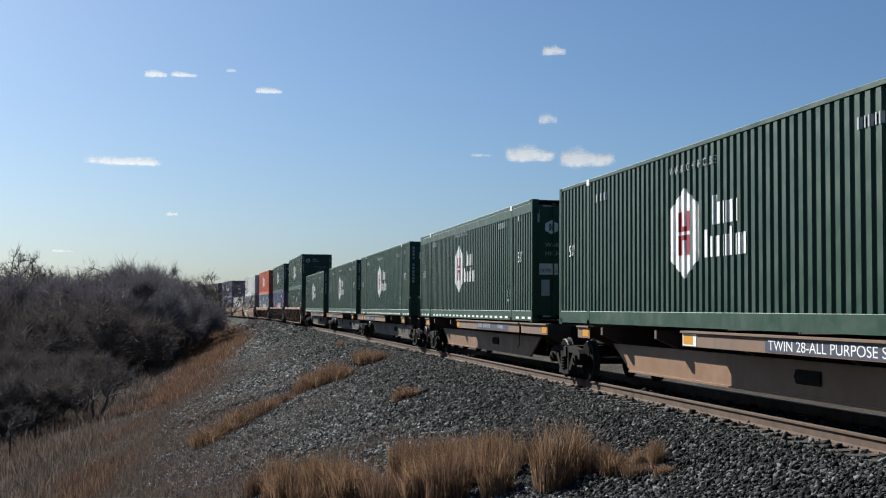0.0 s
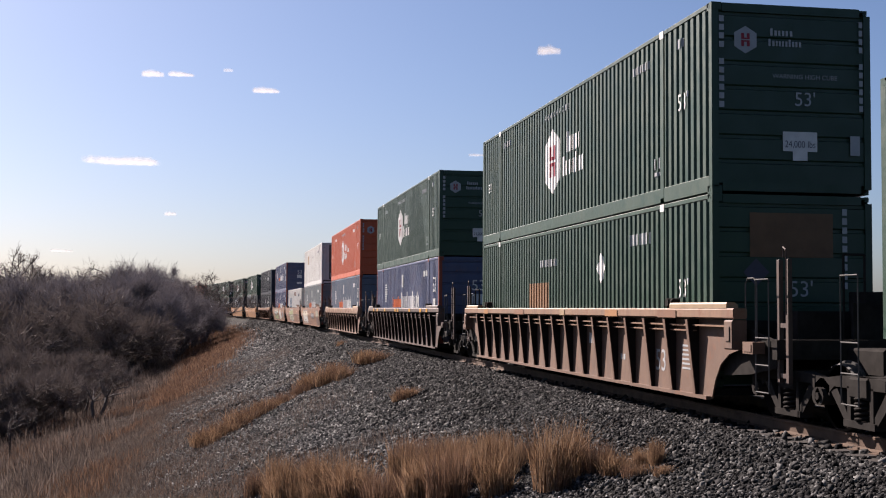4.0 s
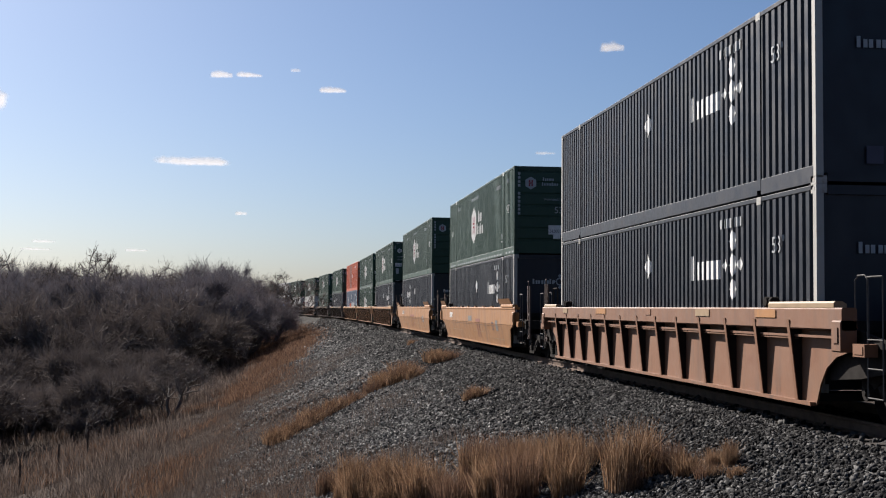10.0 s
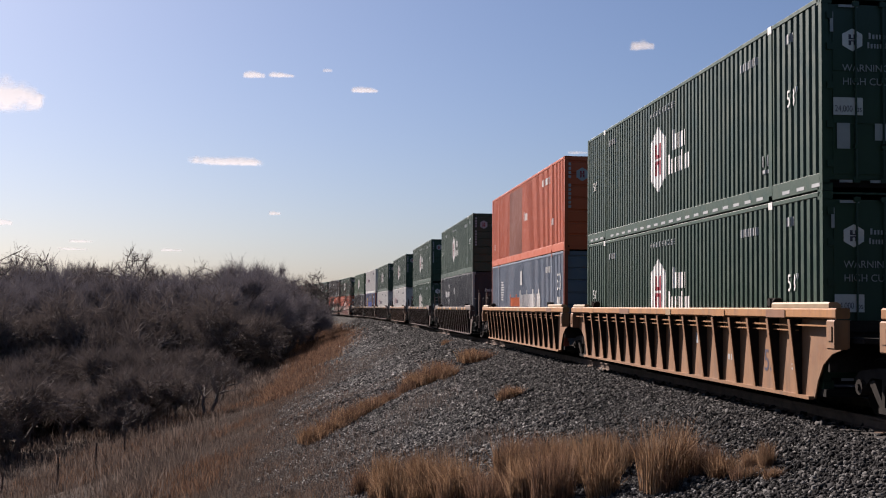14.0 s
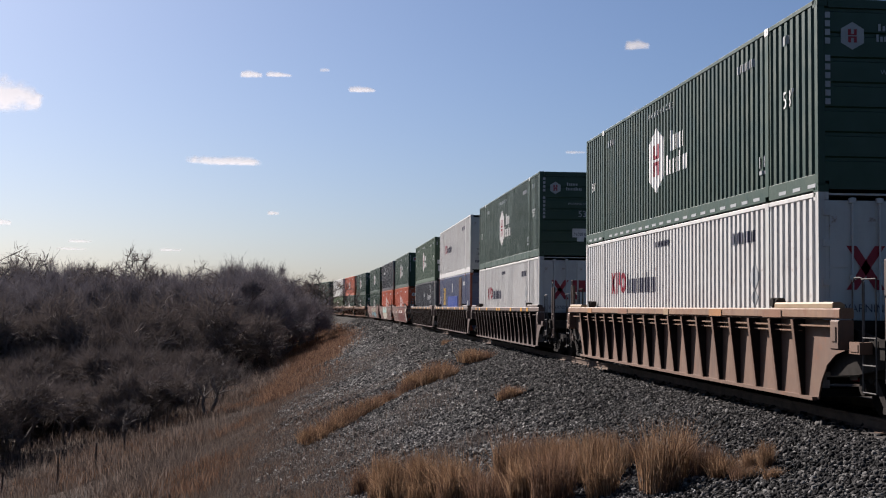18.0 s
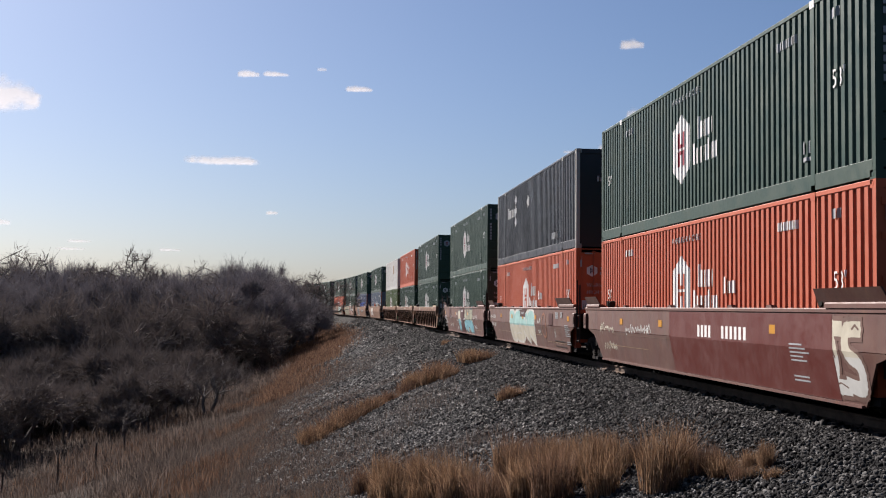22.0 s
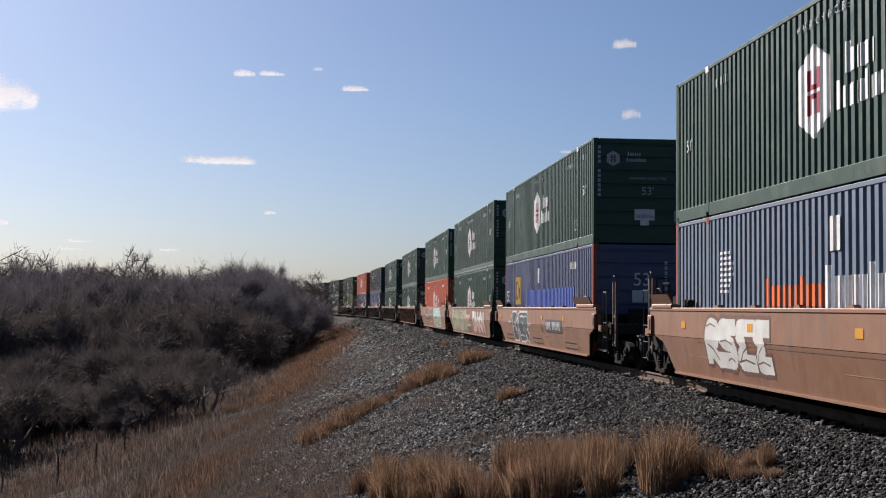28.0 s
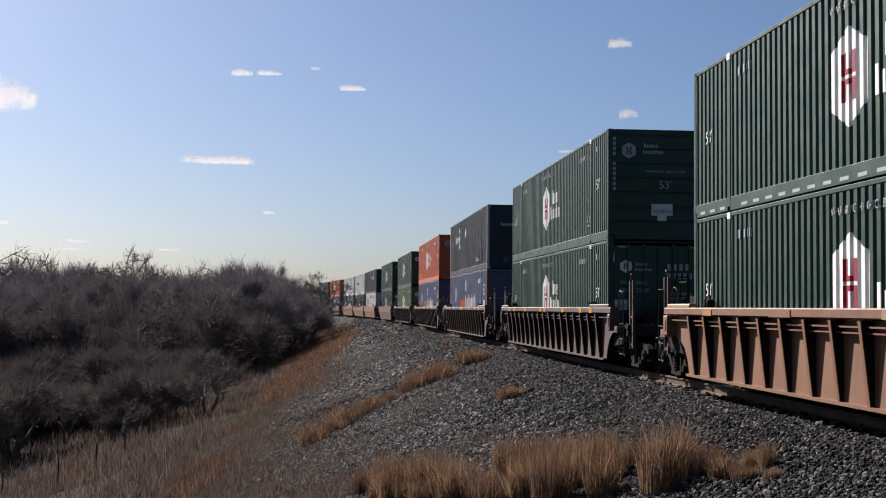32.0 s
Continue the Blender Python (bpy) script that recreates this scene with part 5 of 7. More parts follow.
def graffiti(seed, a0, a1, z0, z1, fill, line, letters=5, under=None, halo=None, soft=True, fat=0.30, thin=2):
    """A sprayed piece: fat slanting strokes with a contour, a second colour in their lower half, thin inner lines."""
    r = random.Random(seed)
    rim, body, low, inner, cloud_under = [], [], [], [], []
    w, h = (a1 - a0) / letters, z1 - z0
    th = min(fat * w * 1.1, fat * h)
    g = th / 2 + 0.06
    half = z0 + h * 0.52
    keep = lambda p, q: [(min(a1 - q, max(a0 + q, a)), min(z1 - q, max(z0 + q, z))) for a, z in p]
    for k in range(letters):
        shape = r.choice(STROKES)
        slant, wide = r.uniform(-0.25, 0.25), r.uniform(1.0, 1.22)
        pts = keep([(a0 + (k + 0.02) * w + (u * wide + slant * (v - 0.5)) * w + r.uniform(-.06, .06) * w, z0 + (v * 1.05 - 0.02) * h + r.uniform(-.05, .05) * h) for u, v in shape], g)
        rim += stroke(pts, th + 0.13, soft)
        body += stroke(pts, th, soft)
        if halo:
            cloud_under += stroke(keep(pts, g + 0.04), th + 0.26, soft)
        for poly in stroke(pts, th, soft):
            low += [f for f in split_at(poly, half) if sum(q[1] for q in f) / len(f) < half]
        for _ in range(thin):
            u = r.randrange(len(pts) - 1)
            (p, q), (p2, q2) = pts[u], pts[u + 1]
            o = r.uniform(-0.25, 0.25) * th
            inner += ribbon([(p + o, q), ((p + p2) / 2 + o, (q + q2) / 2 + 0.05 * h), (p2 + o, q2)], r.uniform(0.015, 0.04))
    return ([(cloud_under, halo)] if halo else []) + [(rim, line), (body, fill), (low, under or fill), (inner, line)]


def tag(seed, a0, a1, z0, z1, mat):
    """A quick scrawl: a line that loops and jags along, in rows."""
    r = random.Random(seed)
    out, rows = [], max(1, round((z1 - z0) / 0.42))
    for row in range(rows):
        base, high = z0 + row * (z1 - z0) / rows, 0.85 * (z1 - z0) / rows
        pts, a = [], a0 + r.uniform(0, 0.12)
        while a < a1 - 0.1:
            pts.append((a, base + high * (r.uniform(0.6, 1.0) if len(pts) % 2 else r.uniform(0.0, 0.35))))
            a += r.choice((-0.05, 0.06, 0.09, 0.13)) * (high / 0.3)
        if len(pts) > 3:
            out += ribbon(rounded(pts)[::2], 0.028)
    return [(out, mat)]


SPRAY_PALE = plain("pale_spray_paint", (0.38, 0.38, 0.36), 0.6, 0, 2, 0.2)
SPRAY_TEAL = plain("teal_spray_paint", (0.20, 0.33, 0.31), 0.6, 0, 2, 0.25)
SPRAY_LIME = plain("lime_spray_paint", (0.144, 0.168, 0.0686), 0.6, 0, 2, 0.25)
SPRAY_BLUE = plain("blue_spray_paint", (0.0624, 0.175, 0.225), 0.6, 0, 2, 0.25)
SPRAY_DARK = plain("dark_spray_paint", (0.0312, 0.0374, 0.0437), 0.6, 0, 2, 0.2)
SPRAY_BROWN = plain("brown_spray_paint", (0.0998, 0.0562, 0.0437), 0.6, 0, 2, 0.25)
SPRAY_GREEN = plain("green_spray_paint", (0.0312, 0.0936, 0.0624), 0.6, 0, 2, 0.25)
SPRAY_PINK = plain("pink_spray_paint", (0.36, 0.235, 0.20), 0.6, 0, 2, 0.25)
SPRAY_SAGE = plain("sage_spray_paint", (0.20, 0.205, 0.145), 0.6, 0, 1.2, 0.35)
SPRAY_CYAN = plain("cyan_spray_paint", (0.14, 0.31, 0.36), 0.6, 0, 1.2, 0.35)
SPRAY_CREAM = plain("cream_spray_paint", (0.36, 0.335, 0.265), 0.6, 0, 2, 0.2)

# ---- the train: where each container's near end stands along the line at the start ----
# sides: paint, markings, end wall, style
H = lambda end="panel", refl=False, mk="hub": (GREEN, mk, end, "dark green corrugated 53-foot container with a white and red badge", None, "corrugated", refl)
OL = (OLIVE, "hub", "door", "sun-faded olive green corrugated 53-foot container with a white badge", None, "corrugated", False)
OR = lambda end="panel": (ORANGE, "hub_inc", end, "orange corrugated 53-foot container with a white badge", None, "corrugated", False)
OR_PATCH = (ORANGE, "patched", "panel", "orange corrugated container with a brown repainted patch", None, "corrugated", False)
UM = (NAVY, "umax", "umax", "navy blue corrugated container with white posts and wordmark", POST_WHITE, "corrugated", False)
UR = (NAVY, "umax_rev", "umax", "navy blue corrugated container with white posts and diamond mark", POST_WHITE, "corrugated", False)
ST = (BLUE, "stack", "stack", "faded blue corrugated container with orange-red corner posts", POST_RED, "corrugated", False)
SG = (SLATE, "stack", "stack", "bleached grey-blue corrugated container with orange-red corner posts", POST_RED, "corrugated", False)
SP = (PALE_SLATE, "stack", "stack", "bleached grey-blue corrugated container with orange-red corner posts", POST_RED, "corrugated", False)
XW = (WHITE, "xpo", "xpo", "white corrugated container with a red and dark wordmark", None, "corrugated", False)
XT = (WHITE, "xpo_top", "xpo", "white corrugated container with a red and dark wordmark", None, "corrugated", False)
EW = (CREAM, "emp", "emp", "scuffed off-white grooved container with a tan logo panel", None, "groove", False)
EM = (CREAM, "emp_mid", "emp", "scuffed off-white grooved container with a tan logo panel", None, "groove", False)
ED = (GREEN, "emp_dark", "emp_dark", "dark green corrugated container with an ochre logo panel", None, "corrugated", False)
CS = (CREAM, "csx", "csx", "cream corrugated container with blue logo blocks", None, "corrugated", False)
YB = (BLUE, "yellow_box", "stack", "blue corrugated container with a yellow box logo", POST_RED, "corrugated", False)

YR = (BLUE, "yellow_box_rust", "stack", "blue corrugated container with a yellow panel and a rusty patch", POST_RED, "corrugated", False)
FG = (FADED_GREEN, "hub", "door", "faded mid-green corrugated 53-foot container with a white badge", None, "corrugated", False)

RIB, FLAT = "ribbed", "smooth"
# near end along the line, upper, lower, car paint, car kind, posts
CONSIST = [
    (9.5, H("door", False), None, None, "spine", 0), (27.99, H("door", True), None, None, "spine", 0), (46.76, H("panel", True), None, None, "spine", 0),
    (65.2, H("panel", True), None, None, "spine", 0), (85.48, H("panel", True), None, None, "spine", 0),
    (106.39, H("panel"), ED, RUST_TAN, RIB, 17), (129.4, H("panel"), ST, BROWN, RIB, 17), (152.56, OR("panel"), SG, RUST_TAN, RIB, 12),
    (176.1, EW, SP, ORANGE_TAN, FLAT, 0), (195.5, None, CS, ORANGE_TAN, FLAT, 0), (214.75, ST, ST, ORANGE_TAN, FLAT, 0),
    (238.24, UM, UM, ORANGE_TAN, RIB, 13), (261.41, H("panel", 2), UM, YELLOW_TAN, FLAT, 0), (284.78, H("panel"), UR, YELLOW_TAN, FLAT, 0),
    (308.5, H("door"), UM, YELLOW_TAN, RIB, 17), (328.05, H("door", 2), H("door"), YELLOW_TAN, RIB, 17), (347.5, OR_PATCH, SG, YELLOW_TAN, RIB, 17),
    (370.75, H("panel"), UR, BROWN, RIB, 17), (394.2, H("panel"), H("door"), BROWN, RIB, 17), (418.1, H("panel", 2), XW, RUST_TAN, RIB, 17),
    (441.76, H("panel"), XW, BROWN, RIB, 17), (461.57, XT, YR, BROWN, RIB, 17), (481.24, FG, UM, BROWN, RIB, 17),
    (505.0, H("panel"), OR("door"), OXIDE, FLAT, 0), (524.45, UR, OR("door"), OXIDE, FLAT, 0), (543.97, H("panel"), H("door"), OXIDE, FLAT, 0),
    (567.66, H("panel"), H("door"), ORANGE_TAN, RIB, 12), (587.39, OR("panel"), H("door"), ORANGE_TAN, RIB, 12), (607.05, EM, OL, ORANGE_TAN, RIB, 12),
    (630.7, H("panel"), SG, ORANGE_TAN, FLAT, 0), (654.74, H("panel"), YB, ORANGE_TAN, FLAT, 0), (674.44, H("panel", 2), H("panel"), ORANGE_TAN, FLAT, 0), (694.03, H("panel"), OR("door"), ORANGE_TAN, FLAT, 0),
    (717.75, H("panel", 2), H("door"), ORANGE_TAN, RIB, 17), (741.3, H("panel"), H("door"), BROWN, RIB, 17), (764.99, UR, ST, BROWN, RIB, 17),
    (788.2, OR("panel"), ST, BROWN, RIB, 17), (811.94, H("door"), OL, BROWN, RIB, 17), (835.5, H("panel"), H("door"), OXIDE, FLAT, 0),
    (861.0, UM, CS, ORANGE_TAN, FLAT, 0), (880.2, XT, H("door"), ORANGE_TAN, FLAT, 0), (899.0, XT, ST, ORANGE_TAN, FLAT, 0),
    (922.67, OR("panel"), SG, ORANGE_TAN, FLAT, 0), (942.0, H("door"), H("door"), ORANGE_TAN, FLAT, 0), (961.5, H("door"), None, ORANGE_TAN, FLAT, 0),
]

_wide = lambda a, z, n=11: bars(a, z, n, 0.10, 0.20, 0.05)
BOARD = lambda a: ("number_board", [rect(a, 0.75, a + 2.75, 1.15)], plain_store("worn_dark_board", (0.045, 0.038, 0.034)), "dark number board")
NUMBER = lambda a: ("car_number", bars(a + 0.16, 0.83, 4, 0.13, 0.25, 0.08) + bars(a + 1.22, 0.83, 6, 0.13, 0.25, 0.09), MARK_GREY, "pale car number")
PLATES_AT = lambda *at: ("reflector", [rect(a - 0.13, 1.13, a + 0.13, 1.27) for a in at], MARK_YELLOW, "yellow reflectors")
PLATES = PLATES_AT(1.2, 5.0, 9.2, 13.4)


def outline(a0, a1, z0, z1, t=0.022):
    return [rect(a0, z0, a1, z0 + t), rect(a0, z1 - t, a1, z1), rect(a0, z0 + t, a0 + t, z1 - t), rect(a1 - t, z0 + t, a1, z1 - t)]


HATCH = lambda *at: ("access_panel", [q for a in at for q in outline(a, a + 1.75, 0.34, 0.52)], plain_store("dark_panel_joint", (0.03, 0.022, 0.018)), "dark joints of low access panels")
FINE = lambda a, n=5: ("data_print", [rect(a, 0.98 - 0.06 * k, a + 0.5 + 0.12 * (k % 3), 1.005 - 0.06 * k) for k in range(n)] + [rect(a, 0.5 - 0.06 * k, a + 0.6, 0.525 - 0.06 * k) for k in range(2)], MARK_GREY, "rows of small print")
RED_PATCH = lambda a0, z0, a1, z1: ("repaint", [rect(a0, z0, a1, z1)], paint_store("dark_red_patch", (0.05, 0.014, 0.012)), "dark red repainted patch")
CAR_MARKS = {
    8: [BOARD(9.7), NUMBER(9.7), PLATES, HATCH(7.2)], 9: [PLATES, HATCH(12.0), FINE(14.8)], 10: [BOARD(3.4), NUMBER(3.4), PLATES_AT(4.9, 11.4), HATCH(13.2)],
    23: [("repaint", [rect(7.1, 0.25, 15.2, 1.45)], paint_store("fresh_red_repaint", (0.082, 0.017, 0.0125)), "fresh dark red repainted section"), ("car_number", bars(9.0, 0.99, 4, 0.13, 0.22, 0.09) + bars(10.4, 0.99, 6, 0.13, 0.22, 0.10), MARK_WHITE, "white car number"), PLATES_AT(3.0, 6.4, 12.9), FINE(13.6)],
    24: [PLATES_AT(2.55, 5.4, 7.9, 10.5, 13.3, 16.05), ("emblem", ring(12.05, 0.95, 0.42, 0.07), plain_store("faded_emblem", (0.20, 0.085, 0.045)), "faded round emblem"), RED_PATCH(7.33, 1.2, 8.45, 1.45), RED_PATCH(12.98, 0.98, 13.62, 1.34), FINE(15.5, 6), ("stencil", bars(14.1, 1.18, 3, 0.08, 0.2, 0.07) + bars(14.95, 1.22, 2, 0.08, 0.17, 0.07) + bars(7.55, 1.28, 5, 0.07, 0.09, 0.08), MARK_GREY, "small white stencils"), HATCH(13.6)],
    25: [PLATES_AT(-0.4, 2.4, 5.24, 8.1, 10.55), RED_PATCH(7.35, 0.25, 8.85, 1.45), RED_PATCH(8.86, 0.82, 9.6, 1.02), RED_PATCH(1.8, 0.96, 2.7, 1.45), ("stencil", words("53", 0.62, -0.25, 0.62, 0.8) + [rect(7.42, 0.72, 7.62, 0.98)] + bars(7.75, 1.28, 7, 0.07, 0.09, 0.05) + bars(8.7, 0.88, 8, 0.05, 0.09, 0.05), MARK_WHITE, "white stencils"), ("emblem", ring(8.2, 0.8, 0.16, 0.02), MARK_GREY, "pale round emblem"), FINE(-0.6, 3)],
    29: [PLATES], 30: [BOARD(10.0), NUMBER(10.0), PLATES_AT(0.1, 2.95, 9.4, 13.0), HATCH(1.2, 7.35, 12.9), ("stencil", words("B", 0.40, 9.25, 0.74), plain_store("worn_dark_board", (0.045, 0.038, 0.034)), "dark letter stencil")],
    31: [PLATES_AT(0.33, 3.7, 6.55, 9.5, 13.2), HATCH(7.45)], 32: [BOARD(3.2), NUMBER(3.2), PLATES_AT(2.4, 5.8, 9.6, 13.2), HATCH(1.15), ("stencil", words("A", 0.40, 6.5, 0.66) + words("53", 0.5, 0.1, 0.6, 0.7), plain_store("worn_dark_board", (0.045, 0.038, 0.034)), "dark stencils")], 40: [PLATES], 41: [PLATES],
}
CAR_MARKS[12] = [("car_number", _wide(1.7, 1.1, 6), MARK_WHITE, ""), ("stencil", words("53", 0.42, 12.9, 0.72), MARK_DARK, "dark 53 stencil"), ("label", [rect(13.75, 0.72, 14.15, 1.08), rect(7.2, 1.0, 8.2, 1.2)], plain_store("grey_data_panel", (0.1248, 0.117, 0.1092)), "grey data panels"), ("emblem", [rect(9.2, 0.98, 10.3, 1.10), rect(9.45, 0.42, 9.59, 0.94), rect(9.95, 0.42, 10.09, 0.94)], plain_store("faded_red_logo", (0.156, 0.0585, 0.039)), "faded red logo strokes")]
CAR_MARKS[13] = [("car_number", _wide(2.3, 1.1, 6), MARK_WHITE, ""), ("stencil", words("53", 0.42, 13.0, 0.72), MARK_DARK, "dark 53 stencil"), ("emblem", [rect(7.2, 0.98, 9.4, 1.10), rect(7.54, 0.42, 7.68, 0.94), rect(8.29, 0.42, 8.43, 0.94), rect(9.0, 0.42, 9.14, 0.94)], plain_store("faded_red_logo", (0.156, 0.0585, 0.039)), "faded red logo strokes"), ("label", [rect(13.75, 0.72, 14.15, 1.08), rect(2.4, 1.12, 3.5, 1.32)], plain_store("grey_data_panel", (0.1248, 0.117, 0.1092)), "grey data panels"), ("data_print", bars(13.80, 0.92, 4, 0.05, 0.08, 0.03) + bars(13.80, 0.78, 4, 0.05, 0.08, 0.03), MARK_GREY, "")]
for _i in (14, 15, 20, 21, 22, 5, 6):
    CAR_MARKS[_i] = [("stencil", words("53", 0.50, 13.9, 0.52), MARK_DARK if _i in (14, 15) else MARK_GREY, "worn 53 stencil"), ("data_print", [rect(15.1, 0.94 - 0.07 * _k, 15.5, 0.97 - 0.07 * _k) for _k in range(6)] + bars(10.2, 0.86, 2, 0.14, 0.2, 0.08) + bars(12.1, 0.62, 2, 0.1, 0.1, 0.06), MARK_GREY, "small worn print")]
G = graffiti
CAR_ART = {
    8: G(1, 1.95, 6.3, 0.38, 1.34, SPRAY_CREAM, SPRAY_DARK, 5, SPRAY_PALE, SPRAY_PALE) + G(2, 14.0, 15.9, 0.26, 1.42, SPRAY_SAGE, SPRAY_DARK, 2, SPRAY_BROWN, fat=0.24) + tag(3, 0.9, 1.9, 0.9, 1.25, SPRAY_PALE) + tag(29, 6.6, 7.8, 0.95, 1.25, SPRAY_CREAM),
    9: G(4, 4.8, 9.6, 0.36, 1.38, SPRAY_LIME, SPRAY_DARK, 5, SPRAY_SAGE, SPRAY_PALE) + tag(5, 2.6, 3.9, 0.7, 1.3, SPRAY_PALE) + tag(6, 11.9, 14.2, 0.75, 1.15, SPRAY_DARK),
    10: G(7, 2.4, 7.6, 0.92, 1.46, SPRAY_PINK, SPRAY_GREEN, 5, SPRAY_TEAL, fat=0.42) + G(30, 2.8, 8.3, 0.30, 0.86, SPRAY_LIME, SPRAY_DARK, 6, SPRAY_LIME, fat=0.42) + G(8, 9.7, 12.0, 0.26, 1.46, SPRAY_PALE, SPRAY_DARK, 2, SPRAY_PALE, SPRAY_PINK, fat=0.36, thin=1) + tag(9, 12.1, 13.0, 0.45, 1.3, SPRAY_PINK) + tag(28, 13.1, 15.0, 0.55, 1.25, SPRAY_BLUE) + tag(38, 13.3, 14.6, 0.6, 1.2, SPRAY_BLUE),
    23: tag(11, 0.9, 2.5, 0.4, 1.3, SPRAY_CREAM) + tag(10, 3.4, 5.8, 0.85, 1.3, SPRAY_PALE) + G(12, 14.9, 16.2, 0.28, 1.42, SPRAY_CREAM, SPRAY_BROWN, 2, SPRAY_PALE),
    24: G(13, 4.8, 10.3, 0.27, 1.46, SPRAY_TEAL, SPRAY_PALE, 4, SPRAY_CREAM, SPRAY_CREAM, fat=0.40) + tag(14, 10.9, 11.5, 0.6, 1.3, SPRAY_PALE) + tag(15, 13.7, 14.1, 0.6, 1.4, SPRAY_PALE) + tag(26, -0.4, 1.2, 0.7, 1.35, SPRAY_PALE),
    25: G(16, 6.3, 7.4, 0.26, 1.46, SPRAY_CREAM, SPRAY_DARK, 1, SPRAY_CYAN, soft=False, fat=0.4) + G(17, 8.9, 12.6, 0.26, 1.46, SPRAY_SAGE, SPRAY_DARK, 3, SPRAY_CYAN, SPRAY_CREAM, soft=False, fat=0.36, thin=1) + tag(27, 5.4, 6.2, 0.3, 1.4, SPRAY_PALE) + tag(18, 1.9, 3.6, 0.35, 1.3, SPRAY_PALE) + tag(35, 12.8, 14.4, 0.4, 1.3, SPRAY_PALE),
    26: tag(31, 4.0, 5.4, 1.32, 1.46, SPRAY_PALE), 27: tag(32, 3.8, 6.4, 1.34, 1.46, SPRAY_DARK) + tag(33, 8.6, 10.2, 1.30, 1.48, SPRAY_PALE), 28: tag(34, 6.0, 7.6, 1.32, 1.46, SPRAY_DARK), 29: G(19, 2.5, 6.0, 0.4, 1.4, SPRAY_PALE, OXIDE, 4),
    30: G(20, 3.1, 6.6, 0.28, 1.40, SPRAY_DARK, SPRAY_PALE, 4, SPRAY_DARK, soft=False, fat=0.34, thin=3) + tag(21, 2.2, 3.0, 0.85, 1.15, SPRAY_PALE) + tag(36, 6.7, 7.6, 0.8, 1.15, SPRAY_PALE),
    31: G(22, 1.0, 8.0, 0.26, 1.46, SPRAY_SAGE, SPRAY_BROWN, 7, SPRAY_SAGE, SPRAY_LIME, soft=False, fat=0.33, thin=4) + [([rect(7.8, 1.02, 9.3, 1.16), rect(8.05, 0.72, 8.3, 1.02), rect(8.75, 0.72, 9.0, 1.02), rect(7.9, 0.60, 9.25, 0.70), rect(8.45, 0.76, 8.62, 0.98)], SPRAY_PINK)] + G(23, 10.3, 14.6, 0.28, 1.40, SPRAY_PALE, SPRAY_BROWN, 4, SPRAY_PINK, soft=False, fat=0.28),
    32: tag(25, 1.8, 5.4, 1.2, 1.44, SPRAY_BROWN) + G(37, 6.4, 7.6, 0.55, 1.44, ORANGE_TAN, SPRAY_CREAM, 1, fat=0.34) + G(24, 8.8, 14.0, 0.30, 1.45, SPRAY_TEAL, SPRAY_PALE, 5, SPRAY_SAGE, SPRAY_DARK, soft=False),
}
CAR_WORDS = {"spine": "brown and yellow skeletal spine car on steel bogies", RIB: "weathered steel well car with tapering side posts", FLAT: "weathered smooth-sided steel well car with spray paint"}
COLOUR_WORD = {RUST_TAN: "rusty tan", YELLOW_TAN: "yellow ochre", BROWN: "dark brown", OXIDE: "oxide red", ORANGE_TAN: "orange tan"}

MOVERS = []                            # thing, distance along the line at the start, height
for i, (near_s, upper, lower, car_paint, kind, posts) in enumerate(CONSIST):
    mid = near_s + HALF
    before = near_s - CONSIST[i - 1][0] if i else 30.0
    after = CONSIST[i + 1][0] - near_s if i + 1 < len(CONSIST) else 19.5
    jn, jf = (before < 21.2), (after / 2 if after < 21.2 else 0)
    if kind == "spine":
        if i in (1, 4):
            jf = 0
        if i == 3:
            jf -= 0.7
        # the first two cars get the sunlit sill tone, the rest the shaded one
        car = spine_car(CAR_WORDS["spine"], i not in (0, 2), jf, "" if i else "TWIN 28-ALL PURPOSE SPINE", {1: 7.3, 2: 8.1}.get(i, 9.0), -1 if i in (2, 3) else 1, (0.15, 0.086, 0.049) if i < 2 else (0.055, 0.042, 0.034))
        MOVERS.append((car, mid - (0.8 if i < 2 else 0.0), 0.0))
        box_ob = container(*upper)
        MOVERS.append((box_ob, mid, SPINE_BED))
        if i == 1:
            part("header_band", shared("header_band", lambda: Build().rbox(-CW / 2 + 0.002, -CW / 2 + 0.05, -HALF + 0.12, HALF - 0.12, CH - 0.30, CH - 0.078, 0.008)), GREEN, box_ob)
        continue
    if i == 5:
        jn = False
    word = CAR_WORDS[kind].replace("weathered", COLOUR_WORD[car_paint])
    if kind == FLAT and i not in CAR_ART:
        word = COLOUR_WORD[car_paint] + " smooth-sided steel well car"
    MOVERS.append((well_car(car_paint, kind, jn, jf, word, posts, CAR_MARKS.get(i, ()), CAR_ART.get(i, ()), i > 37), mid, 0.0))
    if lower:
        MOVERS.append((container(*lower, i > 35), mid, WELL_FLOOR))
    if upper:
        MOVERS.append((container(*upper, i > 35), mid, WELL_FLOOR + CH + 0.004 if lower else WELL_FLOOR))

# metres that the train has come on, second by second
RUN_T = [0, 1, 2, 3, 4, 7, 8, 9, 10, 11, 12, 13, 14, 15, 18, 19, 20, 21, 22, 23, 24, 25, 26, 28.5, 29, 30, 31, 32]
RUN_D = [0, 22.3, 44.59, 66.86, 89.1, 155.64, 177.8, 199.89, 221.97, 244.08, 266.22, 288.4, 310.7, 333.18, 400.6, 422.89, 445.07, 467.27, 489.41, 511.5, 533.58, 555.66, 577.74, 633.03, 644.07, 666.15, 688.22, 710.25]


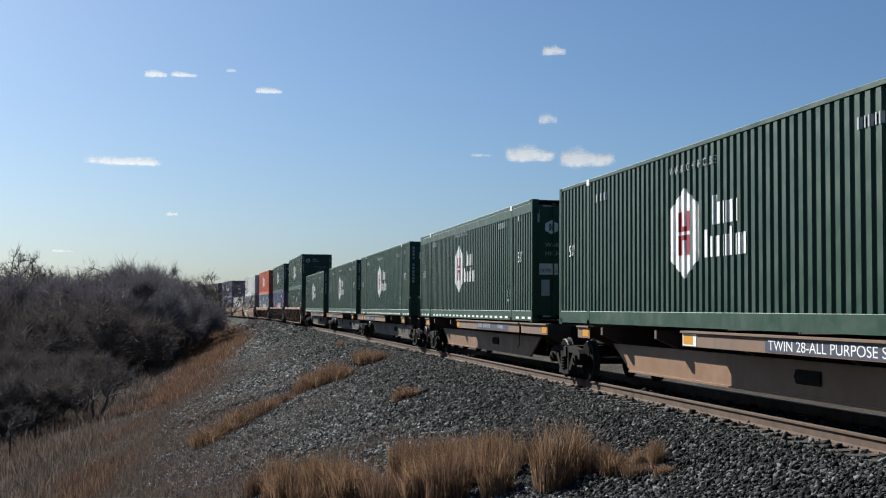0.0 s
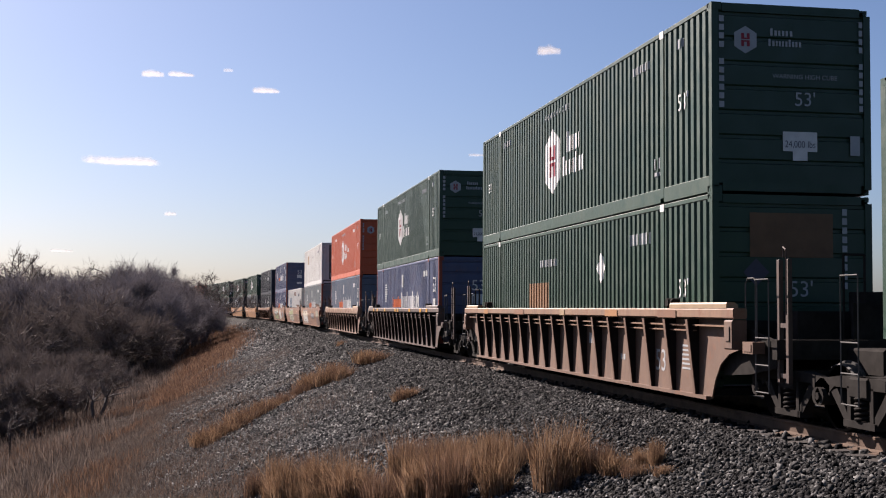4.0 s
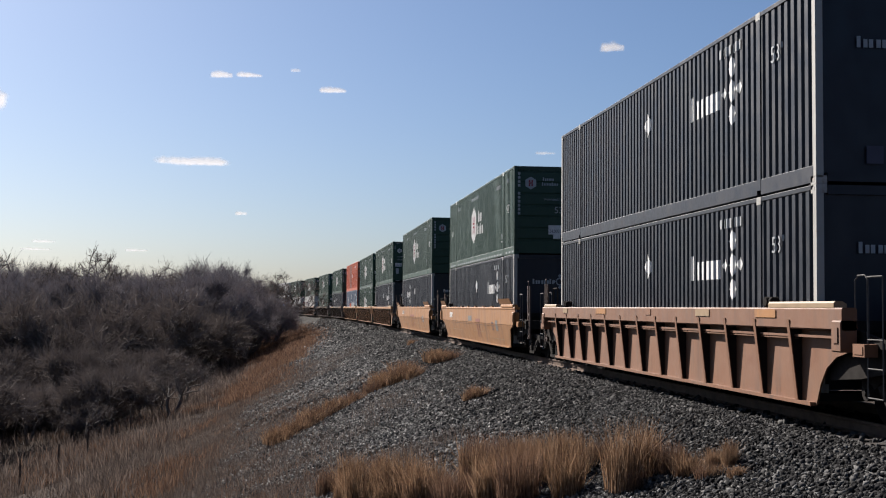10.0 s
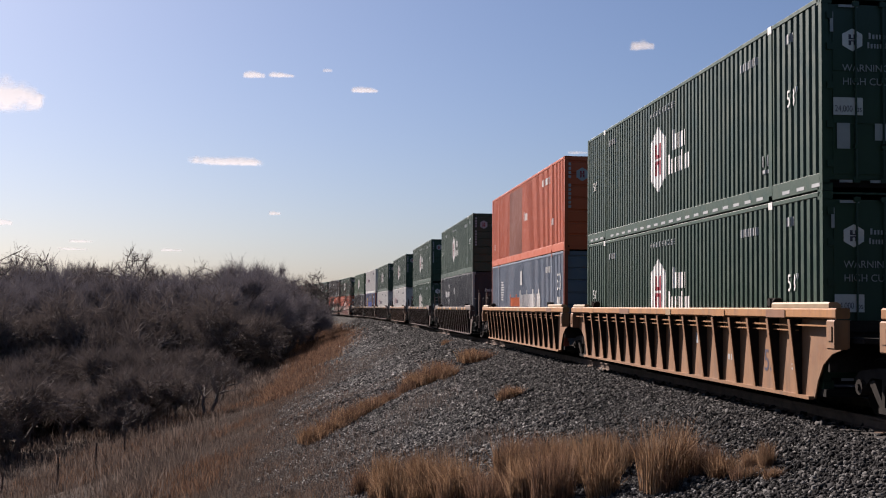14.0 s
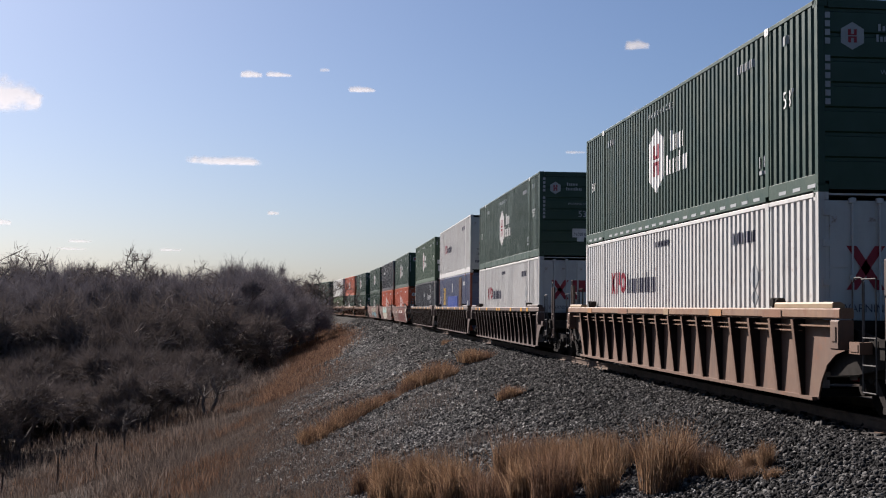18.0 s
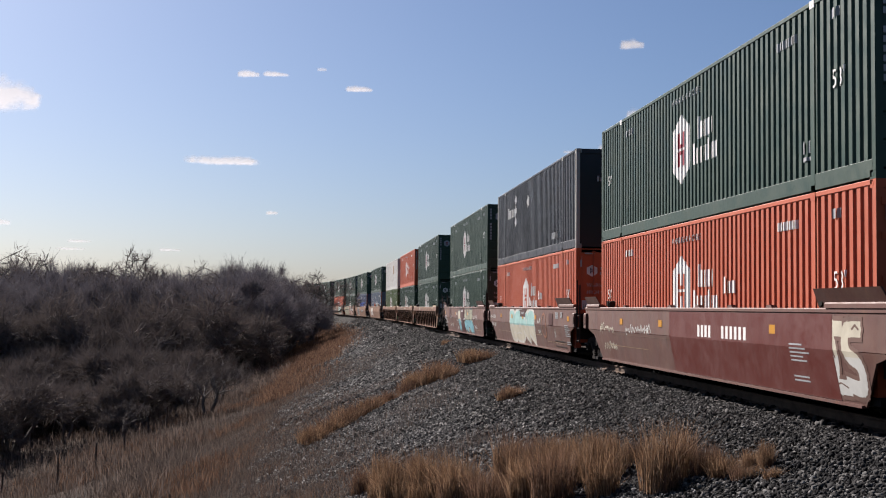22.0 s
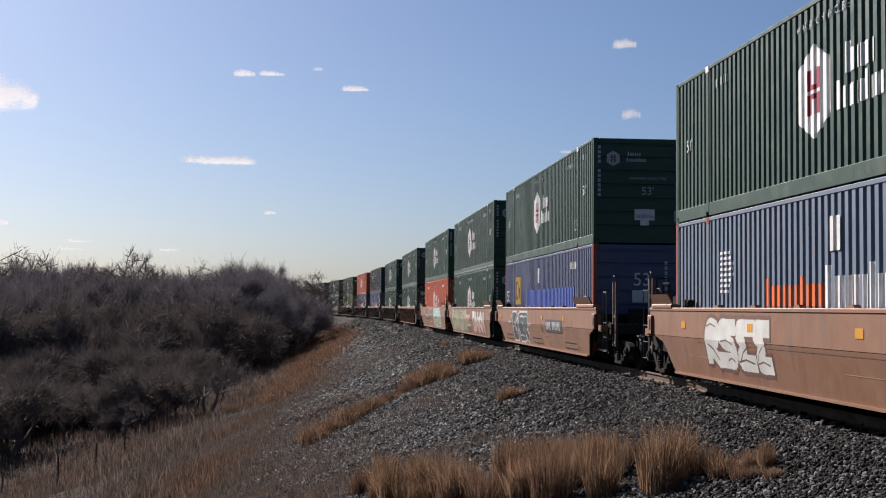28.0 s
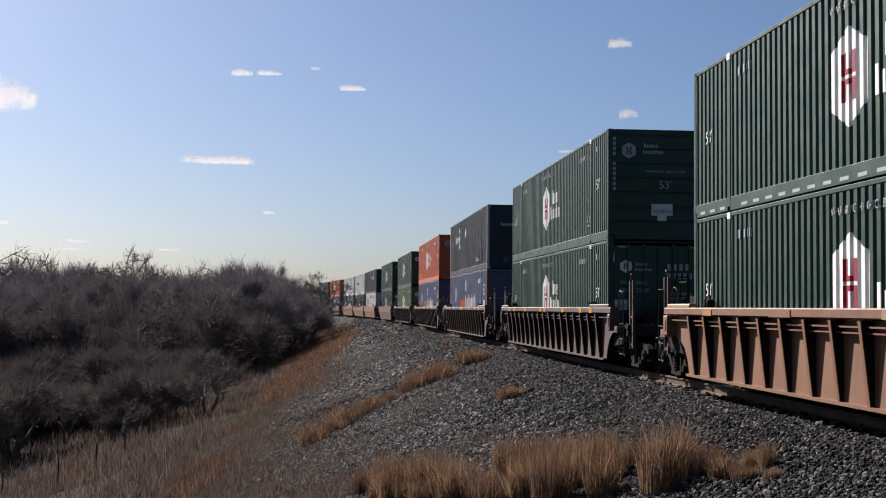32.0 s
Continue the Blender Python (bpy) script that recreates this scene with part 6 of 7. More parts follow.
def motions():
    for ob, s0, z in MOVERS:
        walk(ob, [(t, line_pose(s0 - float(np.interp(t, RUN_T, RUN_D)), z)) for t in range(33)])
    for ob, place, speed in CLOUDS:
        walk(ob, [(t, Matrix.Translation(Vector(place) + Vector(speed) * t) @ ob.matrix_basis.to_3x3().to_4x4()) for t in (0, 16, 32)])


# ---- clouds ----
def cloud_material():
    m, nt, b = tree_of("cloud_vapour")
    tr = nt.nodes.new("ShaderNodeBsdfTransparent")
    tl = nt.nodes.new("ShaderNodeBsdfTranslucent")
    tl.inputs[0].default_value = (0.46, 0.455, 0.46, 1)
    b.inputs["Base Color"].default_value = (0.75, 0.75, 0.76, 1)
    b.inputs["Roughness"].default_value, b.inputs["Specular IOR Level"].default_value = 1.0, 0.0
    body = nt.nodes.new("ShaderNodeMixShader")
    body.inputs[0].default_value = 0.6
    nt.links.new(b.outputs[0], body.inputs[1])
    nt.links.new(tl.outputs[0], body.inputs[2])
    at = nt.nodes.new("ShaderNodeAttribute")
    at.attribute_name = "vapour"
    cut = nt.nodes.new("ShaderNodeMath")
    cut.operation = "MULTIPLY_ADD"
    nt.links.new(noise_node(nt, 0.020, 4, 0.55, "Object", (1, 1, 1.6)), cut.inputs[0])
    cut.inputs[1].default_value = 2.2
    cut.inputs[2].default_value = -1.05
    add = nt.nodes.new("ShaderNodeMath")
    add.operation = "ADD"
    nt.links.new(at.outputs["Fac"], add.inputs[0])
    nt.links.new(cut.outputs[0], add.inputs[1])
    fac = ramp(nt, add.outputs[0], [(0.0, grey(0)), (0.25, grey(0.10)), (0.6, grey(0.45)), (1.0, grey(0.85))])
    mix = nt.nodes.new("ShaderNodeMixShader")
    nt.links.new(fac, mix.inputs[0])
    nt.links.new(tr.outputs[0], mix.inputs[1])
    nt.links.new(body.outputs[0], mix.inputs[2])
    nt.links.new(mix.outputs[0], nt.nodes["Material Output"].inputs[0])
    return m


CLOUD = cloud_material()
CLOUDS = []


def cloud(azimuth, elevation, wide, high, far, seed, dens=1.0, speed=2.0):
    """A far thin cloud: a bulging sheet of vapour. azimuth: degrees right of the track."""
    r = random.Random(seed)
    w, h = far * math.tan(radians(wide)) / 2, far * math.tan(radians(high)) / 2
    # puffs on a level base, the highest a little off the middle
    tall = high > 0.32 * wide
    lumps = []
    for q in range(7):
        c = -0.57 + 0.19 * q + r.uniform(-0.07, 0.07)
        lumps.append((c, (1.0 - 0.75 * abs(c + 0.25)) * r.uniform(0.6, 1.05), r.uniform(0.26, 0.40)))
    base_z = -0.25
    n, k = 49, 25
    v, dn = [], []
    for j in range(k):
        for i in range(n):
            x, z = 2 * i / (n - 1) - 1, 2 * j / (k - 1) - 1
            up = z - base_z
            rows = [1 - ((x - c) / q) ** 2 - (up / (h2 if up > 0 else (0.75 if tall else 0.38))) ** 2 for c, h2, q in lumps]
            thick = math.log(sum(math.exp(5 * q) for q in rows)) / 5 - 0.15
            edge = min(1.0, 3.0 * (1 - abs(x)), 3.0 * (1 - abs(z)))
            v.append((x * w * 1.12, -0.12 * h * max(0.0, thick), z * h * 1.55))
            dn.append((max(-0.6, thick) * (0.45 + 0.55 * dens)) * max(0.0, edge) - 0.5 * (1 - max(0.0, edge)) - 0.35 * (1 - min(1.0, dens)))
    f = [(j * n + i, j * n + i + 1, (j + 1) * n + i + 1, (j + 1) * n + i) for j in range(k - 1) for i in range(n - 1)]
    me = bpy.data.meshes.new("cloud")
    me.from_pydata(v, [], f)
    at = me.attributes.new("vapour", "FLOAT", "POINT")
    at.data.foreach_set("value", np.array(dn, np.float32))
    me.polygons.foreach_set("use_smooth", np.ones(len(f), bool))
    me.materials.append(CLOUD)
    ob = tagged(new("cloud", me), "small thin white cloud drifting in a clear blue sky", "cloud", "clouds in the sky")
    az, el = radians(azimuth), radians(elevation)
    place = (far * math.sin(az), far * math.cos(az), EYE + far * math.tan(el))
    ob.matrix_basis = pose(*place, 0, 0, -azimuth)
    CLOUDS.append((ob, place, (-speed * math.cos(az), speed * math.sin(az), 0.35 * speed * 0.4)))
    return ob


# azimuth, elevation, width and height in degrees, distance, density, drift in metres a second
for _k, _c in enumerate([
        (-13.56, 9.38, 2.63, 1.63, 2723, 1.00, 0.75), (-2.91, 10.62, 1.21, 0.40, 2400, 0.90, 1.32), (-1.66, 10.63, 1.42, 0.40, 2396, 0.90, 1.32),
        (2.24, 10.04, 1.48, 0.42, 2542, 1.00, 1.40), (15.55, 12.06, 1.32, 0.58, 2105, 0.80, 2.13), (-4.20, 6.67, 3.95, 0.63, 3847, 1.10, 1.42),
        (-2.09, 4.31, 0.68, 0.24, 4300, 0.70, 1.19), (-14.06, 3.65, 0.90, 0.37, 4300, 0.70, 0.79), (-10.80, 2.86, 1.32, 0.24, 4300, 0.60, 0.59),
        (-11.16, 2.50, 1.58, 0.21, 4300, 0.60, 0.59), (-6.84, 2.54, 1.21, 0.24, 4300, 0.60, 0.59), (0.49, 10.90, 0.58, 0.26, 2336, 0.40, 1.29)]):
    cloud(*_c[:5], 40 + _k, _c[5], _c[6])
for _k, _c in enumerate([(14.40, 7.37, 2.63, 0.90, 3479, 1.05, 1.60), (17.00, 7.17, 2.90, 1.00, 3576, 1.15, 1.64), (15.26, 8.98, 1.05, 0.68, 2848, 0.50, 1.83), (12.15, 7.21, 1.21, 0.26, 3555, 0.50, 1.63)]):
    cloud(*_c[:5], 80 + _k, _c[5], _c[6])


# ---- bare winter trees and brush ----
def twig_material(name, rgb):
    m, nt, b = tree_of(name)
    col = mixed(nt, ramp(nt, noise_node(nt, 0.5, 5, 0.65), [(0.3, grey(0)), (0.7, grey(1))]), tuple(c * 0.72 for c in rgb), tuple(c * 1.22 for c in rgb))
    nt.links.new(col, b.inputs["Base Color"])
    b.inputs["Roughness"].default_value, b.inputs["Specular IOR Level"].default_value = 0.95, 0.05
    tl = nt.nodes.new("ShaderNodeBsdfTranslucent")
    nt.links.new(col, tl.inputs[0])
    mx = nt.nodes.new("ShaderNodeMixShader")
    mx.inputs[0].default_value = 0.12
    nt.links.new(b.outputs[0], mx.inputs[1])
    nt.links.new(tl.outputs[0], mx.inputs[2])
    nt.links.new(mx.outputs[0], nt.nodes["Material Output"].inputs[0])
    return m


BARK = plain("grey_brown_bark", (0.085, 0.074, 0.068), 0.95, 0, 8)
# scrub toned darker than thicket: evens their shading through the twig colour
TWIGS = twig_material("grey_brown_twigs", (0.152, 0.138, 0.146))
SCRUB_TWIGS = twig_material("scrub_twigs_shade_tone", (0.125, 0.106, 0.098))
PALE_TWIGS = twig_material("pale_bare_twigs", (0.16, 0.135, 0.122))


def bare_tree_meshes(seed, height, spread, stems, depth, twig_len, twigs, thick=1.0, fine=0.011):
    """Trunk and limbs as one mesh, the fine twigs as another."""
    r = np.random.RandomState(seed)
    segs, tips = [], []

    def grow(p, d, length, rad, level):
        n = 3
        for _ in range(n):
            q = p + d * length / n
            segs.append((p, q, rad, rad * 0.86))
            p, rad = q, rad * 0.86
            d = d + r.normal(0, 0.16, 3) + np.array([0, 0, 0.05])
            d = d / np.linalg.norm(d)
            if level >= 1:
                tips.append((p, d, length))
        if level < depth:
            for _ in range(r.randint(2, 4)):
                e = d + r.normal(0, 0.55 * spread, 3)
                e[2] = abs(e[2]) * 0.8 + 0.10 if level < 2 else e[2]
                e = e / np.linalg.norm(e)
                grow(p, e, length * r.uniform(0.55, 0.82), rad * 0.66, level + 1)
        else:
            tips.append((p, d, length))

    for _ in range(stems):
        d = np.array([r.normal(0, 0.3 * spread), r.normal(0, 0.3 * spread), 1.0])
        grow(np.array([r.normal(0, 0.12) * (stems > 1), r.normal(0, 0.12) * (stems > 1), -0.15]), d / np.linalg.norm(d), height * r.uniform(0.26, 0.36), (height * 0.013 + 0.015) * thick, 0)
    b = Build()
    for p, q, r0, r1 in segs:
        b.tube(p, q, max(r0, 0.012 * thick), 5, max(r1, 0.010 * thick), caps=False)
    me = bpy.data.meshes.new("trunk")
    me.from_pydata(b.v, [], b.f)
    # twigs: thin three-sided spikes
    tp = np.array([t[0] for t in tips])
    td = np.array([t[1] for t in tips])
    pick = r.randint(0, len(tp), twigs)
    o = tp[pick] + r.normal(0, 0.10, (twigs, 3))
    e = td[pick] * 0.7 + r.normal(0, 0.62, (twigs, 3)) + np.array([0, 0, 0.22])
    e /= np.linalg.norm(e, axis=1)[:, None]
    ln = twig_len * r.uniform(0.45, 1.3, twigs)[:, None]
    side = np.cross(e, r.normal(0, 1, (twigs, 3)))
    side /= np.linalg.norm(side, axis=1)[:, None]
    w = fine
    mid = o + e * ln * 0.5 + r.normal(0, 0.05, (twigs, 3)) * twig_len
    top = o + e * ln + r.normal(0, 0.12, (twigs, 3)) * twig_len
    v = np.stack([o - side * w, o + side * w, mid - side * w * 0.8, mid + side * w * 0.8, top], 1).reshape(-1, 3)
    k = np.arange(twigs)[:, None] * 5
    f = np.concatenate([k + np.array([[0, 1, 3]]), k + np.array([[0, 3, 2]]), k + np.array([[2, 3, 4]])], 0)
    return me, quick_mesh("crown", v, f, 3)


SHAPES = {}
for _n, _args in {"scrub": (1, 4.2, 1.35, 6, 3, 0.80, 3800, 1.5, 0.014), "scrub_b": (2, 4.6, 1.2, 6, 3, 0.8, 3800, 1.5, 0.014), "thicket": (3, 7.0, 1.1, 4, 4, 0.9, 6200, 1.5, 0.012), "thicket_b": (4, 7.4, 1.05, 3, 4, 0.9, 6200, 1.5, 0.012), "lone": (9, 9.0, 1.0, 1, 5, 0.42, 1500, 1.9, 0.010), "lone_b": (12, 9.0, 1.1, 2, 4, 0.5, 1300, 1.9, 0.010), "shrub": (14, 2.6, 1.5, 9, 2, 0.6, 2800, 1.4, 0.012)}.items():
    SHAPES[_n] = bare_tree_meshes(*_args)


def bare_tree(shape, x, y, scale, label, twig_mat=None, name="bare_tree", sink=0.0):
    root = tagged(new(name), label, "tree" if name == "bare_tree" else "bush", "leafless trees and brush in the valley")
    z = float(ground_z(np.array([x]), np.array([y]))[0])
    root.matrix_basis = pose(x, y, z - sink, 0, 0, random.uniform(0, 360)) @ Matrix.Diagonal((scale, scale, scale * random.uniform(0.92, 1.08), 1))
    tr, cr = SHAPES[shape]
    part("trunk", tr, BARK, root)
    part("crown", cr, twig_mat or TWIGS, root)
    return root


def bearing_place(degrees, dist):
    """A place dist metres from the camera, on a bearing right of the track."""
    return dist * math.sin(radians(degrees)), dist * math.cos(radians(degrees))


def plant():
    r = random.Random(5)
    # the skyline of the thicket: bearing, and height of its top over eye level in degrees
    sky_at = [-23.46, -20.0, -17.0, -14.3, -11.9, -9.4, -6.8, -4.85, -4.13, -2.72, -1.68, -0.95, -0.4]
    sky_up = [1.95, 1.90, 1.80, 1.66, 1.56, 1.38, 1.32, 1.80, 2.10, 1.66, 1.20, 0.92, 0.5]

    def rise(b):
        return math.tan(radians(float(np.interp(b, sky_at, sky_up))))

    tops = {n: float(np.percentile([v.co.z for v in SHAPES[n][1].vertices], 99)) for n in SHAPES}
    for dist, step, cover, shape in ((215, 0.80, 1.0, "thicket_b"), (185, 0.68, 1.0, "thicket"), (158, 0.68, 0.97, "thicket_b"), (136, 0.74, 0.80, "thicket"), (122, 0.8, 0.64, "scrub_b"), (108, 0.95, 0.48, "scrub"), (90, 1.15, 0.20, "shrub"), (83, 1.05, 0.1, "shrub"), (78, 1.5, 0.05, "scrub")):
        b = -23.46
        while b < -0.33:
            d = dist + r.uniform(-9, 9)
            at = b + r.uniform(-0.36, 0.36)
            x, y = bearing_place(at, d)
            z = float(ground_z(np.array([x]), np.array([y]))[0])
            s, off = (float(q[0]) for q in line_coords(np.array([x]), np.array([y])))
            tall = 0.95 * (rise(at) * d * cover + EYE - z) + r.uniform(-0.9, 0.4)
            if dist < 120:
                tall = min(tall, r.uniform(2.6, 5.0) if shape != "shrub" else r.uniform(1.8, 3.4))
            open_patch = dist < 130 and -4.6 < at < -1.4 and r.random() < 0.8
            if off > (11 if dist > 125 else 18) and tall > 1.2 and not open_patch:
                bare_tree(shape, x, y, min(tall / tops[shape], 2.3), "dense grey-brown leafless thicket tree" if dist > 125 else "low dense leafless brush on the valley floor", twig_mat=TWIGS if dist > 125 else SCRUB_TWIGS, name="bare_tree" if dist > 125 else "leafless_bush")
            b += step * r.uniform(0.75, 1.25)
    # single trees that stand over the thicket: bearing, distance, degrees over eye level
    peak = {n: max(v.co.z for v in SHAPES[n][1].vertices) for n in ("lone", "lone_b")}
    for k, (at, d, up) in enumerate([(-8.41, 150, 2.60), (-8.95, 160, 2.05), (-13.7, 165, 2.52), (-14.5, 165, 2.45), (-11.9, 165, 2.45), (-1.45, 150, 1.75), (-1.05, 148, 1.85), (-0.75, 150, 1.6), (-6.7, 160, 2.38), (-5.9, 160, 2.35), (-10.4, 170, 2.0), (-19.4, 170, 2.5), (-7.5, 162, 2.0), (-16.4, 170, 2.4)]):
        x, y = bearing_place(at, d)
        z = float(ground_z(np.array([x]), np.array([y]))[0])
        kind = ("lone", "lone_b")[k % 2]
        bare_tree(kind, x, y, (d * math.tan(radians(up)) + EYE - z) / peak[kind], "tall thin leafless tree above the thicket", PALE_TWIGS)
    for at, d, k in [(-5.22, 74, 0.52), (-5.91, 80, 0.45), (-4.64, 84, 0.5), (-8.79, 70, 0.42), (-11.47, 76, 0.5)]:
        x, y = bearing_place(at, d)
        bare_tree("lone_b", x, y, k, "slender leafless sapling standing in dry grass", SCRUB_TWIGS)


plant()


# ---- ballast stones, lying loose on the bank ----
def stone_material(name, k):
    m, nt, b = tree_of(name)
    geo = nt.nodes.new("ShaderNodeNewGeometry")
    col = ramp(nt, geo.outputs["Random Per Island"], [(0.0, (0.015, 0.015, 0.016)), (0.35, (0.036, 0.036, 0.037)), (0.62, (0.070, 0.069, 0.070)), (0.84, (0.138, 0.134, 0.130)), (1.0, (0.28, 0.275, 0.27))])
    col = mixed(nt, 1.0, col, grey(k), "MULTIPLY")
    dust = ramp(nt, noise_node(nt, 0.6, 5, 0.6), [(0.35, grey(0.72)), (0.7, grey(1.12))])
    col = mixed(nt, 1.0, col, dust, "MULTIPLY")
    nt.links.new(col, b.inputs["Base Color"])
    b.inputs["Roughness"].default_value = 1.0
    b.inputs["Specular IOR Level"].default_value = 0.06
    bump(nt, b, noise_node(nt, 60, 4, 0.6), 0.4, 0.006)
    return m


STONE = stone_material("crushed_ballast_stone", 0.83)
DARK_STONE = stone_material("dark_ballast_stone", 0.45)


def gravel_limit(s):
    """How far to the left of the track the gravel reaches."""
    return np.interp(s, [30, 60, 90, 115, 200], [10.6, 10.6, 8.2, 5.4, 4.0])


def stones(name, label, y0, y1, d0, d1, per_m2, size, seed):
    r = np.random.RandomState(seed)
    n = int((y1 - y0) * (d1 - d0) * per_m2)
    s = r.uniform(y0, y1, n)
    d = r.uniform(d0, d1, n)
    x = np.interp(s, S_AXIS, LINE_X) - d * np.cos(np.interp(s, S_AXIS, HEADING))
    y = np.interp(s, S_AXIS, LINE_Y) - d * np.sin(np.interp(s, S_AXIS, HEADING))
    keep = (np.abs(np.degrees(np.arctan2(x, y)) - 7) < 27) & (d < gravel_limit(s) + r.normal(0, 0.5, n))
    keep &= ~((np.abs(d) < 1.32) & (np.abs((s - 8.0) / 0.495 - np.round((s - 8.0) / 0.495)) < 0.27))
    x, y, d = x[keep], y[keep], d[keep]
    n = len(x)
    z = ground_z(x, y) + r.uniform(-0.012, 0.022, n)
    cube = np.array([(-1, -1, -1), (1, -1, -1), (1, 1, -1), (-1, 1, -1), (-1, -1, 1), (1, -1, 1), (1, 1, 1), (-1, 1, 1)], float) * 0.5
    tri = np.array([(0, 2, 1), (0, 3, 2), (4, 5, 6), (4, 6, 7), (0, 1, 5), (0, 5, 4), (1, 2, 6), (1, 6, 5), (2, 3, 7), (2, 7, 6), (3, 0, 4), (3, 4, 7)])
    v = cube[None] + r.uniform(-0.26, 0.26, (n, 8, 3))
    v *= (np.array([1.25, 0.95, 0.75]) * r.uniform(0.7, 1.35, (n, 1, 3))) * size * np.minimum(1.7, r.lognormal(0, 0.28, (n, 1, 1)))
    q = r.normal(0, 1, (n, 4))
    q /= np.linalg.norm(q, axis=1)[:, None]
    w, a, b, c = q.T
    rot = np.stack([1 - 2 * (b * b + c * c), 2 * (a * b - c * w), 2 * (a * c + b * w), 2 * (a * b + c * w), 1 - 2 * (a * a + c * c), 2 * (b * c - a * w), 2 * (a * c - b * w), 2 * (b * c + a * w), 1 - 2 * (a * a + b * b)], 1).reshape(n, 3, 3)
    v = np.einsum("nij,nkj->nki", rot, v) + np.stack([x, y, z], 1)[:, None]
    f = (tri[None] + np.arange(n)[:, None, None] * 8).reshape(-1, 3)
    me = quick_mesh(name, v.reshape(-1, 3), f, 3)
    me.materials.append(STONE)
    me.materials.append(DARK_STONE)
    # stones within roughly 4.3 m of the track take the darker tone
    near_track = (d + r.normal(0, 0.8, n) < 4.3).astype(np.int32)
    me.polygons.foreach_set("material_index", np.repeat(near_track, 12))
    return tagged(new(name, me), label, "gravel", kind="stuff")


stones("ballast", "loose grey crushed-stone ballast on the railway bank", 10.5, 24, 1.25, 10.5, 860, 0.031, 1)
stones("ballast", "loose grey crushed-stone ballast on the railway bank", 24, 48, 1.25, 10.8, 450, 0.038, 2)
stones("ballast", "loose grey crushed-stone ballast on the railway bank", 48, 90, 1.25, 10.8, 150, 0.064, 3)
stones("ballast", "loose grey crushed-stone ballast on the railway bank", 90, 170, 1.25, 7.0, 40, 0.12, 4)
stones("ballast", "grey crushed-stone ballast between the ties", 10.5, 60, -1.4, 1.25, 110, 0.05, 5)


# ---- dry grass ----
def grass_material(name, dark, mid, light):
    m, nt, b = tree_of(name)
    geo = nt.nodes.new("ShaderNodeNewGeometry")
    col = ramp(nt, geo.outputs["Random Per Island"], [(0.0, dark), (0.5, mid), (1.0, light)])
    info = nt.nodes.new("ShaderNodeObjectInfo")
    col = mixed(nt, 1.0, col, ramp(nt, info.outputs["Random"], [(0, grey(0.82)), (1, grey(1.12))]), "MULTIPLY")
    nt.links.new(col, b.inputs["Base Color"])
    b.inputs["Roughness"].default_value = 0.8
    b.inputs["Specular IOR Level"].default_value = 0.2
    tl = nt.nodes.new("ShaderNodeBsdfTranslucent")
    nt.links.new(col, tl.inputs[0])
    mx = nt.nodes.new("ShaderNodeMixShader")
    mx.inputs[0].default_value = 0.35
    nt.links.new(b.outputs[0], mx.inputs[1])
    nt.links.new(tl.outputs[0], mx.inputs[2])
    nt.links.new(mx.outputs[0], nt.nodes["Material Output"].inputs[0])
    return m


STRAW = grass_material("dry_orange_straw", (0.050, 0.030, 0.019), (0.148, 0.086, 0.050), (0.32, 0.215, 0.135))
RUSSET = grass_material("dry_russet_grass", (0.041, 0.026, 0.0185), (0.102, 0.058, 0.038), (0.200, 0.128, 0.087))
WEED = grass_material("grey_brown_weeds", (0.033, 0.026, 0.023), (0.078, 0.061, 0.052), (0.148, 0.118, 0.101))


def blades(r, n, x, y, z, high, wide, lean, spread):
    """Thin tapering blades standing at the given places (arrays), as vertices and triangles."""
    t = r.uniform(0, 2 * np.pi, n)
    a = r.uniform(0, 2 * np.pi, n)
    h = high * r.uniform(0.45, 1.1, n)
    out = np.stack([np.cos(a), np.sin(a), np.zeros(n)], 1) * (np.abs(r.normal(0, lean, n)) * h)[:, None]
    out[:, 0] += spread * h
    side = np.stack([np.cos(t), np.sin(t), np.zeros(n)], 1) * (wide * r.uniform(0.6, 1.3, n) / 2)[:, None]
    o = np.stack([x, y, z], 1)
    mid = o + out * 0.32 + np.stack([np.zeros(n), np.zeros(n), h * 0.58], 1)
    top = o + out + np.stack([np.zeros(n), np.zeros(n), h], 1)
    v = np.stack([o - side, o + side, mid - side * 0.8, mid + side * 0.8, top], 1).reshape(-1, 3)
    k = np.arange(n)[:, None] * 5
    f = np.concatenate([k + np.array([[0, 1, 3]]), k + np.array([[0, 3, 2]]), k + np.array([[2, 3, 4]])], 0)
    return v, f


def tuft_mesh(seed, n, radius, high, wide, lean=0.28):
    r = np.random.RandomState(seed)
    a, q = r.uniform(0, 2 * np.pi, n), radius * np.sqrt(r.uniform(0, 1, n))
    v, f = blades(r, n, q * np.cos(a), q * np.sin(a), np.full(n, -0.05), high, wide, lean, -0.04)
    return quick_mesh("grass_tuft", v, f, 3)


TUFTS = [tuft_mesh(20 + i, n, rad, hi, 0.011, ln) for i, (n, rad, hi, ln) in enumerate(((420, 0.26, 0.86, 0.30), (520, 0.34, 0.95, 0.34), (300, 0.20, 0.70, 0.36), (600, 0.42, 0.80, 0.30)))]
LOW_TUFTS = [tuft_mesh(40 + i, n, rad, hi, 0.018, ln) for i, (n, rad, hi, ln) in enumerate(((240, 0.38, 0.55, 0.55), (300, 0.5, 0.62, 0.5)))]


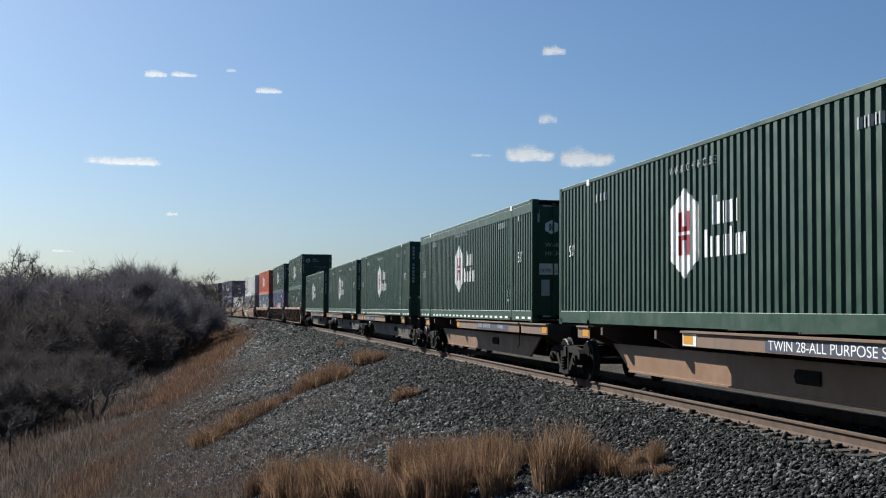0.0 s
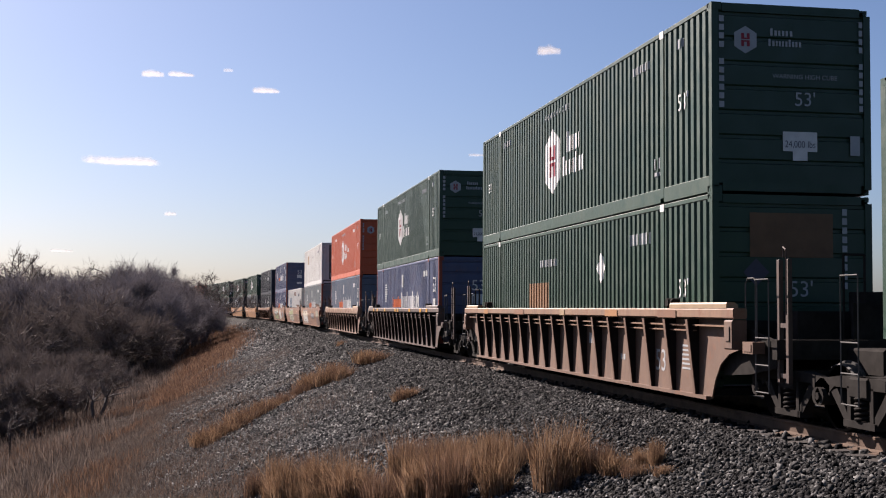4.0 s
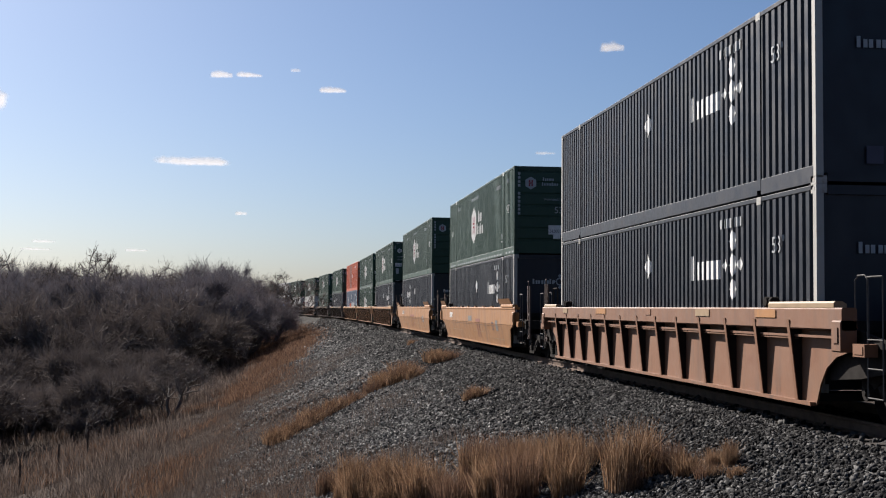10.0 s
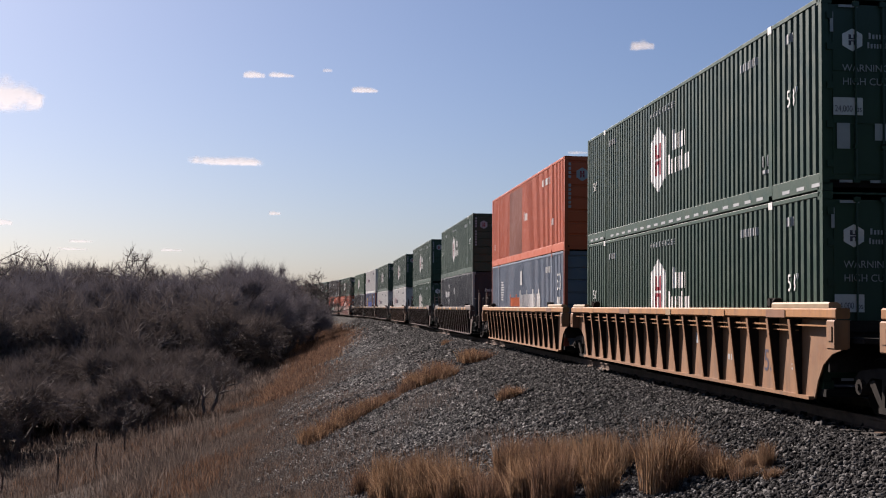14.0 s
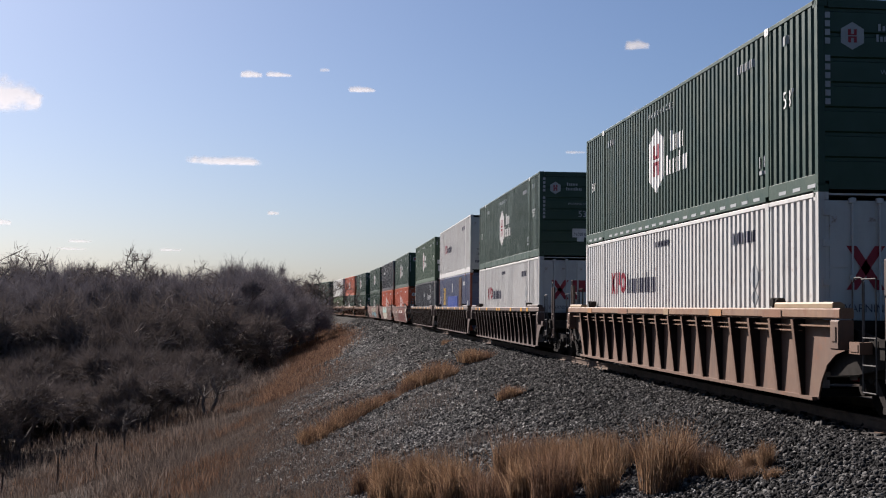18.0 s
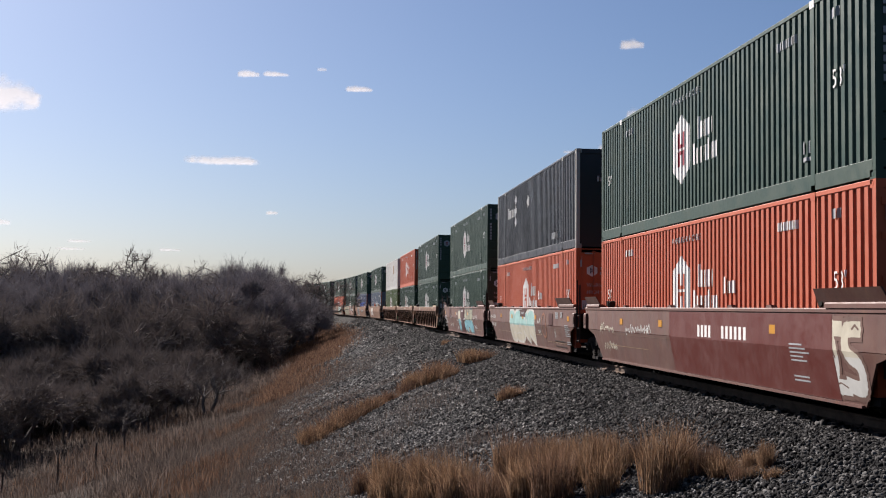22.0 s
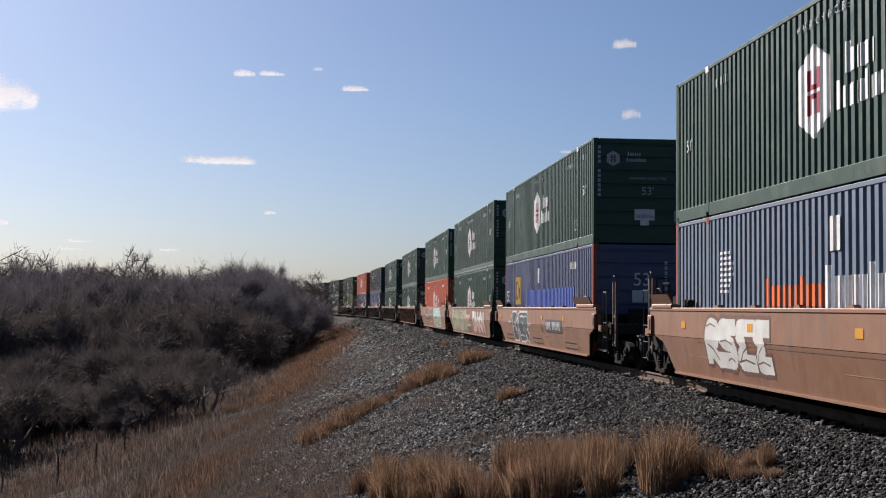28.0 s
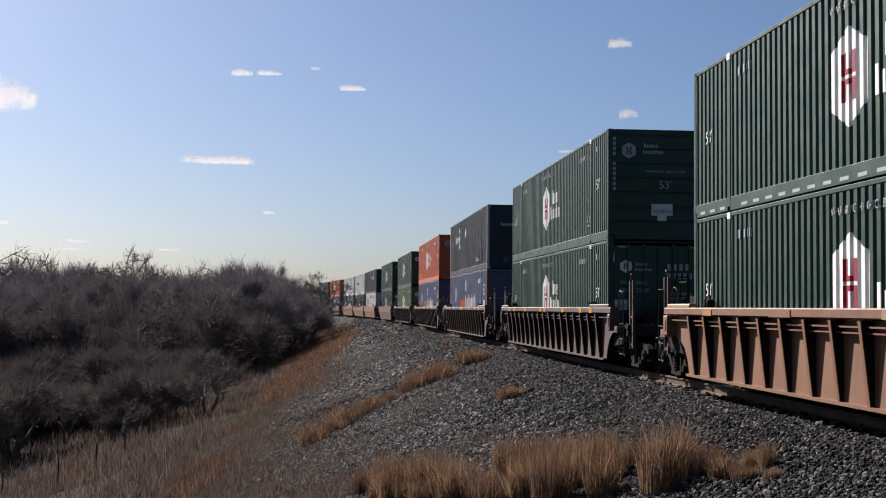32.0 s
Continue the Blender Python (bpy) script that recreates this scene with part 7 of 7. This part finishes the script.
def tuft(mesh, x, y, k, mat, label, group):
    z = float(ground_z(np.array([x]), np.array([y]))[0])
    ob = part("grass_tuft", mesh, mat, at=pose(x, y, z, 0, 0, random.uniform(0, 360)) @ Matrix.Diagonal((k, k, k * random.uniform(0.85, 1.1), 1)))
    return tagged(ob, label, "grass", group)


# the tall stand of straw that crosses the foot of the bank, from the track's side outwards
STAND = [(5.12, 16.7, 0.5), (4.78, 16.9, 0.8), (4.45, 17.3, 0.95), (4.15, 18.2, 0.8), (3.75, 18.6, 0.85), (3.35, 19.2, 0.9), (2.95, 20.0, 0.95), (2.55, 20.8, 0.9), (2.1, 21.8, 1.0), (1.65, 22.9, 1.0), (1.25, 24.2, 0.95)]
_r = random.Random(31)
for x, y, k in STAND:
    for j in range(6):
        dy = _r.uniform(-1.7, 2.1)
        tuft(_r.choice(TUFTS), x + _r.uniform(-0.45, 0.45) - 0.12 * dy, y + dy, k * _r.choice((0.5, 0.68, 0.85, 1.0, 1.12)) * _r.uniform(0.92, 1.08), STRAW if _r.random() < 0.75 else RUSSET, "clump of tall dry orange straw grass in gravel", "straw grass at the foot of the bank")
# clumps along the berm and single clumps in the gravel
for x, y, k in [(0.0, 39.9, 1.0), (0.35, 40.4, 1.0), (0.75, 41.0, 0.95), (1.15, 41.6, 0.9), (1.5, 41.9, 0.9), (1.95, 42.5, 0.85), (2.45, 43.3, 0.8), (2.9, 44.1, 0.8), (3.3, 44.7, 0.95), (3.6, 44.2, 1.05), (3.9, 43.6, 1.05), (4.15, 44.2, 1.1), (4.3, 42.9, 0.95), (3.5, 45.4, 1.0),
                (5.3, 45.0, 0.9), (5.55, 44.3, 0.85), (5.8, 44.0, 0.7), (4.8, 30.9, 0.62), (4.72, 31.1, 0.5), (-0.35, 39.2, 0.9), (-0.2, 39.6, 0.85), (6.0, 60.0, 0.6), (5.16, 15.6, 0.5), (5.3, 15.2, 0.35), (5.4, 14.6, 0.3)]:
    for j in range(2):
        tuft(_r.choice(LOW_TUFTS), x + _r.uniform(-.15, .15), y + _r.uniform(-.25, .25), k * _r.uniform(0.85, 1.1), STRAW if _r.random() < 0.6 else RUSSET, "low spreading clump of dry orange grass", "grass clumps on the gravel bank")


def meadow(name, label, mat, y0, y1, d0, d1, clumps, per, high, wide, seed, radius=0.35, near=0.0, patch=-0.18):
    """Countless blades scattered in clumps over a strip beside the track."""
    r = np.random.RandomState(seed)
    s = y0 + (y1 - y0) * r.uniform(0, 1, clumps) ** 1.4
    d = r.uniform(d0, d1, clumps)
    x = np.interp(s, S_AXIS, LINE_X) - d * np.cos(np.interp(s, S_AXIS, HEADING))
    y = np.interp(s, S_AXIS, LINE_Y) - d * np.sin(np.interp(s, S_AXIS, HEADING))
    keep = (np.abs(np.degrees(np.arctan2(x, y)) - 6) < 29) & (d > gravel_limit(s) + near + r.normal(0, 0.9, clumps)) & (bumpy(x, y, 5.0) + r.normal(0, 0.22 if patch < 0 else 0.06, clumps) > patch)
    x, y = np.repeat(x[keep], per), np.repeat(y[keep], per)
    big = np.repeat(r.uniform(0.6, 1.25, keep.sum()), per)
    n = len(x)
    x, y = x + r.normal(0, radius, n), y + r.normal(0, radius, n)
    v, f = blades(r, n, x, y, ground_z(x, y) - 0.03, high * big, wide, 0.45, -0.05)
    me = quick_mesh(name, v, f, 3)
    me.materials.append(mat)
    return tagged(new(name, me), label, "grass", kind="stuff")


meadow("weeds", "grey-brown dry weeds at the edge of the gravel", WEED, 22, 85, 5.0, 16, 3600, 26, 0.24, 0.012, 11, 0.40, -2.6)
meadow("weeds", "sparse dark twiggy weeds standing in the gravel", WEED, 26, 80, 4.5, 12, 1500, 30, 0.30, 0.010, 18, 0.30, -5.5, 0.04)
meadow("weeds", "low grey-brown weeds covering the lower gravel slope", WEED, 24, 80, 7.5, 16, 6500, 26, 0.17, 0.011, 21, 0.45, -1.8, -0.6)
meadow("dry_grass", "thin russet grass scattered through the gravel slope", RUSSET, 24, 80, 7.0, 15, 1500, 24, 0.26, 0.011, 22, 0.30, -2.6, -0.02)
meadow("dry_weeds", "grey-brown dry weeds on the slope below the track", WEED, 28, 90, 9, 26, 4200, 26, 0.28, 0.016, 12, 0.45, -0.6)
meadow("dry_grass", "russet dry grass patches on the slope below the track", RUSSET, 30, 90, 10, 26, 3600, 40, 0.46, 0.018, 16, 0.4, 0.8, 0.10)
meadow("dry_grass", "russet dry grass on the far slope of the bank", RUSSET, 70, 190, 4.5, 12, 3000, 22, 0.5, 0.032, 13, 0.5, 0.2)
meadow("dry_grass", "russet dry grass on the valley floor", RUSSET, 40, 130, 18, 60, 6200, 22, 0.55, 0.03, 14, 0.6, 0, 0.0)
meadow("dry_weeds", "grey-brown dry weeds on the valley floor", WEED, 40, 150, 14, 66, 9000, 22, 0.80, 0.035, 17, 0.8, 0)
meadow("dry_grass", "pale dry grass in the clearing", WEED, 85, 150, 12, 40, 1800, 20, 0.8, 0.045, 15, 0.6, 0)


# ---- wire fence along the foot of the slope ----
FENCE_STEEL = plain("rusty_fence_post", (0.0468, 0.0362, 0.0312), 0.8, 0.2)
fence = tagged(new("wire_fence"), "rusty steel posts with sagging wire in dry grass", "fence")
FENCE_LINE = [(-14.2, 47.5), (-12.7, 50.8), (-11.2, 54.2), (-10.2, 57.4), (-9.6, 61.5), (-9.1, 66.0), (-8.7, 70.5)]
_heads = []
for x, y in FENCE_LINE:
    z = float(ground_z(np.array([x]), np.array([y]))[0])
    part("fence_post", shared("fence_post", lambda: Build().prism_z([(-0.035, -0.025), (0.035, -0.025), (0.035, -0.012), (0.006, -0.012), (0.006, 0.03), (-0.006, 0.03), (-0.006, -0.012), (-0.035, -0.012)], -0.3, 1.35)), FENCE_STEEL, fence, at=pose(x, y, z, _r.uniform(-3, 3), _r.uniform(-3, 3), _r.uniform(-20, 20)))
    _heads.append((x, y, z))
for h in (0.35, 0.7, 1.02, 1.28):
    part("fence_wire", Build().rod([(x, y, z + h + 0.02 * math.sin(7 * h + x)) for x, y, z in _heads], 0.006, 4), FENCE_STEEL, fence)

# ---- far trees behind the track, seen through the gaps of the train ----
for _k in range(46):
    s, d = 14 + _k * 2.6 + _r.uniform(-1, 1), -_r.uniform(8.5, 12.5)
    x, y, z = beside_line(s, d)
    bare_tree(_r.choice(("scrub", "scrub_b")), x, y, _r.uniform(0.16, 0.30), "low leafless scrub on the bank behind the track", name="leafless_bush")
for _k in range(34):
    a, dist = radians(9 + _k * 0.95 + _r.uniform(-.3, .3)), _r.uniform(520, 640)
    bare_tree(_r.choice(("thicket", "thicket_b")), dist * math.sin(a), dist * math.cos(a), _r.uniform(0.62, 0.85), "distant leafless trees on a low horizon", sink=0.5)


motions()
